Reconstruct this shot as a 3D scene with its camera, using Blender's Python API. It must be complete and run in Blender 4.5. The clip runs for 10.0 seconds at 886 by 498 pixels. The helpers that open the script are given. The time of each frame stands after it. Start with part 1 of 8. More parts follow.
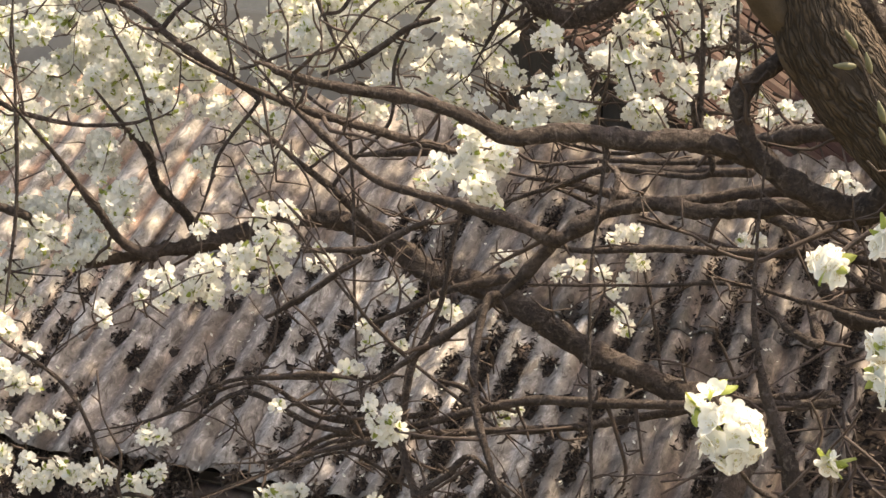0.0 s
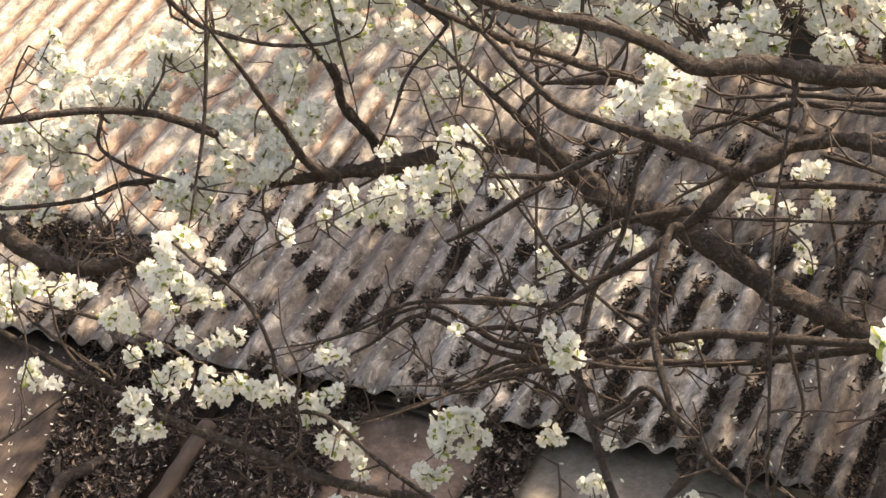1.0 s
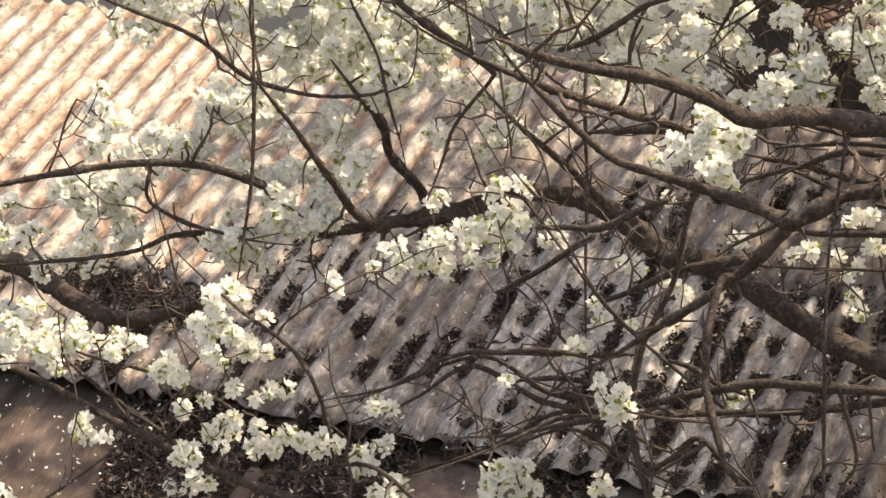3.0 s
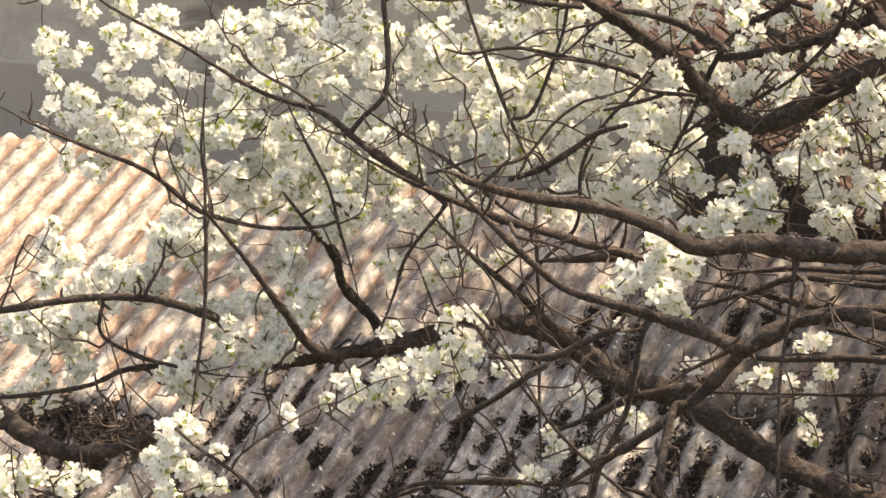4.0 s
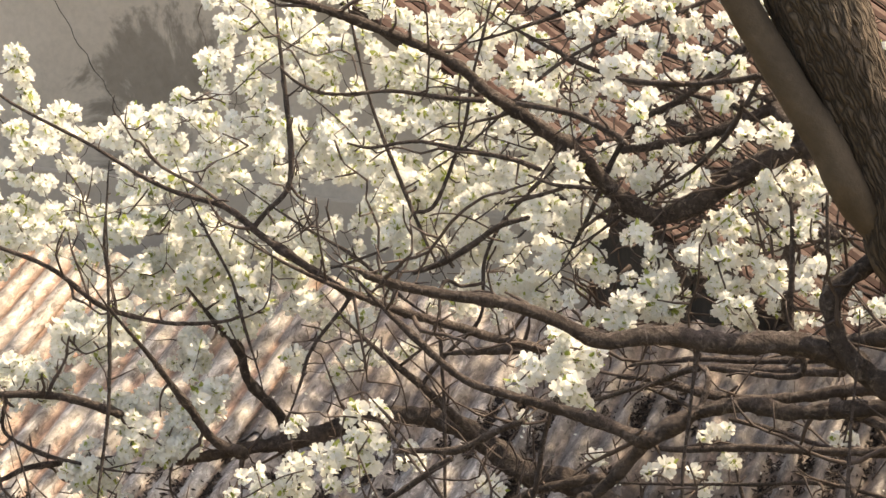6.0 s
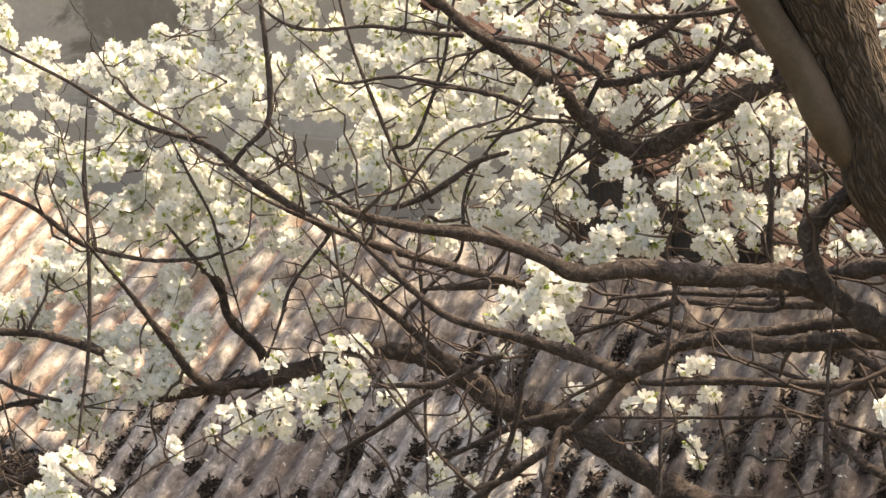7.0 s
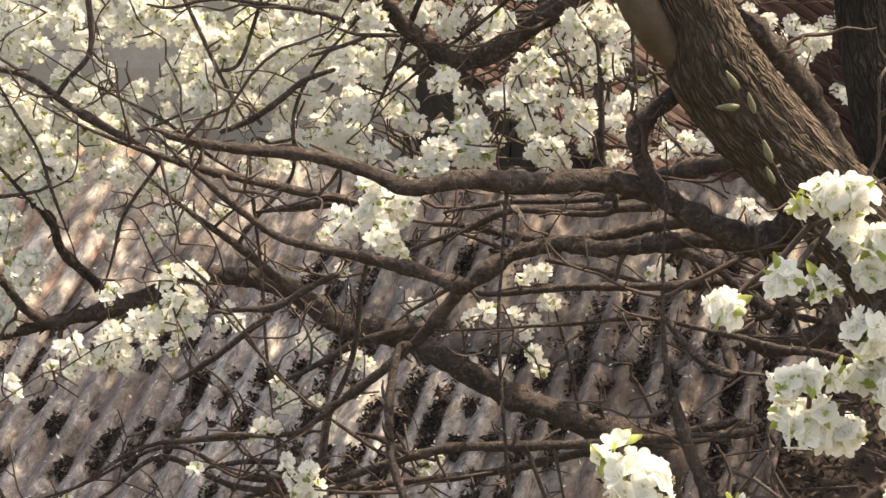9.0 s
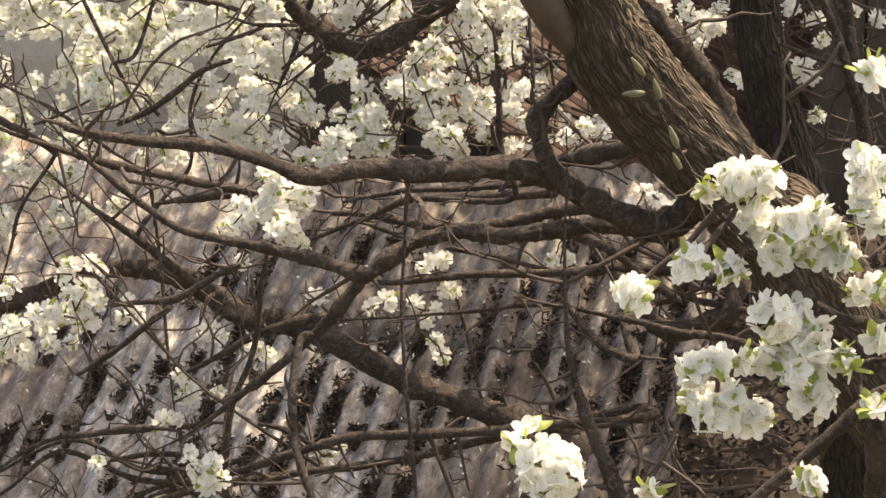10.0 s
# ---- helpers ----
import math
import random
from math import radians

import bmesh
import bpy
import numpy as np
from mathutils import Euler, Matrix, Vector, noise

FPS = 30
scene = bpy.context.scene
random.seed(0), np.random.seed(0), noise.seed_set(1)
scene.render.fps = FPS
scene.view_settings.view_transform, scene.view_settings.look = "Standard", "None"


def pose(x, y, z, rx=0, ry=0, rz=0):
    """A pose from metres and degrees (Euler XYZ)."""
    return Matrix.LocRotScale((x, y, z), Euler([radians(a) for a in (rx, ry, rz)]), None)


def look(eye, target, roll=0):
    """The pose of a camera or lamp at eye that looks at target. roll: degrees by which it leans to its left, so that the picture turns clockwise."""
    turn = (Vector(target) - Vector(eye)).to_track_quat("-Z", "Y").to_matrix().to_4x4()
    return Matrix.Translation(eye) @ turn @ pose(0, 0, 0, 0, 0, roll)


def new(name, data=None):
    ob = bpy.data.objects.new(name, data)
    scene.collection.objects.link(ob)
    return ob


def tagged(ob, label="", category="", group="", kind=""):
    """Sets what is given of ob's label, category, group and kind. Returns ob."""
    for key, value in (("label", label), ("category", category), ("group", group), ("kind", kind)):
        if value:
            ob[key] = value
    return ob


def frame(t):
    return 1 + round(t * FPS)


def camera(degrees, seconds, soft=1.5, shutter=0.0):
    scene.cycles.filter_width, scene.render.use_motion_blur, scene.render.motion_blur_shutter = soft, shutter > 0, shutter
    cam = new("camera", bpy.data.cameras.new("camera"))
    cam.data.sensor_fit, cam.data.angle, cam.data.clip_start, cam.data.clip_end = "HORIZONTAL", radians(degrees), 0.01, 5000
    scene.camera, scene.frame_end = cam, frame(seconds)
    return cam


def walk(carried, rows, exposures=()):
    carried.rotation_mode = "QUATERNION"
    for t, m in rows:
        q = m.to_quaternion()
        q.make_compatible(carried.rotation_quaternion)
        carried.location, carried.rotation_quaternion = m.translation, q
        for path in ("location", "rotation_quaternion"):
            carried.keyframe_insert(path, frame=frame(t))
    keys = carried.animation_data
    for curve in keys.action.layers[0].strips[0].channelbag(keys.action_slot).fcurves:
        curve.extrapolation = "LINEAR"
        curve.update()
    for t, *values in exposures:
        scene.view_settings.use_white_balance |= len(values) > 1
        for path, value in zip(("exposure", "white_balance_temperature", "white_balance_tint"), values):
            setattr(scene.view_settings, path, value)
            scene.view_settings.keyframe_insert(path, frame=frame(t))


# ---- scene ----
LENS, SECONDS = 20.0, 10.0
cam = camera(LENS, SECONDS, soft=1.5)
PATH = [
    (0.0, 0.0001, -0.0003, 3.5992, 74.977, -3.09, 0.829),
    (0.5, -0.0124, -0.0014, 3.596, 74.048, -3.826, 3.927),
    (1.0, -0.007, -0.0051, 3.5908, 73.18, -3.814, 5.24),
    (1.5, -0.0072, -0.0022, 3.5982, 72.31, -3.601, 5.771),
    (2.0, -0.0197, -0.0058, 3.5967, 72.355, -3.645, 6.297),
    (2.2, -0.0233, -0.01, 3.5974, 72.448, -3.496, 6.493),
    (3.3, -0.0234, 0.009, 3.6149, 74.775, -2.957, 5.683),
    (3.5, -0.0265, 0.0068, 3.6161, 75.343, -2.951, 5.4),
    (4.0, -0.0148, 0.0042, 3.6226, 76.824, -2.585, 4.87),
    (4.5, -0.0066, -0.0007, 3.631, 77.892, -2.358, 4.06),
    (5.0, -0.0046, -0.0074, 3.6344, 78.933, -2.426, 3.448),
    (5.5, -0.0058, -0.0051, 3.6336, 79.182, -2.508, 3.112),
    (6.8, 0.0012, 0.0029, 3.6378, 77.819, -2.293, 2.335),
    (7.0, 0.0057, 0.0011, 3.6273, 77.547, -2.235, 2.371),
    (7.5, 0.0134, 0.0082, 3.6197, 76.918, -1.711, 1.923),
    (8.0, 0.0217, 0.0184, 3.6194, 76.66, -0.916, 0.76),
    (8.5, 0.0266, 0.0248, 3.6148, 76.298, -0.434, -0.651),
    (9.0, 0.0264, 0.0263, 3.6167, 75.819, -0.099, -1.713),
    (9.5, 0.0185, 0.0226, 3.617, 75.642, -0.033, -2.858),
    (10.0, 0.0123, 0.0257, 3.6178, 75.549, 0.058, -4.319),
]
walk(cam, [(t, pose(x, y, z, rx, ry, rz)) for t, x, y, z, rx, ry, rz in PATH],
     exposures=((0.0, 1.38, 9600, 12), (1.8, 1.31, 9600, 12), (7.5, 1.31, 9600, 12), (10.0, 1.36, 9600, 12)))

# ---- world, sun and exposure ----
SUN_AZ, SUN_EL = 58.0, 60.0     # degrees clockwise from straight ahead, and above the horizon
world = bpy.data.worlds.new("sky")
scene.world = world
world.use_nodes = True
wn = world.node_tree
sky = wn.nodes.new("ShaderNodeTexSky")
sky.sky_type, sky.sun_disc = "NISHITA", False
sky.sun_elevation, sky.sun_rotation = radians(SUN_EL), radians(SUN_AZ)
sky.air_density, sky.dust_density = 1.0, 3.0
wn.links.new(sky.outputs["Color"], wn.nodes["Background"].inputs["Color"])
wn.nodes["Background"].inputs["Strength"].default_value = 0.15
sun_data = bpy.data.lights.new("sun", "SUN")
sun_data.energy, sun_data.angle, sun_data.color = 3.15, radians(0.55), (1.0, 0.945, 0.86)
sun = new("sun", sun_data)
az, el = radians(SUN_AZ), radians(SUN_EL)
sun.matrix_world = look((6 * math.sin(az), 6 * math.cos(az), 9), (6 * math.sin(az) - math.sin(az) * math.cos(el), 6 * math.cos(az) - math.cos(az) * math.cos(el), 9 - math.sin(el)))

# ---- materials ----


def node_mat(name):
    m = bpy.data.materials.new(name)
    m.use_nodes = True
    return m, m.node_tree.nodes, m.node_tree.links, m.node_tree.nodes["Principled BSDF"]


def ramp(nodes, links, src, stops):
    r = nodes.new("ShaderNodeValToRGB")
    while len(r.color_ramp.elements) < len(stops):
        r.color_ramp.elements.new(0.5)
    for e, (p, c) in zip(r.color_ramp.elements, stops):
        e.position, e.color = p, (*c, 1)
    links.new(src, r.inputs[0])
    return r.outputs["Color"]


def noise_node(nodes, links, vec, scale, detail=6, rough=0.6, distort=0.0):
    n = nodes.new("ShaderNodeTexNoise")
    n.inputs["Scale"].default_value, n.inputs["Detail"].default_value = scale, detail
    n.inputs["Roughness"].default_value, n.inputs["Distortion"].default_value = rough, distort
    if vec is not None:
        links.new(vec, n.inputs["Vector"])
    return n.outputs["Fac"]


def coords(nodes, links, stretch=(1, 1, 1), per_object=False):
    tc = nodes.new("ShaderNodeTexCoord")
    mp = nodes.new("ShaderNodeMapping")
    mp.inputs["Scale"].default_value = stretch
    links.new(tc.outputs["Object"], mp.inputs["Vector"])
    if per_object:
        info = nodes.new("ShaderNodeObjectInfo")
        mul = nodes.new("ShaderNodeMath")
        mul.operation = "MULTIPLY"
        mul.inputs[1].default_value = 37.0
        links.new(info.outputs["Random"], mul.inputs[0])
        links.new(mul.outputs[0], mp.inputs["Location"])
    return mp.outputs["Vector"]


def mix_color(nodes, links, fac, a, b, blend="MIX"):
    m = nodes.new("ShaderNodeMix")
    m.data_type, m.blend_type = "RGBA", blend
    for sock, v in ((m.inputs[0], fac), (m.inputs[6], a), (m.inputs[7], b)):
        if isinstance(v, bpy.types.NodeSocket):
            links.new(v, sock)
        else:
            sock.default_value = v if isinstance(v, float) else (*v, 1)
    return m.outputs[2]


def bump(nodes, links, bsdf, height, strength, distance):
    b = nodes.new("ShaderNodeBump")
    b.inputs["Strength"].default_value, b.inputs["Distance"].default_value = strength, distance
    links.new(height, b.inputs["Height"])
    links.new(b.outputs["Normal"], bsdf.inputs["Normal"])


def surface(name, stops, scale, rough=0.8, fine=60.0, depth=0.002, stretch=(1, 1, 1), per_object=False):
    """A matt surface: a colour ramp over coarse and fine noise, with a fine bump."""
    m, n, l, p = node_mat(name)
    v = coords(n, l, stretch, per_object)
    a, b = noise_node(n, l, v, scale, 8, 0.65), noise_node(n, l, v, fine, 4, 0.7)
    mixed = n.new("ShaderNodeMath")
    mixed.operation = "MULTIPLY_ADD"
    mixed.inputs[1].default_value = 0.3
    l.new(b, mixed.inputs[0])
    low = n.new("ShaderNodeMath")
    low.operation = "MULTIPLY"
    low.inputs[1].default_value = 0.7
    l.new(a, low.inputs[0])
    l.new(low.outputs[0], mixed.inputs[2])
    l.new(ramp(n, l, mixed.outputs[0], stops), p.inputs["Base Color"])
    p.inputs["Roughness"].default_value = rough
    bump(n, l, p, b, 0.6, depth)
    return m


def make_sheet_metal(name, zinc_stops, rust_stops, stripe, lo, hi):
    m, n, l, p = node_mat(name)
    v = coords(n, l, (9, 1.1, 1), True)
    w = coords(n, l, (1, 1, 1), True)
    streak = noise_node(n, l, v, 1.3, 8, 0.62, 0.4)
    blot = noise_node(n, l, w, 2.6, 6, 0.6)
    fine = noise_node(n, l, w, 70, 5, 0.7)
    zinc = ramp(n, l, fine, zinc_stops)
    rust = ramp(n, l, noise_node(n, l, w, 14, 8, 0.7), rust_stops)
    add = n.new("ShaderNodeMath")
    add.operation = "ADD"
    l.new(streak, add.inputs[0])
    l.new(blot, add.inputs[1])
    sep = n.new("ShaderNodeSeparateXYZ")
    tc = n.new("ShaderNodeTexCoord")
    l.new(tc.outputs["Object"], sep.inputs[0])
    turn = n.new("ShaderNodeMath")
    turn.operation = "MULTIPLY"
    turn.inputs[1].default_value = 2 * math.pi / 0.071
    l.new(sep.outputs["X"], turn.inputs[0])
    wave = n.new("ShaderNodeMath")
    wave.operation = "COSINE"
    l.new(turn.outputs[0], wave.inputs[0])
    furrow = n.new("ShaderNodeMath")
    furrow.operation = "MULTIPLY_ADD"
    furrow.inputs[1].default_value = stripe
    l.new(wave.outputs[0], furrow.inputs[0])
    l.new(add.outputs[0], furrow.inputs[2])
    half = n.new("ShaderNodeMapRange")
    half.inputs["From Min"].default_value, half.inputs["From Max"].default_value = lo, hi
    l.new(furrow.outputs[0], half.inputs["Value"])
    grime = ramp(n, l, noise_node(n, l, w, 9, 6, 0.7), [(0.38, (0.55, 0.52, 0.49)), (0.60, (1, 1, 1))])
    flake = ramp(n, l, noise_node(n, l, coords(n, l, (3.0, 1, 1), True), 17, 8, 0.76, 0.6), [(0.42, (0.36, 0.33, 0.315)), (0.455, (0.78, 0.77, 0.765)), (0.55, (0.95, 0.94, 0.94)), (0.585, (1.60, 1.58, 1.58))])
    col = mix_color(n, l, 1.0, mix_color(n, l, half.outputs["Result"], zinc, rust), flake, "MULTIPLY")
    l.new(mix_color(n, l, 1.0, col, grime, "MULTIPLY"), p.inputs["Base Color"])
    p.inputs["Roughness"].default_value = 0.62
    p.inputs["Metallic"].default_value = 0.12
    bump(n, l, p, fine, 0.35, 0.002)
    return m


def make_petal():
    m, n, l, p = node_mat("white_petal")
    v = coords(n, l)
    col = ramp(n, l, noise_node(n, l, v, 90, 3), [(0.3, (0.890, 0.896, 0.864)), (0.7, (0.930, 0.934, 0.908))])
    l.new(col, p.inputs["Base Color"])
    p.inputs["Roughness"].default_value = 0.55
    t = n.new("ShaderNodeBsdfTranslucent")
    l.new(col, t.inputs["Color"])
    mix = n.new("ShaderNodeMixShader")
    mix.inputs[0].default_value = 0.42
    l.new(p.outputs[0], mix.inputs[1])
    l.new(t.outputs[0], mix.inputs[2])
    thin = n.new("ShaderNodeBsdfTransparent")
    sheer = n.new("ShaderNodeMixShader")
    sheer.inputs[0].default_value = 0.03
    l.new(mix.outputs[0], sheer.inputs[1])
    l.new(thin.outputs[0], sheer.inputs[2])
    l.new(sheer.outputs[0], n["Material Output"].inputs["Surface"])
    return m


def make_leaf(name, a, b):
    m, n, l, p = node_mat(name)
    col = ramp(n, l, noise_node(n, l, coords(n, l), 60, 3), [(0.3, a), (0.7, b)])
    l.new(col, p.inputs["Base Color"])
    p.inputs["Roughness"].default_value = 0.5
    t = n.new("ShaderNodeBsdfTranslucent")
    l.new(col, t.inputs["Color"])
    mix = n.new("ShaderNodeMixShader")
    mix.inputs[0].default_value = 0.4
    l.new(p.outputs[0], mix.inputs[1])
    l.new(t.outputs[0], mix.inputs[2])
    l.new(mix.outputs[0], n["Material Output"].inputs["Surface"])
    return m


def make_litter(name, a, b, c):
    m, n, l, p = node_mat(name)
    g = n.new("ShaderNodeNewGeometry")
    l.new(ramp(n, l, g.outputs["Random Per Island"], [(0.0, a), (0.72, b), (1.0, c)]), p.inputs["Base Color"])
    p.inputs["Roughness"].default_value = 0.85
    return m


def make_plaster():
    m, n, l, p = node_mat("stained_grey_plaster")
    v = coords(n, l)
    base = ramp(n, l, noise_node(n, l, v, 1.6, 6, 0.6), [(0.3, (0.55, 0.48, 0.415)), (0.7, (0.70, 0.62, 0.545))])
    fine = noise_node(n, l, v, 45, 6, 0.7)
    damp = noise_node(n, l, v, 2.3, 8, 0.68, 0.6)
    away = n.new("ShaderNodeVectorMath")
    away.operation = "DISTANCE"
    away.inputs[1].default_value = (-1.31, 2.05, 2.67)
    l.new(v, away.inputs[0])
    patch = n.new("ShaderNodeMath")
    patch.operation = "MULTIPLY_ADD"
    patch.inputs[1].default_value = -0.62
    l.new(away.outputs["Value"], patch.inputs[0])
    l.new(damp, patch.inputs[2])
    dark = mix_color(n, l, 1.0, ramp(n, l, damp, [(0.52, (1, 1, 1)), (0.66, (0.78, 0.77, 0.76))]), ramp(n, l, patch.outputs[0], [(0.36, (1, 1, 1)), (0.42, (0.52, 0.51, 0.50))]), "MULTIPLY")
    speck = ramp(n, l, fine, [(0.35, (0.88, 0.88, 0.88)), (0.6, (1, 1, 1))])
    l.new(mix_color(n, l, 1.0, mix_color(n, l, 1.0, base, dark, "MULTIPLY"), speck, "MULTIPLY"), p.inputs["Base Color"])
    p.inputs["Roughness"].default_value = 0.9
    bump(n, l, p, fine, 0.3, 0.003)
    return m


def make_bark(name, depth):
    """Furrowed bark: wavy interlaced ridges with dark cracks between, laid by the UV map (metres round and along)."""
    m, n, l, p = node_mat(name)
    uv = n.new("ShaderNodeUVMap")
    bend = n.new("ShaderNodeTexNoise")
    bend.inputs["Scale"].default_value, bend.inputs["Detail"].default_value = 34, 3
    l.new(uv.outputs[0], bend.inputs["Vector"])
    push = n.new("ShaderNodeVectorMath")
    push.operation = "MULTIPLY_ADD"
    push.inputs[1].default_value = (0.022, 0.03, 0)
    l.new(bend.outputs["Color"], push.inputs[0])
    l.new(uv.outputs[0], push.inputs[2])
    mp = n.new("ShaderNodeMapping")
    mp.inputs["Scale"].default_value = (1.0, 0.26, 1.0)
    l.new(push.outputs[0], mp.inputs["Vector"])
    cells = n.new("ShaderNodeTexVoronoi")
    cells.feature = "DISTANCE_TO_EDGE"
    cells.inputs["Scale"].default_value = 116
    l.new(mp.outputs[0], cells.inputs["Vector"])
    plate = n.new("ShaderNodeMapRange")
    plate.inputs["From Max"].default_value = 0.30
    l.new(cells.outputs["Distance"], plate.inputs["Value"])
    grain = noise_node(n, l, mp.outputs[0], 330, 6, 0.7)
    broad = noise_node(n, l, coords(n, l), 9, 5, 0.6)
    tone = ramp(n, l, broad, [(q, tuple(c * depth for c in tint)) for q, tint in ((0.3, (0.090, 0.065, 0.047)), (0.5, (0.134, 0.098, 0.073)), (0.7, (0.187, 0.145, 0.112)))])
    speck = ramp(n, l, grain, [(0.3, (0.55, 0.55, 0.55)), (0.7, (1.25, 1.25, 1.25))])
    crackc = ramp(n, l, plate.outputs[0], [(0.0, (0.30, 0.28, 0.26)), (0.35, (0.74, 0.73, 0.72)), (1.0, (1.12, 1.12, 1.12))])
    l.new(mix_color(n, l, 1.0, mix_color(n, l, 1.0, tone, speck, "MULTIPLY"), crackc, "MULTIPLY"), p.inputs["Base Color"])
    p.inputs["Roughness"].default_value = 0.9
    high = n.new("ShaderNodeMath")
    high.operation = "MULTIPLY_ADD"
    high.inputs[1].default_value = 0.35
    l.new(grain, high.inputs[0])
    l.new(plate.outputs[0], high.inputs[2])
    bump(n, l, p, high.outputs[0], 1.0, 0.008)
    return m


def make_limb_bark():
    """Dark scaly bark with pale grey lichen flakes."""
    m, n, l, p = node_mat("dark_scaly_bark")
    v = coords(n, l)
    broad, fine = noise_node(n, l, v, 22, 6, 0.65), noise_node(n, l, v, 150, 5, 0.7)
    flake = noise_node(n, l, v, 75, 7, 0.72, 0.8)
    tone = ramp(n, l, broad, [(0.3, (0.034, 0.0235, 0.0205)), (0.5, (0.059, 0.0425, 0.0375)), (0.72, (0.104, 0.078, 0.070))])
    scale = ramp(n, l, fine, [(0.34, (0.48, 0.47, 0.46)), (0.52, (1.0, 1.0, 1.0)), (0.70, (1.4, 1.4, 1.4))])
    body = mix_color(n, l, 1.0, tone, scale, "MULTIPLY")
    lichen = ramp(n, l, flake, [(0.54, (0, 0, 0)), (0.66, (1, 1, 1))])
    l.new(mix_color(n, l, lichen, body, (0.178, 0.147, 0.133)), p.inputs["Base Color"])
    p.inputs["Roughness"].default_value = 0.88
    high = n.new("ShaderNodeMath")
    high.operation = "ADD"
    l.new(fine, high.inputs[0])
    l.new(flake, high.inputs[1])
    bump(n, l, p, high.outputs[0], 0.9, 0.008)
    return m


PETAL = make_petal()
CENTRE = surface("yellow_green_flower_centre", [(0.3, (0.48, 0.50, 0.22)), (0.7, (0.66, 0.64, 0.36))], 200, 0.6)
ANTHER = surface("buff_anther", [(0.3, (0.50, 0.42, 0.25)), (0.7, (0.70, 0.62, 0.42))], 300, 0.7)
STALK = make_leaf("pale_green_stalk", (0.28, 0.34, 0.10), (0.42, 0.46, 0.16))
LEAF = make_leaf("fresh_green_leaf", (0.27, 0.34, 0.07), (0.44, 0.49, 0.16))
BUD = make_leaf("pale_grey_green_bud", (0.17, 0.17, 0.10), (0.30, 0.29, 0.19))
BARK = make_limb_bark()
TRUNK = make_bark("furrowed_brown_trunk_bark", 1.0)
# same bark at a third of its tone: the back trunk's shade as colour
TRUNK_SHADED = make_bark("furrowed_black_brown_shaded_bark", 0.34)
SMOOTH = surface("smooth_olive_brown_bark", [(0.28, (0.050, 0.036, 0.025)), (0.5, (0.082, 0.060, 0.042)), (0.75, (0.125, 0.093, 0.067))], 24, 0.85, 60, 0.006)
TWIG = surface("red_brown_twig_bark", [(0.3, (0.030, 0.0195, 0.0165)), (0.7, (0.108, 0.077, 0.067))], 90, 0.75, 300, 0.003)
METAL = make_sheet_metal("rusty_galvanised_sheet", [(0.3, (0.215, 0.198, 0.193)), (0.7, (0.385, 0.356, 0.346))],
                         [(0.3, (0.118, 0.080, 0.067)), (0.5, (0.188, 0.148, 0.132)), (0.72, (0.262, 0.224, 0.206))], -0.07, 0.97, 1.18)
ZINC = make_sheet_metal("dull_zinc_sheet", [(0.3, (0.27, 0.255, 0.252)), (0.7, (0.47, 0.447, 0.44))],
                        [(0.3, (0.15, 0.108, 0.092)), (0.5, (0.23, 0.188, 0.170)), (0.72, (0.31, 0.272, 0.253))], -0.07, 1.00, 1.24)
BROWN = make_sheet_metal("brown_rusted_sheet", [(0.3, (0.140, 0.126, 0.120)), (0.7, (0.255, 0.230, 0.220))],
                         [(0.3, (0.078, 0.050, 0.041)), (0.5, (0.135, 0.098, 0.084)), (0.72, (0.205, 0.165, 0.148))], -0.07, 0.93, 1.16)
PALE = make_sheet_metal("pale_zinc_sheet_with_rust_stripes", [(0.3, (0.31, 0.298, 0.288)), (0.7, (0.43, 0.415, 0.40))],
                        [(0.3, (0.235, 0.140, 0.102)), (0.5, (0.32, 0.215, 0.170)), (0.72, (0.38, 0.295, 0.25))], -0.26, 0.98, 1.24)
PLASTER = make_plaster()
PLINTH = surface("blue_grey_cement_render", [(0.3, (0.46, 0.385, 0.32)), (0.7, (0.60, 0.51, 0.43))], 5, 0.9, 60, 0.003)
GAP = surface("dark_crack", [(0.3, (0.03, 0.025, 0.02)), (0.7, (0.06, 0.05, 0.04))], 30, 0.95)
BRICKY = surface("dull_brown_shed_wall", [(0.3, (0.16, 0.13, 0.11)), (0.7, (0.28, 0.24, 0.2))], 6, 0.9)
TIMBER = surface("weathered_grey_brown_timber", [(0.3, (0.040, 0.027, 0.0235)), (0.55, (0.075, 0.054, 0.047)), (0.75, (0.125, 0.096, 0.086))], 5, 0.85, 50, 0.003, (7, 1, 7))
FELT = surface("dirty_brown_flat_sheet", [(0.3, (0.048, 0.035, 0.029)), (0.5, (0.085, 0.065, 0.055)), (0.75, (0.135, 0.108, 0.094))], 7, 0.75, 90, 0.002)
SLATE = surface("dull_grey_sheet", [(0.34, (0.12, 0.100, 0.088)), (0.5, (0.235, 0.200, 0.178)), (0.66, (0.37, 0.33, 0.30))], 11, 0.95, 70, 0.003)
RUSSET = surface("dirty_russet_sheet", [(0.36, (0.024, 0.016, 0.013)), (0.47, (0.068, 0.047, 0.039)), (0.62, (0.15, 0.112, 0.098))], 4.5, 0.85, 55, 0.004, (3.2, 0.9, 1))
RUSTY = surface("pinkish_rust_stained_sheet", [(0.34, (0.085, 0.058, 0.048)), (0.5, (0.195, 0.138, 0.116)), (0.66, (0.36, 0.275, 0.24))], 12, 0.85, 80, 0.003)
MULCH = make_litter("red_brown_leaf_litter", (0.017, 0.011, 0.0095), (0.068, 0.045, 0.038), (0.44, 0.36, 0.32))
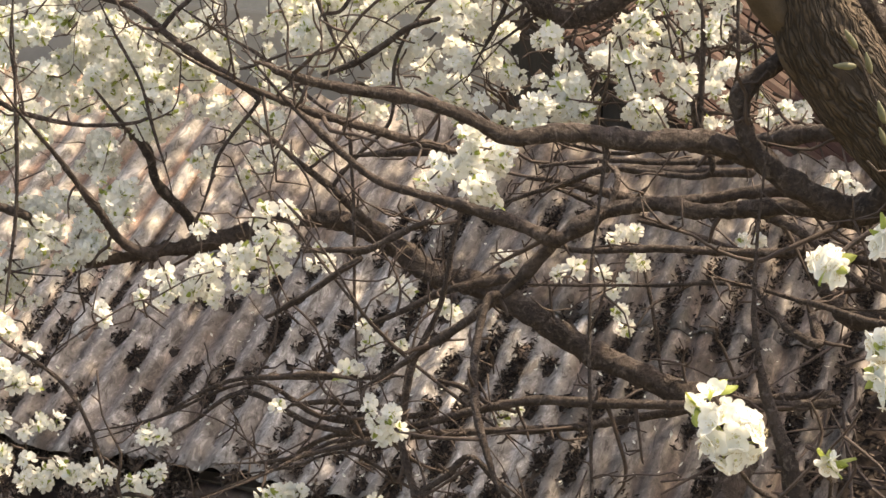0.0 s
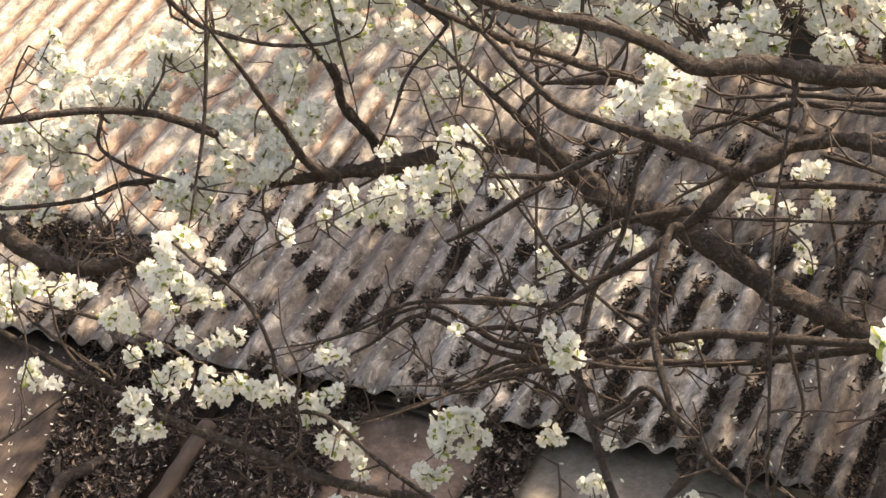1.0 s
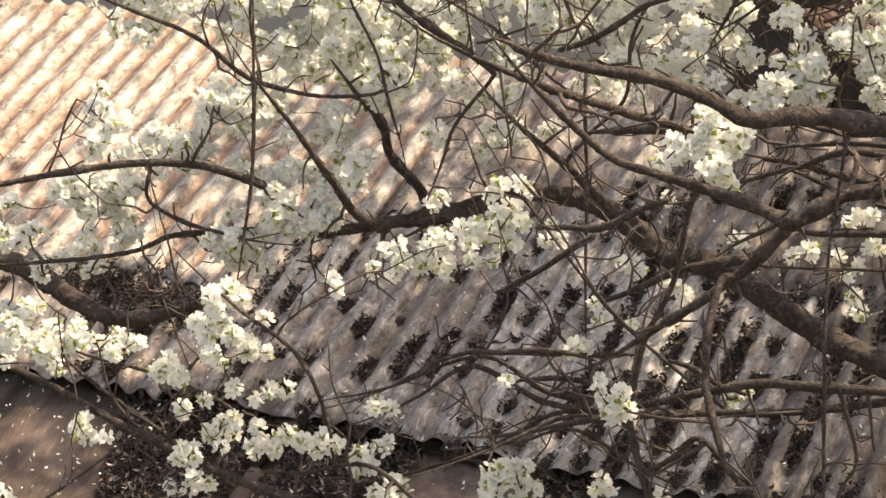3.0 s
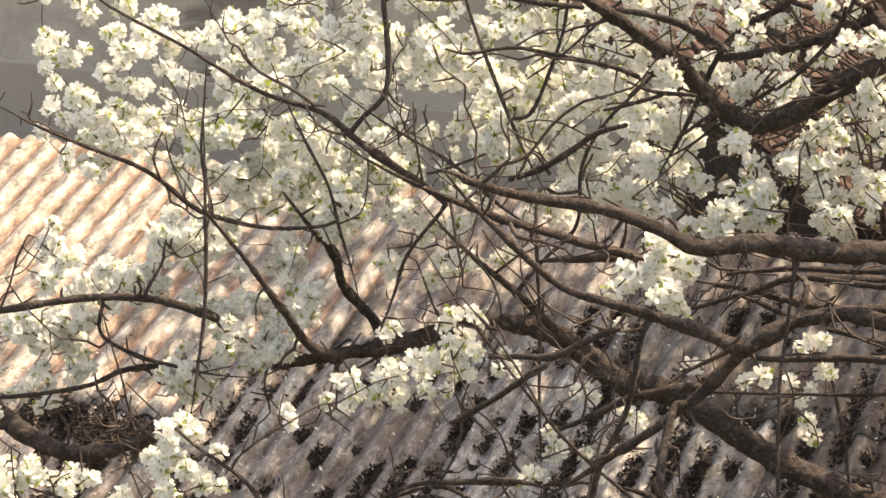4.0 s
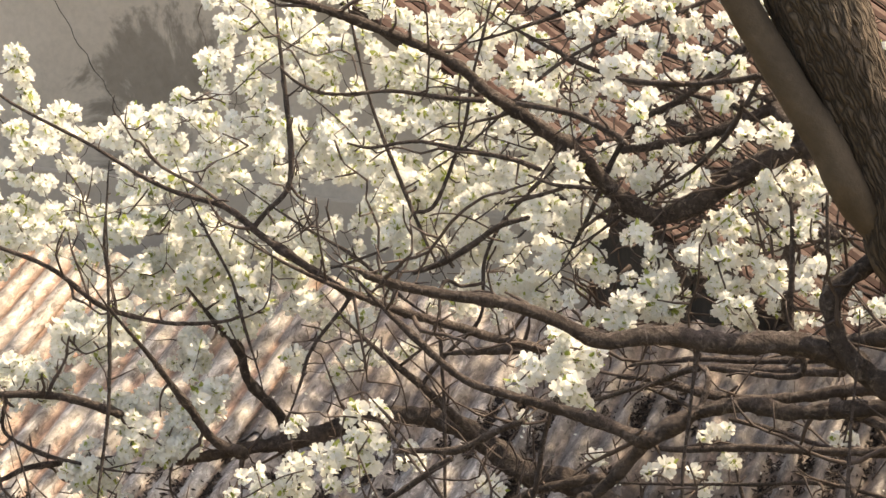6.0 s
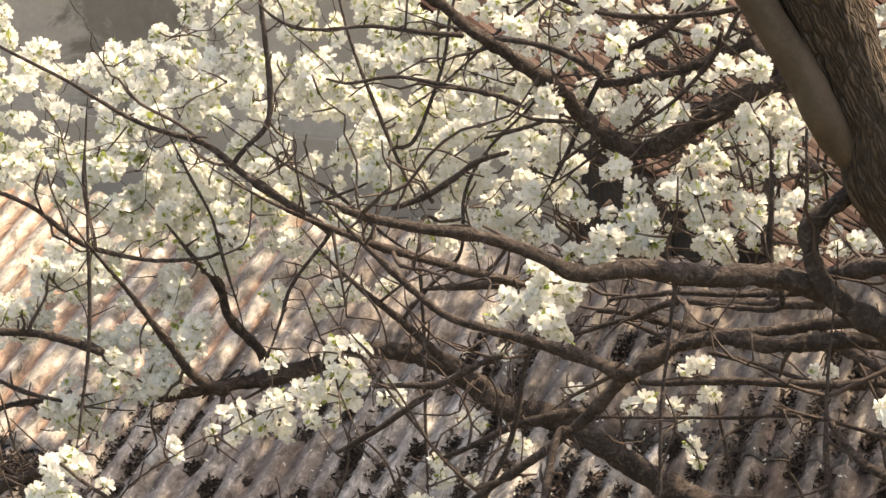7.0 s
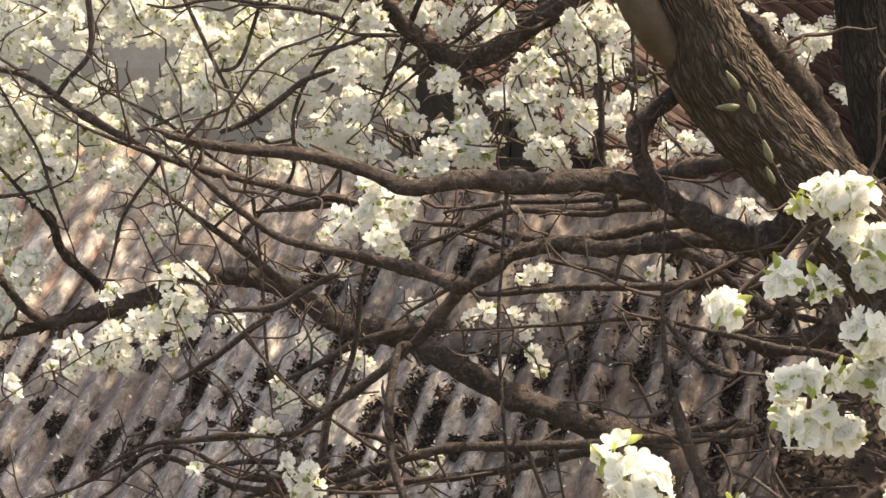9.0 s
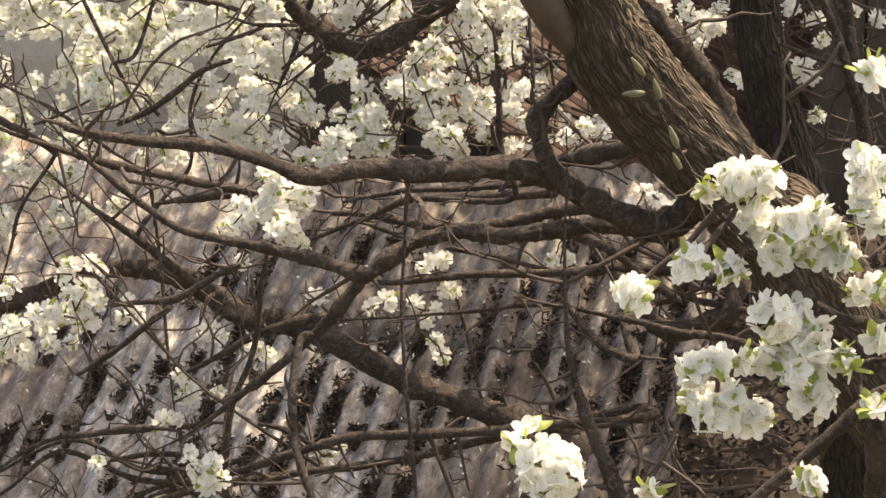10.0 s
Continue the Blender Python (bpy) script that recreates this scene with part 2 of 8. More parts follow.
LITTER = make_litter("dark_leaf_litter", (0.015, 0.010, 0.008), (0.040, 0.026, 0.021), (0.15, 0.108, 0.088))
FALLEN = make_litter("fallen_white_petals", (0.70, 0.68, 0.60), (0.8, 0.78, 0.70), (0.85, 0.84, 0.78))
REDROOF = surface("faded_red_roof_tile", [(0.3, (0.026, 0.010, 0.008)), (0.5, (0.056, 0.020, 0.016)), (0.75, (0.098, 0.042, 0.034))], 9, 0.75, 70, 0.002)
HUMUS = surface("dark_leaf_mould", [(0.3, (0.016, 0.011, 0.0095)), (0.5, (0.036, 0.025, 0.021)), (0.75, (0.075, 0.055, 0.046))], 14, 0.95, 90, 0.006)
SOIL = surface("dark_garden_soil", [(0.3, (0.05, 0.04, 0.028)), (0.5, (0.10, 0.085, 0.05)), (0.75, (0.13, 0.14, 0.06))], 1.2, 0.95, 30, 0.01)

# ---- mesh helpers ----


def mesh_of(name, verts, faces, mats, smooth=True, index=None):
    me = bpy.data.meshes.new(name)
    me.from_pydata([tuple(v) for v in verts], [], [tuple(f) for f in faces])
    for m in mats:
        me.materials.append(m)
    if index is not None:
        me.polygons.foreach_set("material_index", np.asarray(index, dtype=np.int32))
    if smooth:
        me.polygons.foreach_set("use_smooth", np.ones(len(faces), dtype=bool))
    me.update()
    return me


def part(name, me, parent, label="", kind=""):
    ob = new(name, me)
    ob.parent = parent
    return tagged(ob, label, kind=kind)


def thing(name, at, label, category, group="", kind=""):
    ob = new(name)
    ob.location = at
    ob.empty_display_size = 0.1
    return tagged(ob, label, category, group, kind)


def spline(points, step):
    """Catmull-Rom through rows of x, y, z, r, resampled about every step metres."""
    p = np.array(points, float)
    p = np.vstack([2 * p[0] - p[1], p, 2 * p[-1] - p[-2]])
    out = []
    for i in range(1, len(p) - 2):
        a, b, c, d = p[i - 1], p[i], p[i + 1], p[i + 2]
        n = max(2, int(np.linalg.norm(c[:3] - b[:3]) / step))
        for k in range(n):
            t = k / n
            out.append(0.5 * (2 * b + (c - a) * t + (2 * a - 5 * b + 4 * c - d) * t * t + (3 * b - a - 3 * c + d) * t ** 3))
    out.append(p[-2])
    out = np.array(out)
    out[:, 3] = np.maximum(out[:, 3], 0.0006)
    return out


def frames_along(path):
    tang = np.gradient(path[:, :3], axis=0)
    tang /= np.linalg.norm(tang, axis=1)[:, None] + 1e-12
    side = np.cross(tang[0], (0.31, 0.12, 0.94))
    us, vs = [], []
    for t in tang:
        side = side - t * np.dot(side, t)
        side /= np.linalg.norm(side) + 1e-12
        us.append(side)
        vs.append(np.cross(t, side))
    return np.array(us), np.array(vs)


def tube(path, sides, lump=0.0, furrow=0.0, seed=0.0):
    """Verts and quads of a closed tube along path; lump is a share of the radius, furrow the depth of bark ridges in metres."""
    us, vs = frames_along(path)
    ang = np.linspace(0, 2 * math.pi, sides, endpoint=False)
    run = np.concatenate([[0], np.cumsum(np.linalg.norm(np.diff(path[:, :3], axis=0), axis=1))])
    verts = []
    for i, row in enumerate(path):
        r = np.full(sides, row[3])
        if lump or furrow:
            for j in range(sides):
                c, s = math.cos(ang[j]), math.sin(ang[j])
                k = noise.noise((c * 1.1 + seed, s * 1.1, run[i] * 0.55 / max(row[3], 0.004)))
                k += 0.5 * noise.noise((c * 2.3, s * 2.3 + seed, run[i] * 1.6 / max(row[3], 0.004)))
                r[j] += row[3] * lump * k
                if furrow:
                    a = ang[j] * row[3]
                    warp = 0.012 * noise.noise((a * 40, run[i] * 22, seed))
                    f = abs(noise.noise(((a + warp) * 62, run[i] * 9, seed + 3.0)))
                    g = abs(noise.noise(((a + warp) * 130, run[i] * 40, seed + 9.0)))
                    r[j] += furrow * (min(f * 2.6, 1.0) * 0.9 + g * 0.5 - 0.75)
        verts.append(row[:3] + r[:, None] * (np.cos(ang)[:, None] * us[i] + np.sin(ang)[:, None] * vs[i]))
    verts = np.vstack(verts)
    faces = []
    for i in range(len(path) - 1):
        a, b = i * sides, (i + 1) * sides
        for j in range(sides):
            k = (j + 1) % sides
            faces.append((a + j, a + k, b + k, b + j))
    faces.append(tuple(range(sides - 1, -1, -1)))
    e = (len(path) - 1) * sides
    faces.append(tuple(range(e, e + sides)))
    return verts, faces


def lay_uv(me, path, sides):
    """UV in metres: round the tube and along it."""
    run = np.concatenate([[0], np.cumsum(np.linalg.norm(np.diff(path[:, :3], axis=0), axis=1))])
    r = float(np.mean(path[:, 3]))
    layer = me.uv_layers.new(name="UVMap")
    rings = len(path)
    uv = np.zeros((len(me.loops), 2))
    n = 0
    for i in range(rings - 1):
        for j in range(sides):
            a, b = 2 * math.pi * r * j / sides, 2 * math.pi * r * (j + 1) / sides
            uv[n:n + 4] = ((a, run[i]), (b, run[i]), (b, run[i + 1]), (a, run[i + 1]))
            n += 4
    layer.data.foreach_set("uv", uv.ravel())


class Bundle:
    """Collects verts and faces of many small pieces for one joined mesh."""

    def __init__(self):
        self.v, self.f, self.m, self.n = [], [], [], 0

    def add(self, verts, faces, index=0):
        self.v.append(np.asarray(verts, float))
        n = self.n
        self.f.extend(tuple(i + n for i in f) for f in faces)
        self.m.extend([index] * len(faces) if isinstance(index, int) else index)
        self.n += len(verts)

    def mesh(self, name, mats, smooth=True):
        return mesh_of(name, np.vstack(self.v), self.f, mats, smooth, self.m)


def box(lo, hi):
    (a, b, c), (d, e, f) = lo, hi
    v = [(a, b, c), (d, b, c), (d, e, c), (a, e, c), (a, b, f), (d, b, f), (d, e, f), (a, e, f)]
    return v, [(0, 3, 2, 1), (4, 5, 6, 7), (0, 1, 5, 4), (1, 2, 6, 5), (2, 3, 7, 6), (3, 0, 4, 7)]


# ---- ground ----
gv, gf, N = [], [], 60
for i in range(N + 1):
    for j in range(N + 1):
        x, y = ((k / N - 0.5) for k in (i, j))
        x, y = 3000 * x * abs(x) ** 1.6, 3000 * y * abs(y) ** 1.6
        near = 1.0 if abs(x) + abs(y) < 60 else 0.0
        gv.append((x, y, 0.03 * noise.noise((x * 0.7, y * 0.7, 0)) * near - 0.02))
for i in range(N):
    for j in range(N):
        a = i * (N + 1) + j
        gf.append((a, a + N + 1, a + N + 2, a + 1))
ground = new("ground", mesh_of("ground", gv, gf, [SOIL]))
tagged(ground, "dark garden soil with sparse grass", "ground", kind="structure")

# ---- shed with its corrugated roof ----
ROOF_AZ, ROOF_EL, PITCH, WAVE = radians(17.0), radians(22.0), 0.071, 0.0095
EAVE = Vector((-0.539, 5.083, 1.706))
ALONG = Vector((math.cos(ROOF_AZ), -math.sin(ROOF_AZ), 0))
UP = Vector((math.sin(ROOF_AZ) * math.cos(ROOF_EL), math.cos(ROOF_AZ) * math.cos(ROOF_EL), math.sin(ROOF_EL)))
NORMAL = ALONG.cross(UP)
ROOF = Matrix.Translation(EAVE) @ Matrix((ALONG, UP, NORMAL)).transposed().to_4x4()
BACK = Vector((math.sin(ROOF_AZ), math.cos(ROOF_AZ), 0))      # level way from the eave to the wall
PLAN = Matrix.Translation((EAVE.x, EAVE.y, 0)) @ Matrix((ALONG, BACK, Vector((0, 0, 1)))).transposed().to_4x4()
rng = random.Random(5)

shed = thing("shed", (EAVE.x, EAVE.y, 0), "small shed under rusty corrugated metal sheets", "shed")
shed.matrix_world = PLAN


def corrugated(name, u0, u1, s0, s1, lift, seed, mat, ragged=0.03):
    cols = int((u1 - u0) / PITCH * 8)
    rows = max(3, int((s1 - s0) / 0.06))
    v, f = [], []
    for j in range(rows + 1):
        for i in range(cols + 1):
            u = u0 + (u1 - u0) * i / cols
            lo = s0 + ragged * noise.noise((u * 5, seed, 0)) * (1 + 0.5 * math.cos(2 * math.pi * u / PITCH))
            s = lo + (s1 - lo) * j / rows
            sag = 0.008 * noise.noise((u * 2.2, s * 1.6, seed)) + 0.003 * noise.noise((u * 12, s * 7, seed))
            edge = 0.006 * max(0.0, 1 - j / 2) * noise.noise((u * 18, seed, 4))
            v.append((u, s, lift + WAVE * math.cos(2 * math.pi * u / PITCH) + sag + edge))
    for j in range(rows):
        for i in range(cols):
            a = j * (cols + 1) + i
            f.append((a, a + 1, a + cols + 2, a + cols + 1))
    ob = part(name, mesh_of(name, v, f, [mat]), shed, {PALE: "pale zinc sheet striped with orange rust", BROWN: "brown rusted sheet"}.get(mat, ""))
    ob.matrix_parent_inverse = PLAN.inverted()
    ob.matrix_basis = ROOF
    thick = ob.modifiers.new("thickness", "SOLIDIFY")
    thick.thickness, thick.offset = 0.0012, 1
    return ob


COVER = PITCH * 10
for k in range(-5, 2):
    u = k * COVER + PITCH * 0.5
    corrugated("roof_sheet", u, min(u + COVER + PITCH, 1.37), rng.uniform(-0.02, 0.02), 0.86, 0.0015 * (k % 2), 3.1 * k, ZINC if k == 0 else BROWN if k == 1 else METAL)
    corrugated("roof_sheet", u + 0.21, min(u + 0.21 + COVER + PITCH, 1.40), (0.38 if u < -0.75 else 0.74) + rng.uniform(-0.03, 0.03), 1.47, 0.004 + 0.0015 * (k % 2), 7.7 * k + 1, PALE if u < -1.1 else METAL if k < 0 else BROWN)
for name, lo, hi, m in (("front_wall", (-3.4, 0.10, 0.0), (1.25, 0.22, 1.66), BRICKY), ("side_wall", (1.13, 0.22, 0.0), (1.25, 1.33, 1.66), BRICKY)):
    v, f = box(lo, hi)
    part(name, mesh_of(name, v, f, [m], False), shed)
for s in (0.12, 0.7, 1.3):
    v, f = box((-3.4, s, -0.075), (1.3, s + 0.05, -0.018))
    ob = part("purlin", mesh_of("purlin", v, f, [TIMBER], False), shed)
    ob.matrix_parent_inverse, ob.matrix_basis = PLAN.inverted(), ROOF

# nails in the ridges
nail = Bundle()
for s in (0.1, 0.8, 1.4):
    for k in range(-44, 19, 3):
        path = np.array([(k * PITCH, s, WAVE + 0.004, 0.009), (k * PITCH, s, WAVE + 0.009, 0.005)])
        nail.add(*tube(path, 8))
ob = part("roof_nails", nail.mesh("roof_nails", [METAL], False), shed, kind="stuff")
ob.matrix_parent_inverse, ob.matrix_basis = PLAN.inverted(), ROOF

# lower lean-to roof before the eave
lean = thing("lean_to", (EAVE.x, EAVE.y, 0), "low lean-to roof of dirty flat sheets under leaf litter", "lean-to")
lean.matrix_world = PLAN


def on_roof(ob):
    ob.matrix_parent_inverse, ob.matrix_basis = PLAN.inverted(), ROOF
    return ob


def flat_sheet(name, u0, u1, s0, s1, z, seed, mat, label=""):
    v, f, nu, ns = [], [], 24, 16
    for j in range(ns + 1):
        for i in range(nu + 1):
            u, s = u0 + (u1 - u0) * i / nu, s0 + (s1 - s0) * j / ns
            v.append((u + 0.008 * noise.noise((s * 9, seed, 0)), s + 0.012 * noise.noise((u * 8, seed, 1)), z + 0.012 * noise.noise((u * 3, s * 3, seed)) + 0.004 * noise.noise((u * 14, s * 14, seed))))
    for j in range(ns):
        for i in range(nu):
            a = j * (nu + 1) + i
            f.append((a, a + 1, a + nu + 2, a + nu + 1))
    ob = on_roof(part(name, mesh_of(name, v, f, [mat]), lean, label))
    t = ob.modifiers.new("thickness", "SOLIDIFY")
    t.thickness = 0.003
    return ob


flat_sheet("flat_sheet", -3.2, -0.32, -1.5, 0.14, -0.085, 1.0, HUMUS, "flat sheet buried under black leaf mould")
flat_sheet("flat_sheet", -0.36, 0.36, -1.5, 0.14, -0.095, 2.0, HUMUS, "flat sheet buried under black leaf mould")
flat_sheet("flat_sheet", 0.41, 0.95, -1.45, 0.12, -0.072, 3.0, SLATE, "dull dark grey flat sheet")
flat_sheet("flat_sheet", 0.9, 2.2, -1.5, 0.14, -0.10, 4.0, FELT)
flat_sheet("flat_sheet", -1.75, -0.60, -0.72, 0.06, -0.062, 5.0, RUSSET, "russet sheet dotted with fallen petals")
flat_sheet("flat_sheet", -0.27, 0.31, -0.36, 0.05, -0.064, 7.0, RUSTY, "pinkish rust-stained flat sheet under the eave")
flat_sheet("flat_sheet", 1.3, 2.9, -1.5, 1.4, -0.06, 6.0, HUMUS, "sheet buried under black leaf mould")
v, f = tube(spline([(0.0, -0.13, 0, 0.020), (0.008, -0.4, 0.004, 0.023), (-0.004, -0.8, 0, 0.025), (0.01, -1.4, 0, 0.027)], 0.02), 20, 0.16, 0.003, 4.0)
batten = on_roof(part("pole", mesh_of("pole", v, f, [TIMBER]), lean, "grey weathered wooden pole lying along the slope"))
batten.matrix_basis = ROOF @ pose(-0.30, 0, -0.055, 0, 0, 0)
v, f = box((-3.2, -1.35, 0.0), (2.1, -1.25, 0.98))
part("lower_wall", mesh_of("lower_wall", v, f, [BRICKY], False), lean)

# leaf litter in the furrows and on the lean-to


def leaf_bits(bundle, centre, size, rnd):
    a, b = rnd.uniform(0, 6.28), rnd.uniform(-0.7, 0.7)
    m = Euler((rnd.uniform(-0.8, 0.8), b, a)).to_matrix()
    w, h = size * rnd.uniform(0.22, 0.50), size
    raw = [(-w, 0, 0), (0, -h, size * rnd.uniform(0, 0.4)), (w, 0, 0), (0, h, size * rnd.uniform(0, 0.4)), (0, 0, -size * 0.25)]
    bundle.add([m @ Vector(q) + Vector(centre) for q in raw], [(0, 1, 4), (1, 2, 4), (2, 3, 4), (3, 0, 4)])


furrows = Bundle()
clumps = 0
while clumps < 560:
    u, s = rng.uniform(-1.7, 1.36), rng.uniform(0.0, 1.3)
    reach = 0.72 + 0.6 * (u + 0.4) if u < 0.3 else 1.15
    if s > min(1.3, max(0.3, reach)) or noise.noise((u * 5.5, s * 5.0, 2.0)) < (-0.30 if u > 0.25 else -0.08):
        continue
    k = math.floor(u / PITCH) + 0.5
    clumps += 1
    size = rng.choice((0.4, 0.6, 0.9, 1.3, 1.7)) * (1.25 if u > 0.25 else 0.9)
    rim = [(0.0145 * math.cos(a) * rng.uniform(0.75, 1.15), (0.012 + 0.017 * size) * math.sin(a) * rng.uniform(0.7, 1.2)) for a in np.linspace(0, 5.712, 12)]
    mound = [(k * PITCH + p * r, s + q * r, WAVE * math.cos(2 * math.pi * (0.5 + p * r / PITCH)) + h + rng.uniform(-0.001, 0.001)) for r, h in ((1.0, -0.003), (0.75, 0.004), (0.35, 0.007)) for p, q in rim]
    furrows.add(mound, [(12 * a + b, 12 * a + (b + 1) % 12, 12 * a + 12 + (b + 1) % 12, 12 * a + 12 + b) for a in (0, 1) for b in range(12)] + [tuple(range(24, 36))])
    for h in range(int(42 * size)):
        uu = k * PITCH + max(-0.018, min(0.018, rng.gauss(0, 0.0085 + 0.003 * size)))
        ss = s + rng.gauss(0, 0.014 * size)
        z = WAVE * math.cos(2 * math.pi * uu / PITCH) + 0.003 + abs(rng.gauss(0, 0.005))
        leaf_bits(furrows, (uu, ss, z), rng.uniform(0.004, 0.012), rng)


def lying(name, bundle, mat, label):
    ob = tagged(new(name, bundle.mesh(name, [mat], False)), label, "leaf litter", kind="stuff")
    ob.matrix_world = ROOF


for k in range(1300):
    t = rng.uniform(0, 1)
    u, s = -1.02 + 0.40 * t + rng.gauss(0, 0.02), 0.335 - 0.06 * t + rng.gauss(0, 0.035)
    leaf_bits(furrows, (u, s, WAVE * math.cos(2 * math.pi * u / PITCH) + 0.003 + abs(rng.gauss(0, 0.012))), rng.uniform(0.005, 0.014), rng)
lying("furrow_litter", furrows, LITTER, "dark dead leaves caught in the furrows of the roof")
heap = Bundle()
for k in range(64000):
    u, s = (rng.uniform(-1.05, 0.45), rng.uniform(-0.80, 0.08)) if k > 20000 else (rng.uniform(-1.9, 1.5), rng.uniform(-1.2, 0.1))
    d = noise.noise((u * 2.0 + 4, s * 2.0, 8)) + (0.6 if -1.2 < u < 0.42 else -0.1) - (0.95 if u < -0.70 - 0.30 * s and s > -0.62 else 0) - (0.6 if 0.42 < u < 0.9 and s > -0.25 else 0) - (0.70 if 0.02 < u < 0.32 and -0.30 < s else 0)
    if abs(u + 0.3) < 0.035 or d < 0.05:
        continue
    lump = 0.5 + 0.5 * noise.noise((u * 16, s * 16, 3))
    leaf_bits(heap, (u, s, -0.075 + 0.02 * min(1.0, d) + 0.022 * lump + abs(rng.gauss(0, 0.006))), rng.choice((0.004, 0.006, 0.008, 0.011, 0.014)) * rng.uniform(0.8, 1.3), rng)
lying("leaf_heap", heap, MULCH, "thick dark heap of dead leaves on the lean-to")
stick = Bundle()
stick.add(*tube(spline([(-0.452, -0.31, -0.03, 0.006), (-0.470, -0.35, -0.03, 0.012), (-0.508, -0.41, -0.032, 0.014), (-0.498, -0.48, -0.035, 0.013), (-0.475, -0.56, -0.04, 0.013), (-0.462, -0.66, -0.04, 0.011)], 0.015), 12, 0.3, 0.002, 6.0))
stick.add(*tube(spline([(-0.506, -0.42, -0.03, 0.009), (-0.528, -0.39, -0.018, 0.007), (-0.535, -0.36, -0.01, 0.004)], 0.015), 10, 0.3, 0.001, 7.0))
ob = tagged(new("broken_branch", stick.mesh("broken_branch", [BARK])), "broken grey-brown branch lying on the leaf heap", "branch")
ob.matrix_world = ROOF
brush = Bundle()
for k in range(9000):
    u, s = rng.uniform(1.33, 2.7), rng.uniform(-1.3, 1.35)
    leaf_bits(brush, (u, s, -0.02 + abs(rng.gauss(0, 0.02))), rng.uniform(0.008, 0.02), rng)
lying("brush_litter", brush, LITTER, "dark dead leaves banked beside the roof sheets")
sticks = Bundle()
for k in range(260):
    u, s, a, length = rng.uniform(1.3, 2.6), rng.uniform(-1.3, 1.3), rng.uniform(0, 6.28), rng.uniform(0.1, 0.5)
    rows = [(u + length * t * math.cos(a) + rng.gauss(0, 0.012), s + length * t * math.sin(a) + rng.gauss(0, 0.012), 0.01 + rng.uniform(0, 0.07), rng.uniform(0.0015, 0.005)) for t in (0, 0.35, 0.7, 1)]
    sticks.add(*tube(spline(rows, 0.05), 5))
lying("brushwood", sticks, TWIG, "loose dry brushwood lying on the leaves")
petals = Bundle()
for k in range(4200):
    u, s = rng.uniform(-1.7, 1.3), rng.uniform(-1.0, 1.0)
    if s < 0:
        if rng.random() > (1.0 if u < -0.6 else 0.3):
            continue
        z = -0.036
    else:
        if rng.random() > 0.3:
            continue
        z = WAVE * math.cos(2 * math.pi * u / PITCH) + 0.012
    leaf_bits(petals, (u, s, z), rng.uniform(0.004, 0.008), rng)
lying("fallen_petals", petals, FALLEN, "scattered fallen white petals on the sheets")

# ---- plaster gable wall behind the shed ----
WALL_S = 2.05
outline = [(-6.0, 0.0), (3.6, 0.0), (3.6, 0.95), (0.45, 2.35), (-0.70, 3.04), (-1.2, 3.34),
           (-6.0, 3.34)]
v = [(u, WALL_S, z) for u, z in outline] + [(u, WALL_S + 0.28, z) for u, z in outline]
n = len(outline)
f = [tuple(range(n)), tuple(range(2 * n - 1, n - 1, -1))] + [(i, n + i, n + (i + 1) % n, (i + 1) % n) for i in range(n)]
wall = tagged(new("wall_back", mesh_of("wall_back", v, f, [PLASTER], False)), "grey stained plaster gable wall with a crack", "wall", kind="structure")
wall.matrix_world = PLAN

# cement plinth over the roof's top edge, a crack and a nail hole
v, f = box((-6.0, WALL_S - 0.022, 1.9), (0.31, WALL_S - 0.002, 2.35))
ob = part("plinth", mesh_of("plinth", v, f, [PLINTH], False), wall, "blue-grey cement plinth")
bv = ob.modifiers.new("worn", "BEVEL")
bv.width, bv.segments = 0.008, 2
crack = Bundle()
crng = random.Random(3)
pts, (u, z), (u1, z1) = [], (-1.653, 2.882), (-1.407, 2.533)
for k in range(15):
    t = k / 14
    pts.append((u + (u1 - u) * t + crng.uniform(-0.008, 0.008), WALL_S, z + (z1 - z) * t, 0.0008 + 0.0022 * abs(noise.noise((k * 0.7, 3, 1)))))
crack.add(*tube(np.array(pts), 5))
part("crack", crack.mesh("crack", [GAP]), wall)

# ---- red roof of the neighbouring house, seen over the gable ----
house = thing("neighbour_house", (1.5, 8.0, 0), "house with a faded red tiled roof behind the gable wall", "house")
RED_A, RED_B = Vector((-0.627, 7.191, 3.071)), Vector((0.472, 6.855, 2.379))
RIDGE_DIR = (RED_B - RED_A).normalized()
RED_UP = (Vector((BACK.x, BACK.y, 0)) * 0.80 + Vector((0, 0, 0.60))).normalized()
RED_UP = (RED_UP - RIDGE_DIR * RED_UP.dot(RIDGE_DIR)).normalized()
RED_N = RIDGE_DIR.cross(RED_UP)
RED = Matrix.Translation(RED_A) @ Matrix((RIDGE_DIR, RED_UP, RED_N)).transposed().to_4x4()


def tile_course(length, width, seed):
    v, f, nu, prof = [], [], int(length / 0.12), [(0, 0), (0.0, 0.008), (width * 0.35, 0.012), (width * 0.7, 0.009), (width, 0.0)]
    for i in range(nu + 1):
        u = length * i / nu
        for s, z in prof:
            v.append((u, s + 0.009 * noise.noise((u * 5, seed, 0)), z + 0.006 * noise.noise((u * 9, seed, s * 9))))
    for i in range(nu):
        for j in range(4):
            a = i * 5 + j
            f.append((a, a + 5, a + 6, a + 1))
    return mesh_of("roof_course", v, f, [REDROOF], False)


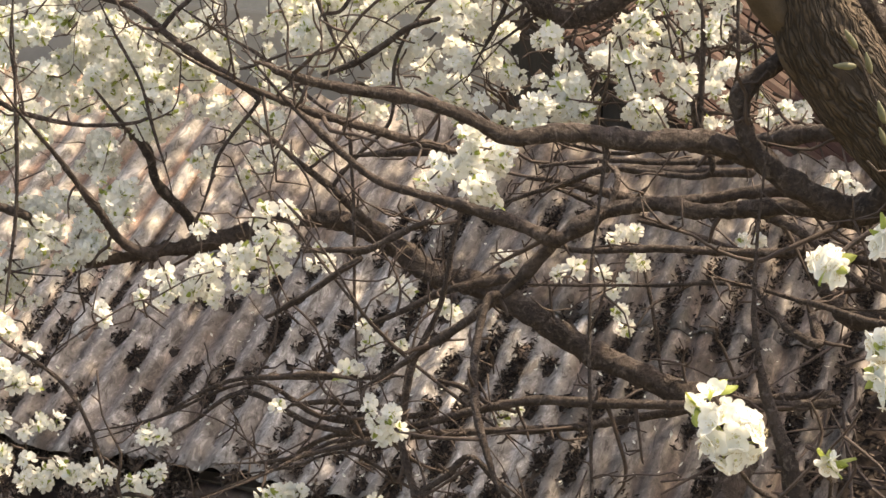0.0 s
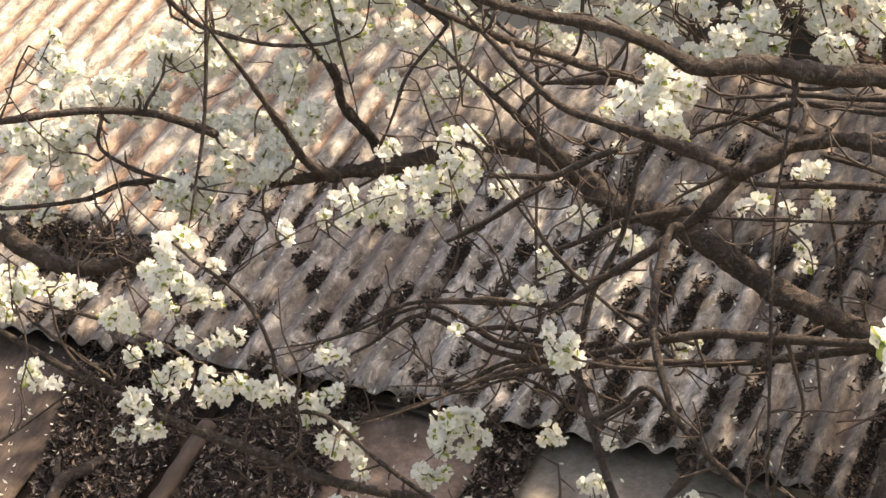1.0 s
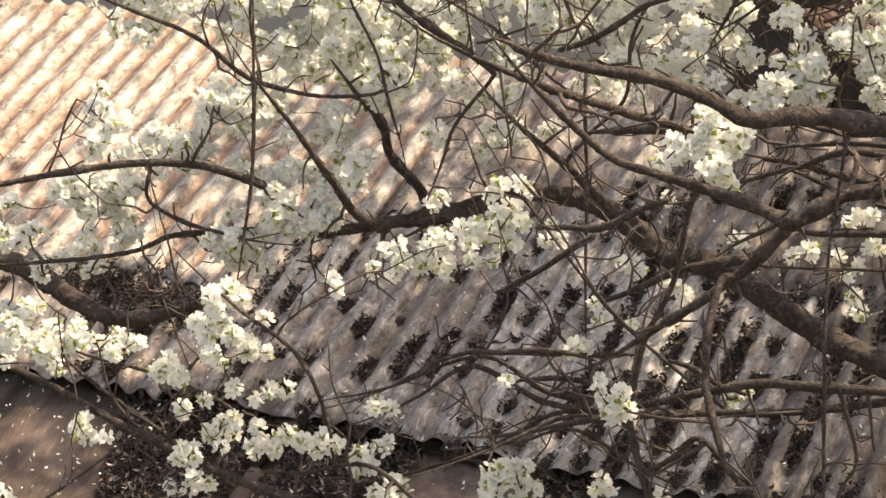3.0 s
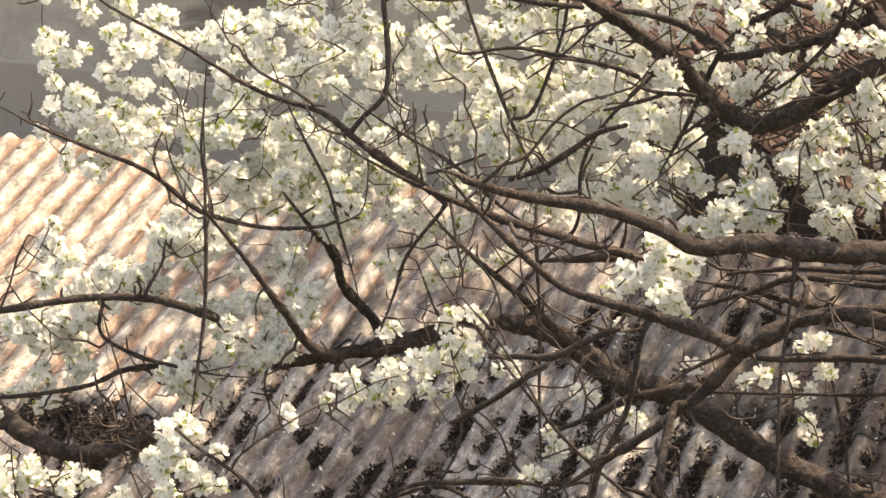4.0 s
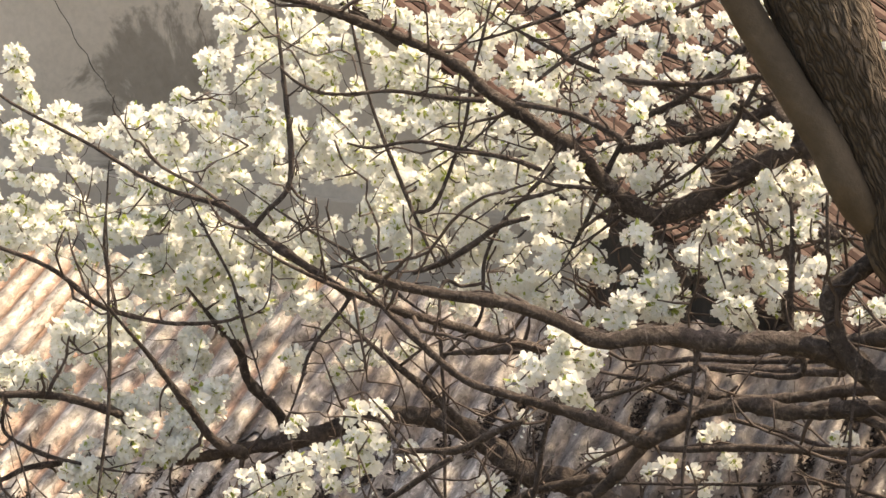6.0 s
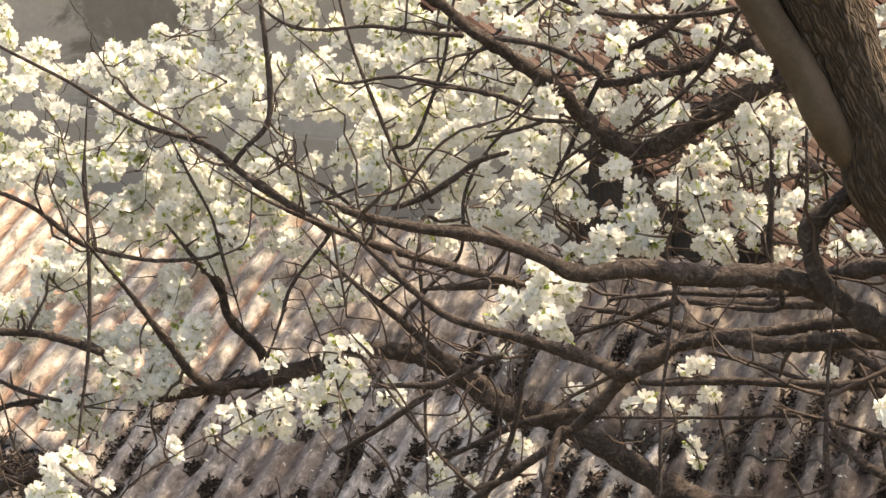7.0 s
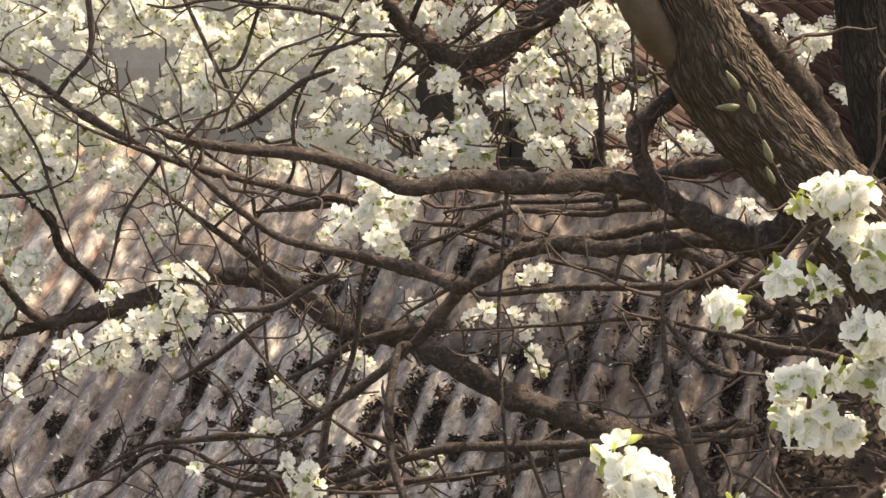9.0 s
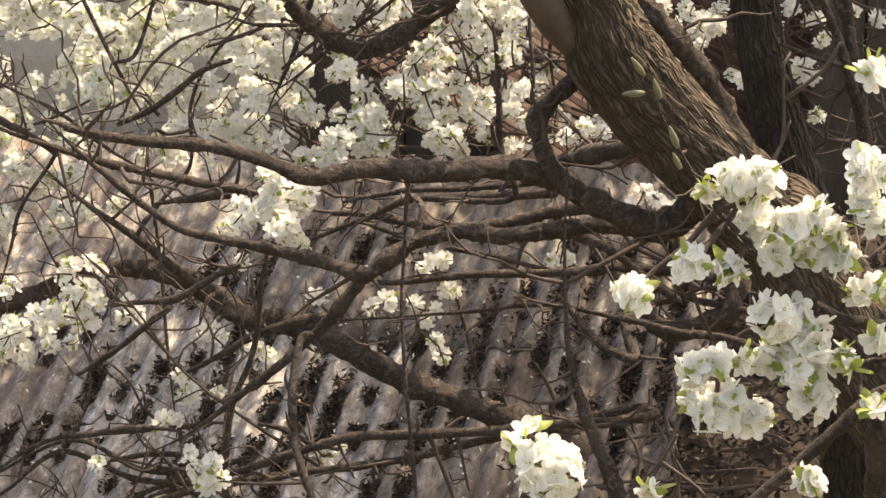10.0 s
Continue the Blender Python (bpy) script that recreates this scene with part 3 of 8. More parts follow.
course_meshes = [tile_course(3.0, 0.05, k * 2.3) for k in range(6)]
for k in range(44):
    ob = new("roof_course", course_meshes[k % 6])
    ob.parent = house
    ob.matrix_parent_inverse = Matrix.Translation((-1.5, -8.0, 0))
    ob.matrix_basis = RED @ pose(-0.6 - 0.05 * (k % 3), 0.043 * k - 0.12, 0)
v, f = box((-1.0, -0.11, -0.05), (2.3, 1.8, -0.012))
ob = new("roof_deck", mesh_of("roof_deck", v, f, [TIMBER], False))
ob.parent, ob.matrix_parent_inverse, ob.matrix_basis = house, Matrix.Translation((-1.5, -8.0, 0)), RED
v, f = box((-1.2, WALL_S + 0.9, 0), (1.9, WALL_S + 1.2, 2.2))
ob = new("house_wall", mesh_of("house_wall", v, f, [PLASTER], False))
ob.parent, ob.matrix_parent_inverse, ob.matrix_basis = house, Matrix.Translation((-1.5, -8.0, 0)), PLAN

# ---- dark boards added beside the house in place of shaded wall and scrub ----
shade_backing = thing("outbuilding", (2.5, 6.5, 0), "added dark boards standing in for deep shade behind the trees", "outbuilding")
SHADE_BROWN = surface("dark_brown_shade_boards", [(0.3, (0.040, 0.032, 0.027)), (0.5, (0.075, 0.060, 0.050)), (0.75, (0.13, 0.105, 0.088))], 6, 0.9, 60, 0.003, (6, 6, 1))
board_w = 0.14
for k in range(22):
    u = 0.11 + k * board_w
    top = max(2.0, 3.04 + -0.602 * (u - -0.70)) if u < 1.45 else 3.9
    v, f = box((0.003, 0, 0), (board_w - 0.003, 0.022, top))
    ob = new("shade_board", mesh_of("shade_board", v, f, [SHADE_BROWN], False))
    ob.parent = shade_backing
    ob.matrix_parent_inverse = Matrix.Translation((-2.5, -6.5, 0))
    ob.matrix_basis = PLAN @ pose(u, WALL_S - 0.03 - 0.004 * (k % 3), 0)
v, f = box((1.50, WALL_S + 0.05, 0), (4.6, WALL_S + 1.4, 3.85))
ob = new("body", mesh_of("body", v, f, [SHADE_BROWN], False))
ob.parent, ob.matrix_parent_inverse, ob.matrix_basis = shade_backing, Matrix.Translation((-2.5, -6.5, 0)), PLAN

# ---- pear trees ----
tree_main = thing("pear_tree", (1.191, 3.053, 0), "pear tree in white blossom with a thick leaning furrowed trunk", "tree", "blossoming pear trees")
tree_back = thing("pear_tree", (1.118, 3.84, 0), "pear tree in dense white blossom spreading over the shed roof", "tree", "blossoming pear trees")
NODES, RADII = [], []
twig_bundles = {tree_main: Bundle(), tree_back: Bundle()}
limb_paths = []


def limb(tree, rows, bark=0, name="limb"):
    rows = [(*q[:3], q[3] * (1.0 if bark else 0.62 + 0.30 * min(1.0, q[3] / 0.014))) for q in rows]
    r = np.mean([q[3] for q in rows])
    path = spline(rows, 0.008 if bark == 2 else max(0.006, 0.35 * r))
    run = np.concatenate([[0], np.cumsum(np.linalg.norm(np.diff(path[:, :3], axis=0), axis=1))])
    seed = len(limb_paths) * 1.37
    if bark == 0:
        for i in range(1, len(path) - 1):
            q = run[i] * 7
            w = min(1.0, run[i] / 0.03, (run[-1] - run[i]) / 0.03) * (0.004 + 0.24 * path[i, 3])
            path[i, 0] += w * noise.noise((q, seed, 0.5))
            path[i, 2] += w * noise.noise((q, seed, 7.5))
            path[i, 3] *= 1 + 0.15 * noise.noise((run[i] * 40, seed, 3)) + 0.8 * max(0.0, noise.noise((run[i] * 17, seed, 11)) - 0.20)
        head, tail = path[:1].copy(), path[-1:].copy()
        for cap, inner in ((head, path[1]), (tail, path[-2])):
            way = cap[0, :3] - inner[:3]
            cap[0, :3] += way / (np.linalg.norm(way) + 1e-9) * cap[0, 3] * 0.7
            cap[0, 3] *= 0.4
        path = np.vstack([head, path, tail])
        run = np.concatenate([[0], np.cumsum(np.linalg.norm(np.diff(path[:, :3], axis=0), axis=1))])
    sides = 120 if bark == 2 else 48 if bark == 1 else (22 if r > 0.010 else 14 if r > 0.006 else 9)
    v, f = tube(path, sides, (0.26, 0.07, 0.05)[bark], (0.003 if r > 0.010 else 0.0, 0.0008, 0.0055)[bark], seed)
    me = mesh_of(name, v, f, [TRUNK_SHADED if bark == 2 and tree == tree_back else (BARK, SMOOTH, TRUNK)[bark]])
    if bark == 2:
        lay_uv(me, path, sides)
    ob = part(name, me, tree)
    ob.matrix_parent_inverse = Matrix.Translation(-Vector(tree.location))
    limb_paths.append((tree, path, run, bark))
    if bark == 0:
        NODES.extend(path[::3, :3])
        RADII.extend(path[::3, 3])
    return ob


limb(tree_main, [(0.181, 3.130, 3.653, 0.0620), (0.230, 3.130, 3.554, 0.0620), (0.275, 3.130, 3.454, 0.0620), (0.321, 3.130, 3.359, 0.0605), (0.371, 3.130, 3.255, 0.0521), (0.408, 3.130, 3.178, 0.0465), (0.437, 3.130, 3.125, 0.0493), (0.459, 3.130, 3.070, 0.0591), (0.499, 3.130, 3.016, 0.0591), (0.546, 3.130, 2.964, 0.0591), (0.595, 3.130, 2.913, 0.0605), (0.648, 3.130, 2.861, 0.0634), (0.725, 3.130, 2.772, 0.0690), (1.021, 3.073, 2.224, 0.0850), (1.141, 3.043, 1.162, 0.0950), (1.191, 3.053, -0.100, 0.1180)], 2, name="trunk")
limb(tree_main, [(0.045, 3.100, 3.619, 0.0181), (0.114, 3.100, 3.521, 0.0195), (0.159, 3.100, 3.455, 0.0202), (0.220, 3.100, 3.361, 0.0209), (0.247, 3.100, 3.320, 0.0216), (0.285, 3.100, 3.265, 0.0223), (0.313, 3.100, 3.224, 0.0230), (0.343, 3.100, 3.182, 0.0230), (0.365, 3.100, 3.142, 0.0237), (0.389, 3.112, 3.107, 0.0231), (0.411, 3.125, 3.080, 0.0204), (0.437, 3.137, 3.049, 0.0127), (0.453, 3.150, 3.028, 0.0071)], 1, name="fork")
limb(tree_main, [(0.434, 3.162, 3.039, 0.0114), (0.375, 3.162, 2.992, 0.0121), (0.369, 3.158, 2.952, 0.0128), (0.394, 3.153, 2.903, 0.0148), (0.446, 3.152, 2.863, 0.0176), (0.539, 3.16, 2.837, 0.0211), (0.602, 3.131, 2.912, 0.0243)])
limb(tree_main, [(0.415, 3.175, 2.892, 0.017), (0.333, 3.163, 2.911, 0.0162), (0.23, 3.142, 2.913, 0.0148), (0.15, 3.127, 2.922, 0.0134), (0.081, 3.112, 2.918, 0.012), (0.022, 3.104, 2.941, 0.0106), (-0.055, 3.093, 2.962, 0.0092), (-0.138, 3.079, 2.977, 0.0085), (-0.207, 3.067, 2.992, 0.0072), (-0.226, 3.064, 3.0, 0.0045), (-0.25, 3.059, 3.007, 0.0014)])
limb(tree_main, [(0.545, 3.14, 2.967, 0.0159), (0.52, 3.236, 2.926, 0.0138), (0.468, 3.292, 2.903, 0.0119), (0.4, 3.362, 2.877, 0.0108), (0.336, 3.426, 2.862, 0.0095), (0.322, 3.44, 2.863, 0.0059), (0.305, 3.457, 2.86, 0.0014)])
limb(tree_main, [(0.658, 3.122, 2.863, 0.0175), (0.592, 3.198, 2.784, 0.0152), (0.551, 3.224, 2.803, 0.0139), (0.487, 3.254, 2.807, 0.0133), (0.422, 3.28, 2.799, 0.0127), (0.348, 3.307, 2.786, 0.0121), (0.281, 3.335, 2.785, 0.0115), (0.213, 3.357, 2.762, 0.0116)])
limb(tree_main, [(0.213, 3.348, 2.764, 0.0115), (0.178, 3.346, 2.738, 0.0123), (0.154, 3.344, 2.722, 0.0123), (0.089, 3.358, 2.743, 0.0101), (0.02, 3.37, 2.759, 0.0094), (-0.049, 3.381, 2.771, 0.008), (-0.111, 3.394, 2.79, 0.0071), (-0.199, 3.425, 2.858, 0.0055), (-0.245, 3.441, 2.897, 0.0034), (-0.298, 3.46, 2.95, 0.0014)])
limb(tree_main, [(0.154, 3.344, 2.722, 0.0111), (0.158, 3.385, 2.711, 0.011), (0.113, 3.396, 2.653, 0.0096), (0.069, 3.407, 2.61, 0.0082), (0.025, 3.417, 2.57, 0.008), (-0.048, 3.434, 2.508, 0.0057), (-0.093, 3.444, 2.474, 0.0035), (-0.146, 3.457, 2.441, 0.0014)])
limb(tree_main, [(0.084, 3.403, 2.624, 0.0078), (0.068, 3.363, 2.627, 0.0071), (0.053, 3.313, 2.565, 0.0078), (0.057, 3.262, 2.501, 0.0077), (0.081, 3.209, 2.439, 0.0061), (0.087, 3.197, 2.428, 0.0038), (0.094, 3.181, 2.412, 0.0014)])
limb(tree_main, [(0.352, 3.41, 2.866, 0.0072), (0.363, 3.413, 2.813, 0.0063), (0.289, 3.526, 2.788, 0.0057), (0.24, 3.595, 2.772, 0.005), (0.166, 3.697, 2.715, 0.0038), (0.134, 3.741, 2.694, 0.0024), (0.096, 3.793, 2.677, 0.0014)])
limb(tree_main, [(0.224, 3.353, 2.766, 0.0063), (0.229, 3.413, 2.815, 0.0055), (0.162, 3.613, 2.737, 0.005), (0.095, 3.788, 2.668, 0.0044), (0.075, 3.841, 2.651, 0.0027), (0.051, 3.902, 2.639, 0.0014)])
limb(tree_main, [(0.684, 3.465, 2.621, 0.0113), (0.693, 3.477, 2.668, 0.0098), (0.563, 3.537, 2.675, 0.0084), (0.452, 3.581, 2.66, 0.0083), (0.347, 3.621, 2.645, 0.0076), (0.207, 3.673, 2.625, 0.006), (0.188, 3.68, 2.626, 0.0037), (0.165, 3.689, 2.624, 0.0014)])
limb(tree_main, [(0.624, 3.377, 2.642, 0.0014), (0.572, 3.425, 2.628, 0.003), (0.528, 3.465, 2.622, 0.0049), (0.425, 3.559, 2.617, 0.0042), (0.299, 3.657, 2.58, 0.0038), (0.167, 3.755, 2.544, 0.0031), (0.12, 3.79, 2.535, 0.0022), (0.065, 3.831, 2.532, 0.0014)])
limb(tree_main, [(0.693, 3.477, 2.668, 0.0088), (0.684, 3.465, 2.621, 0.0173), (0.612, 3.524, 2.58, 0.0161), (0.564, 3.594, 2.613, 0.0133), (0.516, 3.684, 2.668, 0.0103), (0.508, 3.7, 2.681, 0.0064), (0.497, 3.719, 2.695, 0.0014)])
limb(tree_main, [(0.528, 3.465, 2.622, 0.0044), (0.53, 3.409, 2.608, 0.0081), (0.532, 3.354, 2.594, 0.0081), (0.491, 3.404, 2.603, 0.008), (0.455, 3.468, 2.632, 0.0065), (0.446, 3.484, 2.643, 0.004), (0.434, 3.504, 2.654, 0.0014)])
limb(tree_main, [(0.557, 3.479, 2.48, 0.0076), (0.566, 3.428, 2.485, 0.009), (0.412, 3.471, 2.462, 0.0088), (0.253, 3.513, 2.438, 0.0085), (0.155, 3.54, 2.428, 0.0086), (0.058, 3.561, 2.393, 0.0084), (-0.034, 3.58, 2.364, 0.0072), (-0.112, 3.602, 2.363, 0.0043), (-0.17, 3.618, 2.366, 0.0027), (-0.237, 3.637, 2.377, 0.0014)])
limb(tree_main, [(0.54, 3.435, 2.481, 0.0081), (0.557, 3.479, 2.48, 0.0084), (0.338, 3.525, 2.424, 0.0083), (0.218, 3.548, 2.388, 0.0076), (0.094, 3.575, 2.364, 0.0072), (-0.015, 3.597, 2.34, 0.0073), (-0.109, 3.615, 2.318, 0.0065), (-0.212, 3.633, 2.282, 0.0048), (-0.268, 3.643, 2.266, 0.003), (-0.333, 3.654, 2.255, 0.0014)])
limb(tree_main, [(-0.04, 3.707, 2.399, 0.0014), (-0.064, 3.71, 2.395, 0.0038), (-0.084, 3.713, 2.39, 0.0061), (-0.182, 3.726, 2.383, 0.0057), (-0.315, 3.741, 2.365, 0.0049), (-0.419, 3.742, 2.304, 0.0036), (-0.471, 3.742, 2.278, 0.0022), (-0.531, 3.743, 2.254, 0.0014)])
limb(tree_main, [(-0.117, 3.717, 2.388, 0.0054), (-0.113, 3.695, 2.32, 0.007), (-0.184, 3.704, 2.31, 0.0066), (-0.296, 3.737, 2.35, 0.0057), (-0.382, 3.738, 2.29, 0.004), (-0.431, 3.739, 2.26, 0.0025), (-0.489, 3.739, 2.231, 0.0014)])
limb(tree_main, [(0.404, 3.139, 2.968, 0.0014), (0.402, 3.121, 2.889, 0.0022), (0.4, 3.106, 2.827, 0.0029), (0.397, 3.082, 2.736, 0.0043), (0.404, 3.065, 2.674, 0.0061), (0.421, 3.048, 2.611, 0.009), (0.455, 3.027, 2.534, 0.0117), (0.493, 3.006, 2.456, 0.0147), (0.607, 2.968, 2.314, 0.0174), (0.806, 3.001, 2.346, 0.0174), (1.006, 3.034, 2.379, 0.02)])
limb(tree_main, [(0.538, 3.46, 3.091, 0.0014), (0.554, 3.47, 3.073, 0.01), (0.566, 3.477, 3.055, 0.0161), (0.635, 3.518, 2.979, 0.0179), (0.698, 3.558, 2.887, 0.0189), (0.766, 3.606, 2.761, 0.0178), (0.73, 3.542, 2.715, 0.0178), (0.693, 3.477, 2.668, 0.0088)])
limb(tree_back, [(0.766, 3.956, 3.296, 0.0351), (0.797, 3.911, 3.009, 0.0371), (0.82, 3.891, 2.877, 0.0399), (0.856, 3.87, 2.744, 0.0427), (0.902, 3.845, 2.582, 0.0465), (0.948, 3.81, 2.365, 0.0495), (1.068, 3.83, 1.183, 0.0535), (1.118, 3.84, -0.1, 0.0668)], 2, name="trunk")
limb(tree_back, [(0.974, 3.895, 2.904, 0.0059), (0.966, 3.888, 2.848, 0.0107), (0.926, 3.891, 2.957, 0.009), (0.877, 3.894, 3.064, 0.007), (0.869, 3.895, 3.086, 0.0043), (0.858, 3.895, 3.11, 0.0014)])
limb(tree_back, [(1.046, 3.913, 2.899, 0.0014), (1.022, 3.907, 2.901, 0.0044), (1.003, 3.902, 2.9, 0.0071), (0.916, 3.88, 2.912, 0.0053), (0.83, 3.863, 2.947, 0.0035)])
limb(tree_back, [(0.425, 3.598, 2.154, 0.0145), (0.462, 3.699, 2.241, 0.0259), (0.499, 3.8, 2.328, 0.0259), (0.378, 3.863, 2.351, 0.0237), (0.27, 3.92, 2.381, 0.0223), (0.173, 3.977, 2.42, 0.0217), (0.078, 4.029, 2.452, 0.0219), (-0.011, 4.067, 2.457, 0.023), (-0.076, 4.107, 2.49, 0.0222), (-0.152, 4.148, 2.52, 0.0197), (-0.231, 4.18, 2.522, 0.0163), (-0.32, 4.207, 2.495, 0.0109)])
limb(tree_back, [(-0.281, 4.21, 2.504, 0.02), (-0.357, 4.191, 2.481, 0.0172), (-0.443, 4.171, 2.459, 0.0136), (-0.594, 4.138, 2.429, 0.0099), (-0.613, 4.134, 2.429, 0.0061), (-0.637, 4.129, 2.426, 0.0014)])
limb(tree_back, [(-0.506, 4.157, 2.446, 0.0109), (-0.496, 4.102, 2.461, 0.0114), (-0.487, 4.047, 2.475, 0.0114), (-0.531, 4.013, 2.505, 0.0096), (-0.564, 3.98, 2.564, 0.0083), (-0.609, 3.936, 2.636, 0.0064), (-0.667, 3.876, 2.727, 0.004), (-0.695, 3.847, 2.775, 0.0025), (-0.728, 3.813, 2.838, 0.0014)])
limb(tree_back, [(-0.414, 4.178, 2.466, 0.0133), (-0.432, 4.25, 2.46, 0.012), (-0.453, 4.241, 2.501, 0.011), (-0.498, 4.225, 2.558, 0.01), (-0.514, 4.215, 2.615, 0.0088), (-0.555, 4.2, 2.66, 0.0058), (-0.594, 4.186, 2.707, 0.0036), (-0.64, 4.169, 2.769, 0.0014)])
limb(tree_back, [(-0.071, 4.102, 2.487, 0.0116), (-0.111, 4.081, 2.529, 0.0097), (-0.19, 4.04, 2.611, 0.0084), (-0.266, 3.999, 2.682, 0.0055), (-0.307, 3.977, 2.724, 0.0034), (-0.354, 3.951, 2.78, 0.0014)])
limb(tree_back, [(0.366, 4.11, 3.096, 0.01), (0.39, 4.051, 3.071, 0.0192), (0.414, 3.993, 3.046, 0.0192), (0.351, 4.024, 3.017, 0.0186), (0.288, 4.055, 2.971, 0.0179), (0.233, 4.081, 2.924, 0.0181), (0.175, 4.109, 2.899, 0.0165)])
limb(tree_back, [(0.184, 4.109, 2.902, 0.0174), (0.12, 4.088, 2.938, 0.0155), (0.076, 4.073, 2.976, 0.0146), (0.023, 4.055, 3.028, 0.0136), (-0.095, 4.013, 3.104, 0.0117), (-0.161, 3.989, 3.158, 0.01), (-0.321, 3.926, 3.224, 0.0087), (-0.5, 3.848, 3.28, 0.0068), (-0.518, 3.84, 3.29, 0.0042), (-0.54, 3.831, 3.298, 0.0014)])
limb(tree_back, [(0.122, 4.14, 3.018, 0.0065), (0.064, 4.148, 3.047, 0.0056), (-0.003, 4.153, 3.066, 0.0047), (-0.098, 4.157, 3.08, 0.0037), (-0.157, 4.159, 3.093, 0.0023), (-0.226, 4.162, 3.115, 0.0014)])
limb(tree_back, [(0.341, 4.121, 3.14, 0.0049), (0.333, 4.079, 3.175, 0.009), (0.325, 4.036, 3.209, 0.009), (0.224, 4.065, 3.113, 0.0073), (0.154, 4.084, 3.07, 0.0073), (0.112, 4.096, 3.01, 0.0065), (0.072, 4.109, 2.901, 0.0056), (0.051, 4.116, 2.849, 0.0035), (0.027, 4.123, 2.795, 0.0014)])
limb(tree_back, [(0.329, 4.119, 3.114, 0.0048), (0.366, 4.11, 3.096, 0.0111), (0.259, 4.119, 3.042, 0.0095), (0.122, 4.137, 3.006, 0.0084)])
limb(tree_back, [(0.312, 4.114, 3.069, 0.0086), (0.306, 4.159, 3.086, 0.0075), (0.173, 4.166, 3.112, 0.0065), (0.078, 4.171, 3.132, 0.0056), (-0.018, 4.181, 3.171, 0.0042), (-0.073, 4.187, 3.197, 0.0026), (-0.138, 4.193, 3.235, 0.0014)])
limb(tree_back, [(0.205, 4.198, 3.233, 0.005), (0.181, 4.224, 3.328, 0.0093), (0.08, 4.207, 3.268, 0.0075), (0.017, 4.196, 3.224, 0.0065), (-0.067, 4.187, 3.192, 0.0042), (-0.123, 4.181, 3.175, 0.0026), (-0.188, 4.174, 3.162, 0.0014)])
limb(tree_back, [(0.325, 4.211, 3.296, 0.0014), (0.26, 4.204, 3.259, 0.0035), (0.205, 4.198, 3.233, 0.0056), (0.112, 4.188, 3.196, 0.0047), (-0.006, 4.169, 3.126, 0.0042), (-0.105, 4.143, 3.029, 0.0033), (-0.147, 4.132, 2.992, 0.0022), (-0.196, 4.119, 2.955, 0.0014)])
limb(tree_back, [(0.396, 4.132, 3.273, 0.0014), (0.366, 4.126, 3.198, 0.0034), (0.341, 4.121, 3.14, 0.0055), (0.312, 4.115, 3.078, 0.0051), (0.243, 4.109, 2.996, 0.0046), (0.11, 4.105, 2.885, 0.0037), (0.064, 4.104, 2.851, 0.0023), (0.01, 4.102, 2.817, 0.0014)])
limb(tree_back, [(-0.323, 4.065, 2.735, 0.0042), (-0.324, 4.069, 2.753, 0.0079), (-0.403, 4.081, 2.795, 0.0084), (-0.471, 4.092, 2.837, 0.0079), (-0.531, 4.103, 2.878, 0.0070), (-0.628, 4.111, 2.907, 0.0056), (-0.785, 4.129, 2.977, 0.0042), (-0.919, 4.152, 3.038, 0.0036), (-0.952, 4.152, 3.079, 0.0030), (-0.975, 4.152, 3.123, 0.0024), (-0.985, 4.152, 3.165, 0.0014)])
limb(tree_back, [(-0.486, 4.095, 2.847, 0.0064), (-0.465, 4.103, 2.877, 0.0056), (-0.429, 4.115, 2.921, 0.0065), (-0.43, 4.137, 3.004, 0.0065), (-0.452, 4.168, 3.122, 0.0047), (-0.463, 4.183, 3.183, 0.0029), (-0.475, 4.201, 3.261, 0.0014)])
limb(tree_back, [(-0.496, 4.057, 2.708, 0.0037), (-0.529, 4.054, 2.697, 0.0042), (-0.622, 4.044, 2.694, 0.0051), (-0.721, 4.038, 2.714, 0.006), (-0.812, 4.042, 2.77, 0.0056), (-0.983, 4.039, 2.833, 0.0041), (-1.039, 4.038, 2.858, 0.0025), (-1.105, 4.037, 2.894, 0.0014)])
limb(tree_back, [(-0.723, 4.049, 2.884, 0.0014), (-0.716, 4.031, 2.805, 0.0025), (-0.71, 4.015, 2.743, 0.0041), (-0.701, 3.991, 2.654, 0.0046), (-0.698, 3.967, 2.564, 0.0046), (-0.705, 3.943, 2.474, 0.0037), (-0.709, 3.928, 2.42, 0.0023), (-0.715, 3.91, 2.364, 0.0014)])
limb(tree_back, [(-0.705, 4.039, 2.711, 0.0043), (-0.708, 4.059, 2.715, 0.0037), (-0.732, 4.083, 2.805, 0.0037), (-0.732, 4.115, 2.894, 0.0026), (-0.731, 4.115, 2.949, 0.0014)])
limb(tree_back, [(-0.153, 3.899, 2.699, 0.0036), (-0.075, 3.853, 2.718, 0.009), (0.003, 3.806, 2.737, 0.009), (-0.097, 3.734, 2.773, 0.0088), (-0.19, 3.665, 2.81, 0.0084), (-0.263, 3.609, 2.847, 0.0066), (-0.35, 3.539, 2.897, 0.004), (-0.393, 3.505, 2.926, 0.0025), (-0.442, 3.465, 2.966, 0.0014)])
limb(tree_back, [(-0.15, 4.069, 2.772, 0.0014), (-0.182, 4.086, 2.82, 0.0029), (-0.209, 4.1, 2.868, 0.0047), (-0.251, 4.122, 2.948, 0.0042), (-0.296, 4.151, 3.056, 0.0037), (-0.336, 4.185, 3.183, 0.0028), (-0.353, 4.2, 3.242, 0.0022), (-0.374, 4.217, 3.319, 0.0014)])
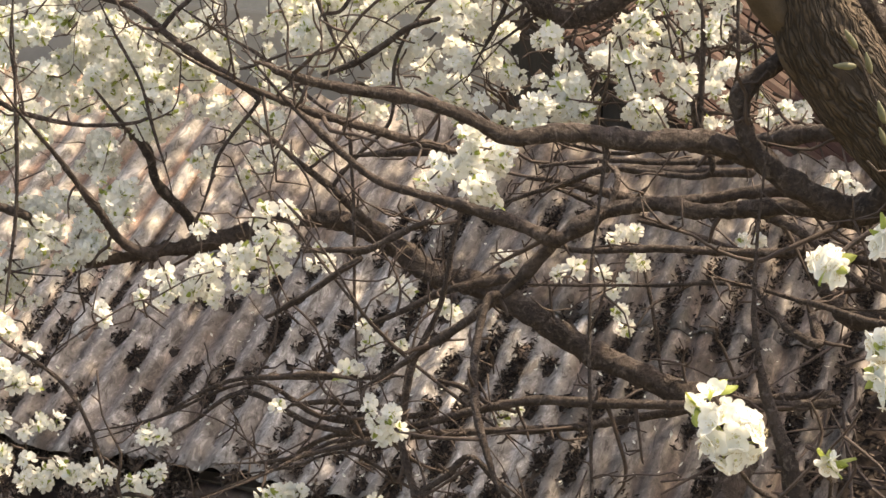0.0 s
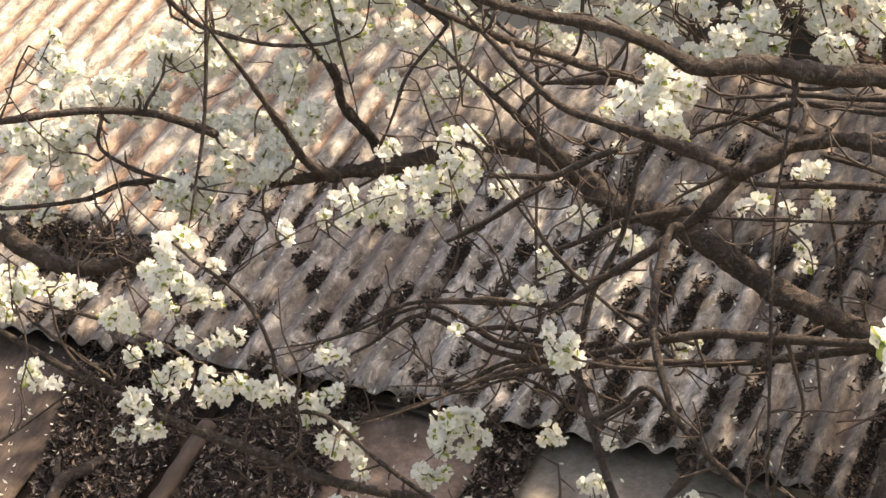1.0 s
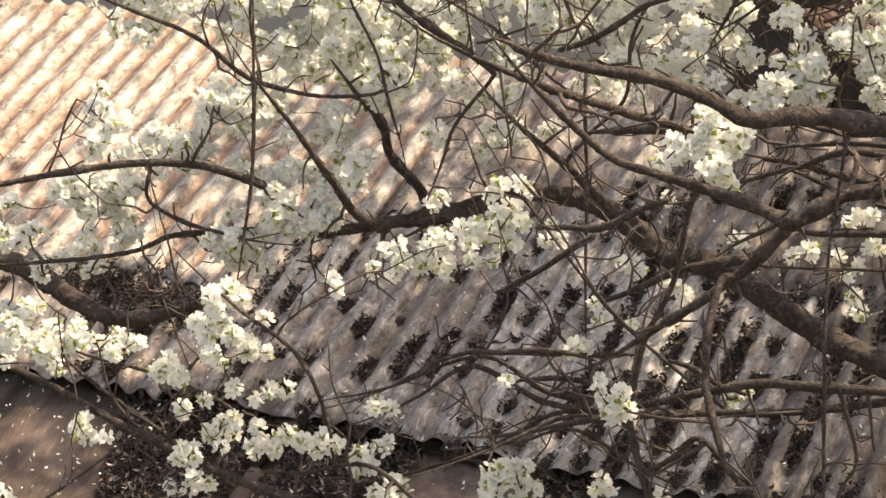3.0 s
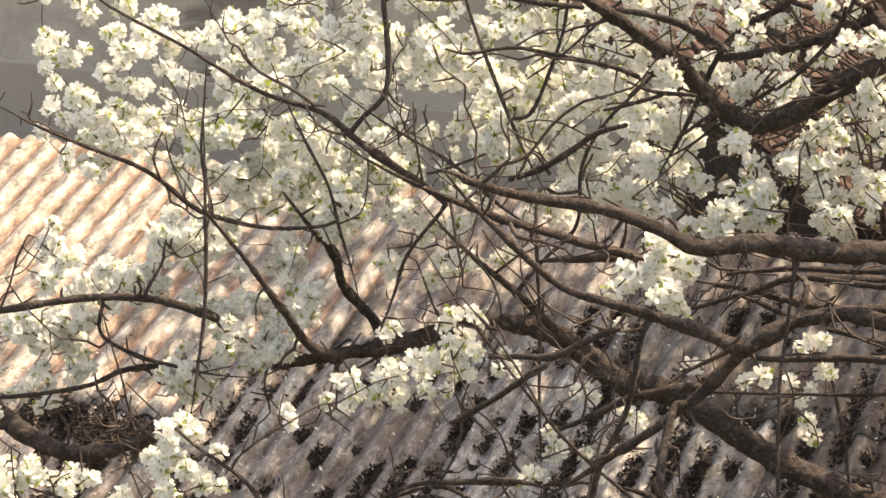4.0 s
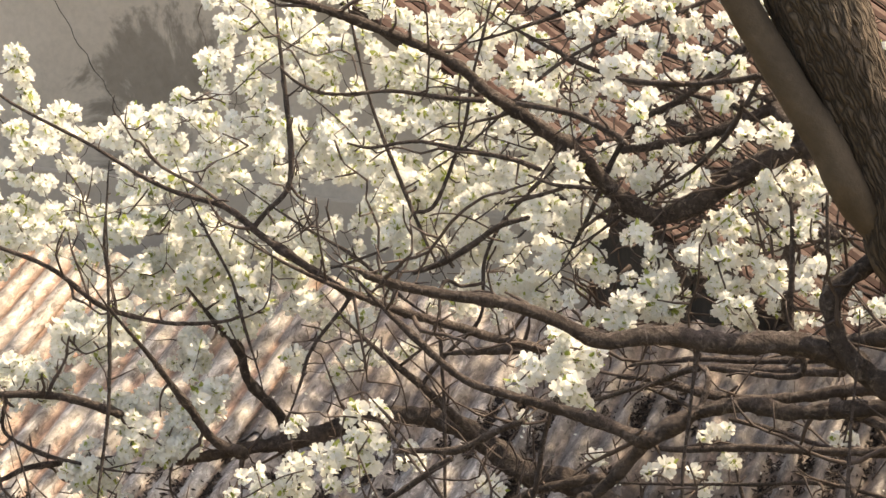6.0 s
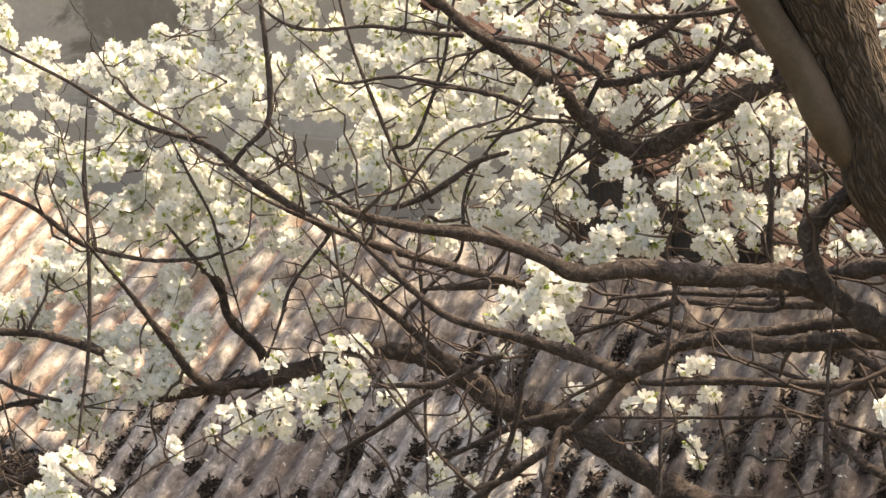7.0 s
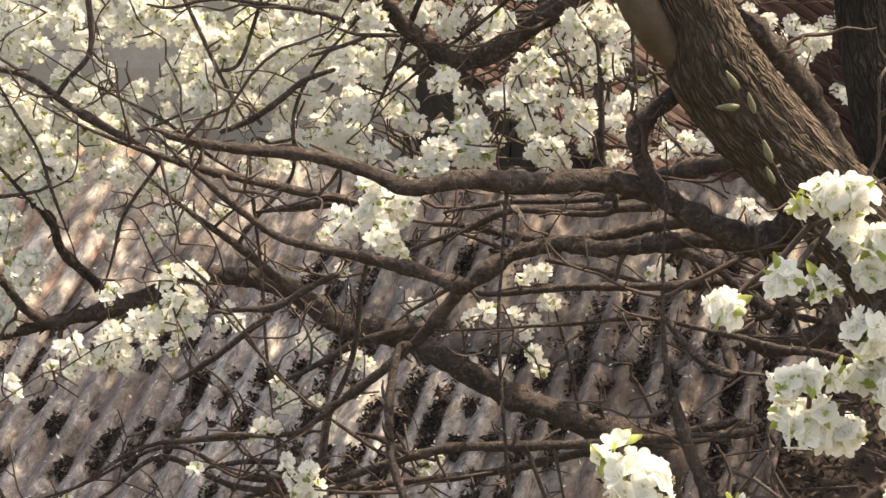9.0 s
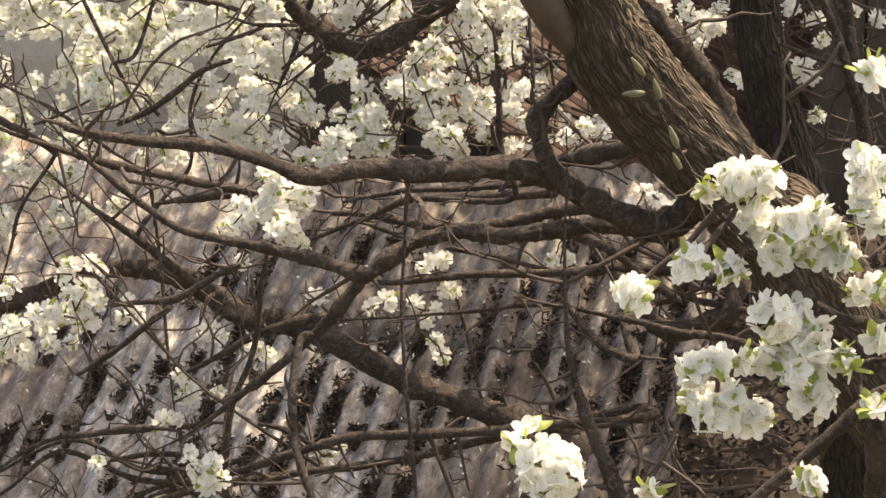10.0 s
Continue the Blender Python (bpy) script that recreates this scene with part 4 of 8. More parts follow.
limb(tree_back, [(-0.22, 4.105, 2.888, 0.0041), (-0.183, 4.111, 2.906, 0.0047), (-0.142, 4.14, 3.018, 0.0042), (-0.134, 4.168, 3.12, 0.0037), (-0.111, 4.195, 3.222, 0.0028), (-0.098, 4.21, 3.283, 0.0022), (-0.083, 4.228, 3.36, 0.0014)])
limb(tree_back, [(0.406, 4.065, 2.737, 0.005), (0.403, 4.075, 2.773, 0.0065), (0.404, 4.101, 2.873, 0.0061), (0.407, 4.126, 2.964, 0.0056), (0.419, 4.153, 3.064, 0.0047), (0.426, 4.169, 3.126, 0.0029), (0.434, 4.187, 3.204, 0.0014)])
limb(tree_back, [(-0.323, 4.065, 2.735, 0.0047), (-0.375, 4.044, 2.659, 0.0042), (-0.391, 4.03, 2.604, 0.0033), (-0.407, 4.016, 2.552, 0.0022), (-0.426, 3.999, 2.498, 0.0014)])
limb(tree_back, [(-0.19, 4.04, 2.611, 0.0054), (-0.144, 4.051, 2.67, 0.0047), (-0.097, 4.063, 2.729, 0.0047), (-0.093, 4.07, 2.823, 0.0042), (-0.059, 4.075, 2.9, 0.0037), (0.002, 4.076, 2.969, 0.0032), (0.042, 4.077, 3.018, 0.0022), (0.088, 4.077, 3.082, 0.0014)])
limb(tree_back, [(-0.45, 4.018, 2.587, 0.0014), (-0.471, 4.037, 2.639, 0.0026), (-0.49, 4.052, 2.69, 0.0042), (-0.514, 4.072, 2.761, 0.0037), (-0.557, 4.091, 2.832, 0.0033), (-0.587, 4.104, 2.886, 0.0022), (-0.623, 4.12, 2.956, 0.0014)])
limb(tree_back, [(-0.147, 4.052, 2.705, 0.0014), (-0.202, 4.063, 2.735, 0.0029), (-0.25, 4.073, 2.766, 0.0047), (-0.319, 4.087, 2.817, 0.0042), (-0.406, 4.098, 2.858, 0.0033), (-0.46, 4.105, 2.887, 0.0022), (-0.523, 4.113, 2.929, 0.0014)])
limb(tree_back, [(0.403, 4.075, 2.773, 0.0059), (0.406, 4.065, 2.737, 0.0056), (0.297, 4.054, 2.695, 0.0047), (0.175, 4.057, 2.707, 0.0037), (0.115, 4.058, 2.717, 0.0023), (0.046, 4.06, 2.735, 0.0014)])
limb(tree_back, [(-1.459, 4.499, 2.231, 0.0226), (-1.273, 4.468, 2.233, 0.0225), (-1.18, 4.448, 2.216, 0.0214), (-1.096, 4.42, 2.174, 0.0204), (-1.004, 4.398, 2.153, 0.0164), (-0.874, 4.387, 2.199, 0.0103), (-0.855, 4.385, 2.21, 0.0064), (-0.832, 4.383, 2.219, 0.0014)])
limb(tree_back, [(-0.699, 3.965, 2.557, 0.0041), (-0.702, 4.061, 2.529, 0.0094), (-0.798, 4.05, 2.555, 0.0085), (-0.891, 4.034, 2.56, 0.0084), (-1.019, 4.004, 2.538, 0.0075), (-1.244, 3.947, 2.491, 0.0055), (-1.301, 3.933, 2.483, 0.0034), (-1.368, 3.916, 2.481, 0.0014)])
limb(tree_back, [(-1.176, 3.968, 2.519, 0.0014), (-1.229, 4.009, 2.486, 0.0035), (-1.274, 4.044, 2.464, 0.0057), (-1.566, 4.271, 2.348, 0.0121), (-1.459, 4.499, 2.231, 0.0226)])
limb(tree_back, [(-0.723, 4.15, 2.427, 0.0014), (-0.746, 4.142, 2.424, 0.0042), (-0.765, 4.135, 2.419, 0.0068), (-0.853, 4.104, 2.414, 0.0067), (-0.924, 4.07, 2.387, 0.0057), (-1.059, 4.019, 2.372, 0.0047), (-1.115, 3.998, 2.37, 0.0029), (-1.18, 3.973, 2.374, 0.0014)])
limb(tree_back, [(-0.883, 4.035, 2.56, 0.0054), (-0.888, 4.051, 2.492, 0.0047), (-0.822, 4.042, 2.458, 0.0052), (-0.758, 4.039, 2.445, 0.0047), (-0.699, 4.036, 2.437, 0.0029), (-0.631, 4.033, 2.435, 0.0014)])
limb(tree_back, [(-1.263, 3.813, 2.323, 0.0014), (-1.196, 3.8, 2.298, 0.0028), (-1.138, 3.788, 2.283, 0.0045), (-1.018, 3.764, 2.26, 0.0063), (-0.858, 3.724, 2.207, 0.008), (-0.682, 3.682, 2.154, 0.009), (-0.549, 3.654, 2.126, 0.0098), (-0.417, 3.626, 2.099, 0.0098), (-0.147, 3.581, 2.088, 0.0097), (-0.215, 3.535, 2.11, 0.0046)])
limb(tree_back, [(-1.03, 3.799, 2.334, 0.0014), (-0.97, 3.789, 2.288, 0.0025), (-0.919, 3.781, 2.254, 0.004), (-0.84, 3.768, 2.208, 0.0045), (-0.771, 3.757, 2.166, 0.0054), (-0.72, 3.749, 2.139, 0.0033), (-0.661, 3.739, 2.115, 0.0014)])
limb(tree_back, [(-1.046, 3.932, 2.275, 0.0014), (-0.981, 3.906, 2.26, 0.0023), (-0.925, 3.884, 2.254, 0.0037), (-0.78, 3.827, 2.248, 0.0041), (-0.664, 3.769, 2.211, 0.0045), (-0.697, 3.685, 2.158, 0.0052)])
limb(tree_back, [(-0.212, 3.68, 2.048, 0.0014), (-0.188, 3.677, 2.049, 0.0056), (-0.168, 3.674, 2.048, 0.0091), (-0.043, 3.656, 2.064, 0.0099), (0.078, 3.644, 2.097, 0.0106), (0.216, 3.624, 2.11, 0.0114), (0.318, 3.609, 2.12, 0.0138), (0.425, 3.598, 2.154, 0.0161), (0.335, 3.526, 2.174, 0.0161), (0.245, 3.454, 2.194, 0.0052)])
limb(tree_back, [(-0.496, 3.649, 2.19, 0.0038), (-0.514, 3.678, 2.258, 0.0044), (-0.577, 3.704, 2.356, 0.0048), (-0.672, 3.72, 2.416, 0.0039), (-0.722, 3.728, 2.452, 0.0024), (-0.781, 3.738, 2.5, 0.0014)])
limb(tree_back, [(-0.656, 3.684, 2.16, 0.0014), (-0.59, 3.669, 2.167, 0.0024), (-0.534, 3.657, 2.179, 0.0039), (-0.443, 3.637, 2.205, 0.0048), (-0.346, 3.591, 2.158, 0.0052), (-0.215, 3.535, 2.11, 0.0051), (-0.163, 3.513, 2.095, 0.0032), (-0.102, 3.487, 2.084, 0.0014)])
limb(tree_back, [(-0.002, 3.681, 2.351, 0.0014), (-0.024, 3.691, 2.345, 0.0038), (-0.042, 3.699, 2.337, 0.0061), (-0.176, 3.758, 2.308, 0.0058), (-0.292, 3.826, 2.336, 0.0045), (-0.451, 3.882, 2.248, 0.0037), (-0.501, 3.9, 2.224, 0.0023), (-0.56, 3.92, 2.203, 0.0014)])
limb(tree_back, [(-0.039, 3.691, 2.305, 0.0061), (-0.155, 3.744, 2.282, 0.0053), (-0.288, 3.793, 2.183, 0.0045), (-0.428, 3.845, 2.11, 0.0037), (-0.479, 3.864, 2.088, 0.0023), (-0.537, 3.886, 2.069, 0.0014)])
limb(tree_back, [(-0.006, 3.764, 2.629, 0.0014), (-0.017, 3.726, 2.559, 0.0022), (-0.026, 3.693, 2.506, 0.0026), (-0.046, 3.622, 2.399, 0.0043), (-0.033, 3.555, 2.297, 0.0076), (0.06, 3.438, 2.135, 0.0083), (0.108, 3.455, 2.197, 0.0083), (0.156, 3.472, 2.26, 0.0059)])
limb(tree_back, [(-0.018, 3.536, 2.27, 0.0067), (0.023, 3.515, 2.308, 0.0058), (0.064, 3.495, 2.347, 0.0058), (0.138, 3.475, 2.273, 0.0067), (0.245, 3.454, 2.194, 0.0058), (0.293, 3.445, 2.163, 0.0036), (0.348, 3.434, 2.133, 0.0014)])
limb(tree_back, [(-0.095, 4.067, 2.784, 0.004), (-0.128, 3.997, 2.791, 0.004), (-0.162, 3.926, 2.799, 0.004), (-0.146, 3.88, 2.627, 0.004), (-0.133, 3.834, 2.454, 0.0036), (-0.129, 3.819, 2.4, 0.0022), (-0.124, 3.801, 2.344, 0.0014)])
limb(tree_main, [(0.203, 3.137, 2.916, 0.0037), (0.196, 3.11, 2.829, 0.0032), (0.188, 3.083, 2.743, 0.0032), (0.198, 3.045, 2.599, 0.0036), (0.204, 3.015, 2.488, 0.0032), (0.215, 2.972, 2.328, 0.0032), (0.219, 2.956, 2.274, 0.0022), (0.224, 2.938, 2.218, 0.0014)])
limb(tree_back, [(-0.876, 3.966, 2.577, 0.0014), (-0.85, 3.949, 2.503, 0.0022), (-0.828, 3.935, 2.445, 0.0028), (-0.803, 3.919, 2.384, 0.0037), (-0.732, 3.903, 2.326, 0.0041), (-0.756, 3.865, 2.287, 0.0041), (-0.78, 3.827, 2.248, 0.0037)])
limb(tree_back, [(-0.369, 3.511, 2.241, 0.0014), (-0.313, 3.546, 2.251, 0.0022), (-0.264, 3.576, 2.265, 0.0034), (-0.151, 3.646, 2.307, 0.0043), (-0.047, 3.688, 2.294, 0.0039)])
limb(tree_back, [(0.077, 3.658, 2.197, 0.0014), (0.013, 3.666, 2.214, 0.0024), (-0.041, 3.672, 2.235, 0.0039), (-0.133, 3.683, 2.277, 0.0039), (-0.21, 3.677, 2.253, 0.0035), (-0.267, 3.673, 2.239, 0.0022), (-0.334, 3.667, 2.23, 0.0014)])
limb(tree_back, [(0.164, 3.558, 2.333, 0.0014), (0.108, 3.585, 2.355, 0.0027), (0.06, 3.607, 2.379, 0.0043), (-0.004, 3.637, 2.417, 0.0039), (-0.116, 3.694, 2.496, 0.0035), (-0.246, 3.776, 2.625, 0.0031), (-0.285, 3.801, 2.668, 0.0022), (-0.33, 3.829, 2.724, 0.0014)])
limb(tree_back, [(-1.204, 3.605, 2.0, 0.0014), (-1.14, 3.612, 2.017, 0.0024), (-1.086, 3.619, 2.038, 0.0039), (-0.962, 3.634, 2.094, 0.0035), (-0.843, 3.661, 2.193, 0.0026), (-0.798, 3.671, 2.235, 0.0022), (-0.745, 3.683, 2.291, 0.0014)])
limb(tree_main, [(1.0, 2.995, 2.414, 0.0502), (1.057, 2.731, 2.587, 0.0394), (0.931, 2.466, 2.758, 0.0299), (0.724, 2.195, 2.906, 0.0216), (0.552, 1.914, 3.016, 0.0146)])
limb(tree_main, [(0.562, 1.950, 3.017, 0.0073), (0.532, 1.948, 3.042, 0.0068), (0.503, 1.946, 3.050, 0.0068), (0.479, 1.945, 3.056, 0.0064), (0.458, 1.943, 3.070, 0.0059), (0.436, 1.941, 3.094, 0.0054), (0.410, 1.939, 3.119, 0.0043), (0.383, 1.937, 3.145, 0.0032), (0.362, 1.935, 3.169, 0.0023), (0.348, 1.934, 3.192, 0.0020), (0.336, 1.932, 3.213, 0.0015), (0.317, 1.930, 3.250, 0.0013)])
limb(tree_main, [(0.549, 2.080, 2.790, 0.0122), (0.539, 2.047, 2.881, 0.0125), (0.532, 2.015, 2.938, 0.0118), (0.539, 1.982, 2.984, 0.0109), (0.562, 1.950, 3.017, 0.0101)])
limb(tree_main, [(0.548, 2.000, 2.978, 0.0074), (0.529, 2.000, 2.971, 0.0070), (0.497, 2.000, 2.946, 0.0074), (0.459, 2.000, 2.914, 0.0074), (0.426, 2.000, 2.887, 0.0065), (0.398, 2.000, 2.861, 0.0050)])
limb(tree_main, [(0.560, 1.960, 3.019, 0.0044), (0.516, 1.955, 3.021, 0.0038), (0.482, 1.950, 3.017, 0.0032), (0.458, 1.945, 3.014, 0.0026), (0.439, 1.940, 2.995, 0.0020)])
limb(tree_main, [(0.461, 1.950, 3.015, 0.0026), (0.436, 1.950, 3.001, 0.0023), (0.409, 1.950, 2.997, 0.0020), (0.378, 1.950, 2.998, 0.0017)])
limb(tree_main, [(0.398, 2.000, 2.861, 0.0050), (0.334, 1.988, 2.858, 0.0039), (0.275, 1.975, 2.875, 0.0032), (0.247, 1.963, 2.910, 0.0026), (0.240, 1.950, 2.934, 0.0020)])
limb(tree_main, [(0.332, 1.980, 2.861, 0.0027), (0.329, 1.950, 2.902, 0.0020)])
limb(tree_main, [(0.565, 1.960, 3.014, 0.0059), (0.551, 1.955, 3.074, 0.0054), (0.529, 1.950, 3.113, 0.0043), (0.508, 1.945, 3.138, 0.0032), (0.497, 1.940, 3.172, 0.0026)])
limb(tree_main, [(0.552, 1.960, 3.072, 0.0038), (0.528, 1.957, 3.083, 0.0032), (0.494, 1.955, 3.094, 0.0026), (0.465, 1.952, 3.109, 0.0026), (0.441, 1.950, 3.120, 0.0020)])
limb(tree_main, [(0.532, 1.960, 3.111, 0.0032), (0.523, 1.957, 3.177, 0.0032), (0.509, 1.953, 3.224, 0.0026), (0.500, 1.950, 3.252, 0.0020)])
# the next five limbs rise unseen, added to carry the shading blossom
limb(tree_main, [(0.441, 3.257, 3.391, 0.0301), (0.677, 3.544, 3.688, 0.0213), (1.054, 3.816, 3.932, 0.0113), (1.068, 3.826, 3.945, 0.007), (1.086, 3.839, 3.958, 0.0014)])
limb(tree_main, [(0.442, 3.261, 3.405, 0.0301), (0.525, 3.856, 3.695, 0.0232), (0.698, 4.475, 4.074, 0.0132), (0.703, 4.492, 4.088, 0.0082), (0.708, 4.512, 4.102, 0.0014)])
limb(tree_main, [(0.677, 3.544, 3.688, 0.0178), (0.932, 3.32, 3.628, 0.0134), (1.165, 3.005, 3.417, 0.0093), (1.519, 2.901, 3.223, 0.0046), (1.57, 2.886, 3.199, 0.0029), (1.629, 2.869, 3.178, 0.0014)])
limb(tree_back, [(0.771, 3.956, 3.296, 0.0286), (0.977, 4.352, 3.613, 0.022), (1.314, 4.742, 3.911, 0.0122), (1.325, 4.755, 3.925, 0.0076), (1.339, 4.771, 3.939, 0.0014)])
limb(tree_back, [(0.771, 3.956, 3.296, 0.0245), (0.753, 4.455, 3.613, 0.018), (0.602, 4.847, 3.915, 0.0106), (0.596, 4.862, 3.931, 0.0066), (0.589, 4.881, 3.947, 0.0014)])
limb(tree_back, [(0.405, 4.109, 2.903, 0.0053), (0.479, 4.157, 2.885, 0.0094), (0.293, 5.194, 2.892, 0.0094), (0.016, 5.533, 2.999, 0.0074), (-0.204, 5.569, 3.135, 0.0049), (-0.255, 5.577, 3.17, 0.003), (-0.314, 5.587, 3.218, 0.0014)])
limb(tree_back, [(0.413, 4.139, 3.014, 0.0046), (0.436, 4.188, 3.003, 0.0085), (0.274, 5.169, 2.8, 0.0082), (0.066, 5.472, 2.771, 0.0068), (-0.174, 5.488, 2.831, 0.0049), (-0.232, 5.492, 2.85, 0.003), (-0.3, 5.496, 2.878, 0.0014)])
limb(tree_back, [(0.341, 4.121, 3.14, 0.0049), (0.37, 4.181, 3.167, 0.0076), (0.399, 4.24, 3.195, 0.0076), (0.298, 5.232, 3.036, 0.007), (0.073, 5.452, 3.085, 0.0049), (0.031, 5.493, 3.098, 0.003), (-0.019, 5.542, 3.121, 0.0014)])
limb(tree_back, [(0.403, 4.075, 2.773, 0.0059), (0.409, 4.124, 2.763, 0.0085), (0.311, 5.027, 2.656, 0.008), (0.107, 5.344, 2.682, 0.0067), (-0.082, 5.463, 2.739, 0.0049), (-0.131, 5.494, 2.758, 0.003), (-0.189, 5.53, 2.787, 0.0014)])
limb(tree_back, [(0.341, 5.156, 2.84, 0.0014), (0.335, 5.173, 2.855, 0.0043), (0.33, 5.187, 2.865, 0.007), (0.281, 5.326, 3.0, 0.006), (0.289, 5.474, 3.167, 0.0049), (0.291, 5.514, 3.216, 0.003), (0.294, 5.56, 3.28, 0.0014)])
limb(tree_back, [(0.222, 5.245, 2.793, 0.0071), (0.171, 5.211, 2.812, 0.007), (0.12, 5.178, 2.832, 0.007), (0.067, 5.314, 2.954, 0.006), (0.12, 5.466, 3.135, 0.0049), (0.133, 5.504, 3.184, 0.003), (0.148, 5.548, 3.248, 0.0014)])

# lesser limbs crossing between the large ones
limb(tree_back, [(0.220, 3.620, 2.764, 0.0059), (0.268, 3.590, 2.775, 0.0072), (0.331, 3.560, 2.783, 0.0077), (0.386, 3.530, 2.791, 0.0082), (0.435, 3.500, 2.800, 0.0094)])
limb(tree_back, [(0.124, 3.750, 2.715, 0.0052), (0.175, 3.728, 2.713, 0.0073), (0.225, 3.707, 2.710, 0.0085), (0.301, 3.685, 2.708, 0.0091), (0.384, 3.663, 2.716, 0.0099), (0.457, 3.642, 2.734, 0.0115), (0.504, 3.620, 2.750, 0.0130)])
limb(tree_back, [(0.154, 3.620, 2.734, 0.0034), (0.195, 3.597, 2.725, 0.0051), (0.239, 3.573, 2.714, 0.0058), (0.283, 3.550, 2.723, 0.0065)])
limb(tree_back, [(0.291, 3.660, 2.680, 0.0043), (0.349, 3.645, 2.673, 0.0051), (0.407, 3.630, 2.660, 0.0059), (0.456, 3.615, 2.651, 0.0059), (0.521, 3.600, 2.653, 0.0058)])
limb(tree_back, [(0.139, 3.700, 2.744, 0.0034), (0.189, 3.680, 2.761, 0.0052), (0.239, 3.660, 2.773, 0.0059), (0.304, 3.640, 2.776, 0.0066), (0.361, 3.620, 2.785, 0.0066), (0.417, 3.600, 2.792, 0.0072)])
limb(tree_back, [(0.465, 3.500, 2.737, 0.0110), (0.494, 3.475, 2.728, 0.0094), (0.520, 3.450, 2.717, 0.0081), (0.561, 3.425, 2.687, 0.0075), (0.598, 3.400, 2.665, 0.0069)])
limb(tree_back, [(0.023, 3.600, 2.692, 0.0043), (0.011, 3.592, 2.643, 0.0058), (0.005, 3.583, 2.593, 0.0058), (-0.008, 3.575, 2.535, 0.0058), (-0.032, 3.567, 2.477, 0.0065), (-0.043, 3.558, 2.418, 0.0071), (-0.049, 3.550, 2.359, 0.0077)])
limb(tree_back, [(-0.201, 3.500, 2.647, 0.0050), (-0.156, 3.492, 2.652, 0.0057), (-0.116, 3.484, 2.657, 0.0064), (-0.091, 3.476, 2.670, 0.0064), (-0.059, 3.468, 2.690, 0.0064), (-0.017, 3.460, 2.713, 0.0057)])
limb(tree_back, [(-0.261, 3.620, 2.507, 0.0043), (-0.231, 3.610, 2.528, 0.0058), (-0.188, 3.600, 2.557, 0.0065), (-0.145, 3.590, 2.593, 0.0065), (-0.121, 3.580, 2.618, 0.0058)])
limb(tree_back, [(-0.101, 3.640, 2.501, 0.0043), (-0.063, 3.632, 2.525, 0.0059), (-0.029, 3.624, 2.547, 0.0072), (0.005, 3.616, 2.568, 0.0078), (0.055, 3.608, 2.585, 0.0083), (0.105, 3.600, 2.596, 0.0083)])
limb(tree_back, [(-0.270, 3.660, 2.399, 0.0066), (-0.226, 3.650, 2.408, 0.0066), (-0.183, 3.640, 2.416, 0.0059), (-0.140, 3.630, 2.416, 0.0043), (-0.105, 3.620, 2.413, 0.0024)])
limb(tree_back, [(-0.221, 3.700, 2.344, 0.0043), (-0.168, 3.680, 2.360, 0.0059), (-0.116, 3.660, 2.365, 0.0059), (-0.063, 3.640, 2.365, 0.0051)])
limb(tree_back, [(0.309, 3.800, 2.592, 0.0035), (0.322, 3.787, 2.545, 0.0044), (0.335, 3.775, 2.494, 0.0044), (0.345, 3.763, 2.452, 0.0044), (0.352, 3.750, 2.415, 0.0035)])
limb(tree_back, [(0.401, 3.800, 2.549, 0.0025), (0.364, 3.783, 2.533, 0.0035), (0.328, 3.767, 2.515, 0.0035), (0.306, 3.750, 2.485, 0.0024)])
limb(tree_back, [(0.005, 3.680, 2.404, 0.0034), (0.043, 3.660, 2.400, 0.0051), (0.082, 3.640, 2.384, 0.0051), (0.124, 3.620, 2.380, 0.0043)])
limb(tree_back, [(0.095, 3.620, 3.189, 0.0043), (0.142, 3.578, 3.187, 0.0058), (0.195, 3.535, 3.195, 0.0058), (0.239, 3.493, 3.209, 0.0057), (0.282, 3.450, 3.223, 0.0063)])
limb(tree_back, [(-0.050, 3.660, 3.140, 0.0043), (-0.009, 3.620, 3.140, 0.0059), (0.040, 3.580, 3.136, 0.0058), (0.073, 3.540, 3.127, 0.0058), (0.109, 3.500, 3.112, 0.0050)])
limb(tree_back, [(0.179, 3.500, 3.060, 0.0033), (0.211, 3.475, 3.091, 0.0041), (0.238, 3.450, 3.130, 0.0049), (0.255, 3.425, 3.167, 0.0049), (0.259, 3.400, 3.194, 0.0041)])
limb(tree_back, [(-0.028, 3.600, 3.044, 0.0023), (0.014, 3.575, 3.034, 0.0042), (0.070, 3.550, 3.038, 0.0042)])
limb(tree_back, [(-0.060, 3.700, 2.983, 0.0034), (-0.010, 3.650, 3.008, 0.0043), (0.022, 3.600, 3.027, 0.0043)])
limb(tree_back, [(0.049, 3.550, 2.976, 0.0033), (0.072, 3.525, 2.997, 0.0042), (0.098, 3.500, 3.024, 0.0042)])
limb(tree_back, [(-0.328, 4.050, 3.008, 0.0026), (-0.289, 4.033, 3.006, 0.0037), (-0.224, 4.017, 3.021, 0.0046), (-0.178, 4.000, 3.021, 0.0046), (-0.122, 3.983, 3.015, 0.0055), (-0.058, 3.967, 3.008, 0.0055), (-0.012, 3.950, 2.997, 0.0055)])
limb(tree_back, [(-0.443, 4.050, 3.128, 0.0026), (-0.417, 4.033, 3.109, 0.0037), (-0.378, 4.017, 3.095, 0.0046), (-0.331, 4.000, 3.095, 0.0037), (-0.253, 3.983, 3.107, 0.0046), (-0.180, 3.967, 3.104, 0.0055), (-0.107, 3.950, 3.102, 0.0062)])
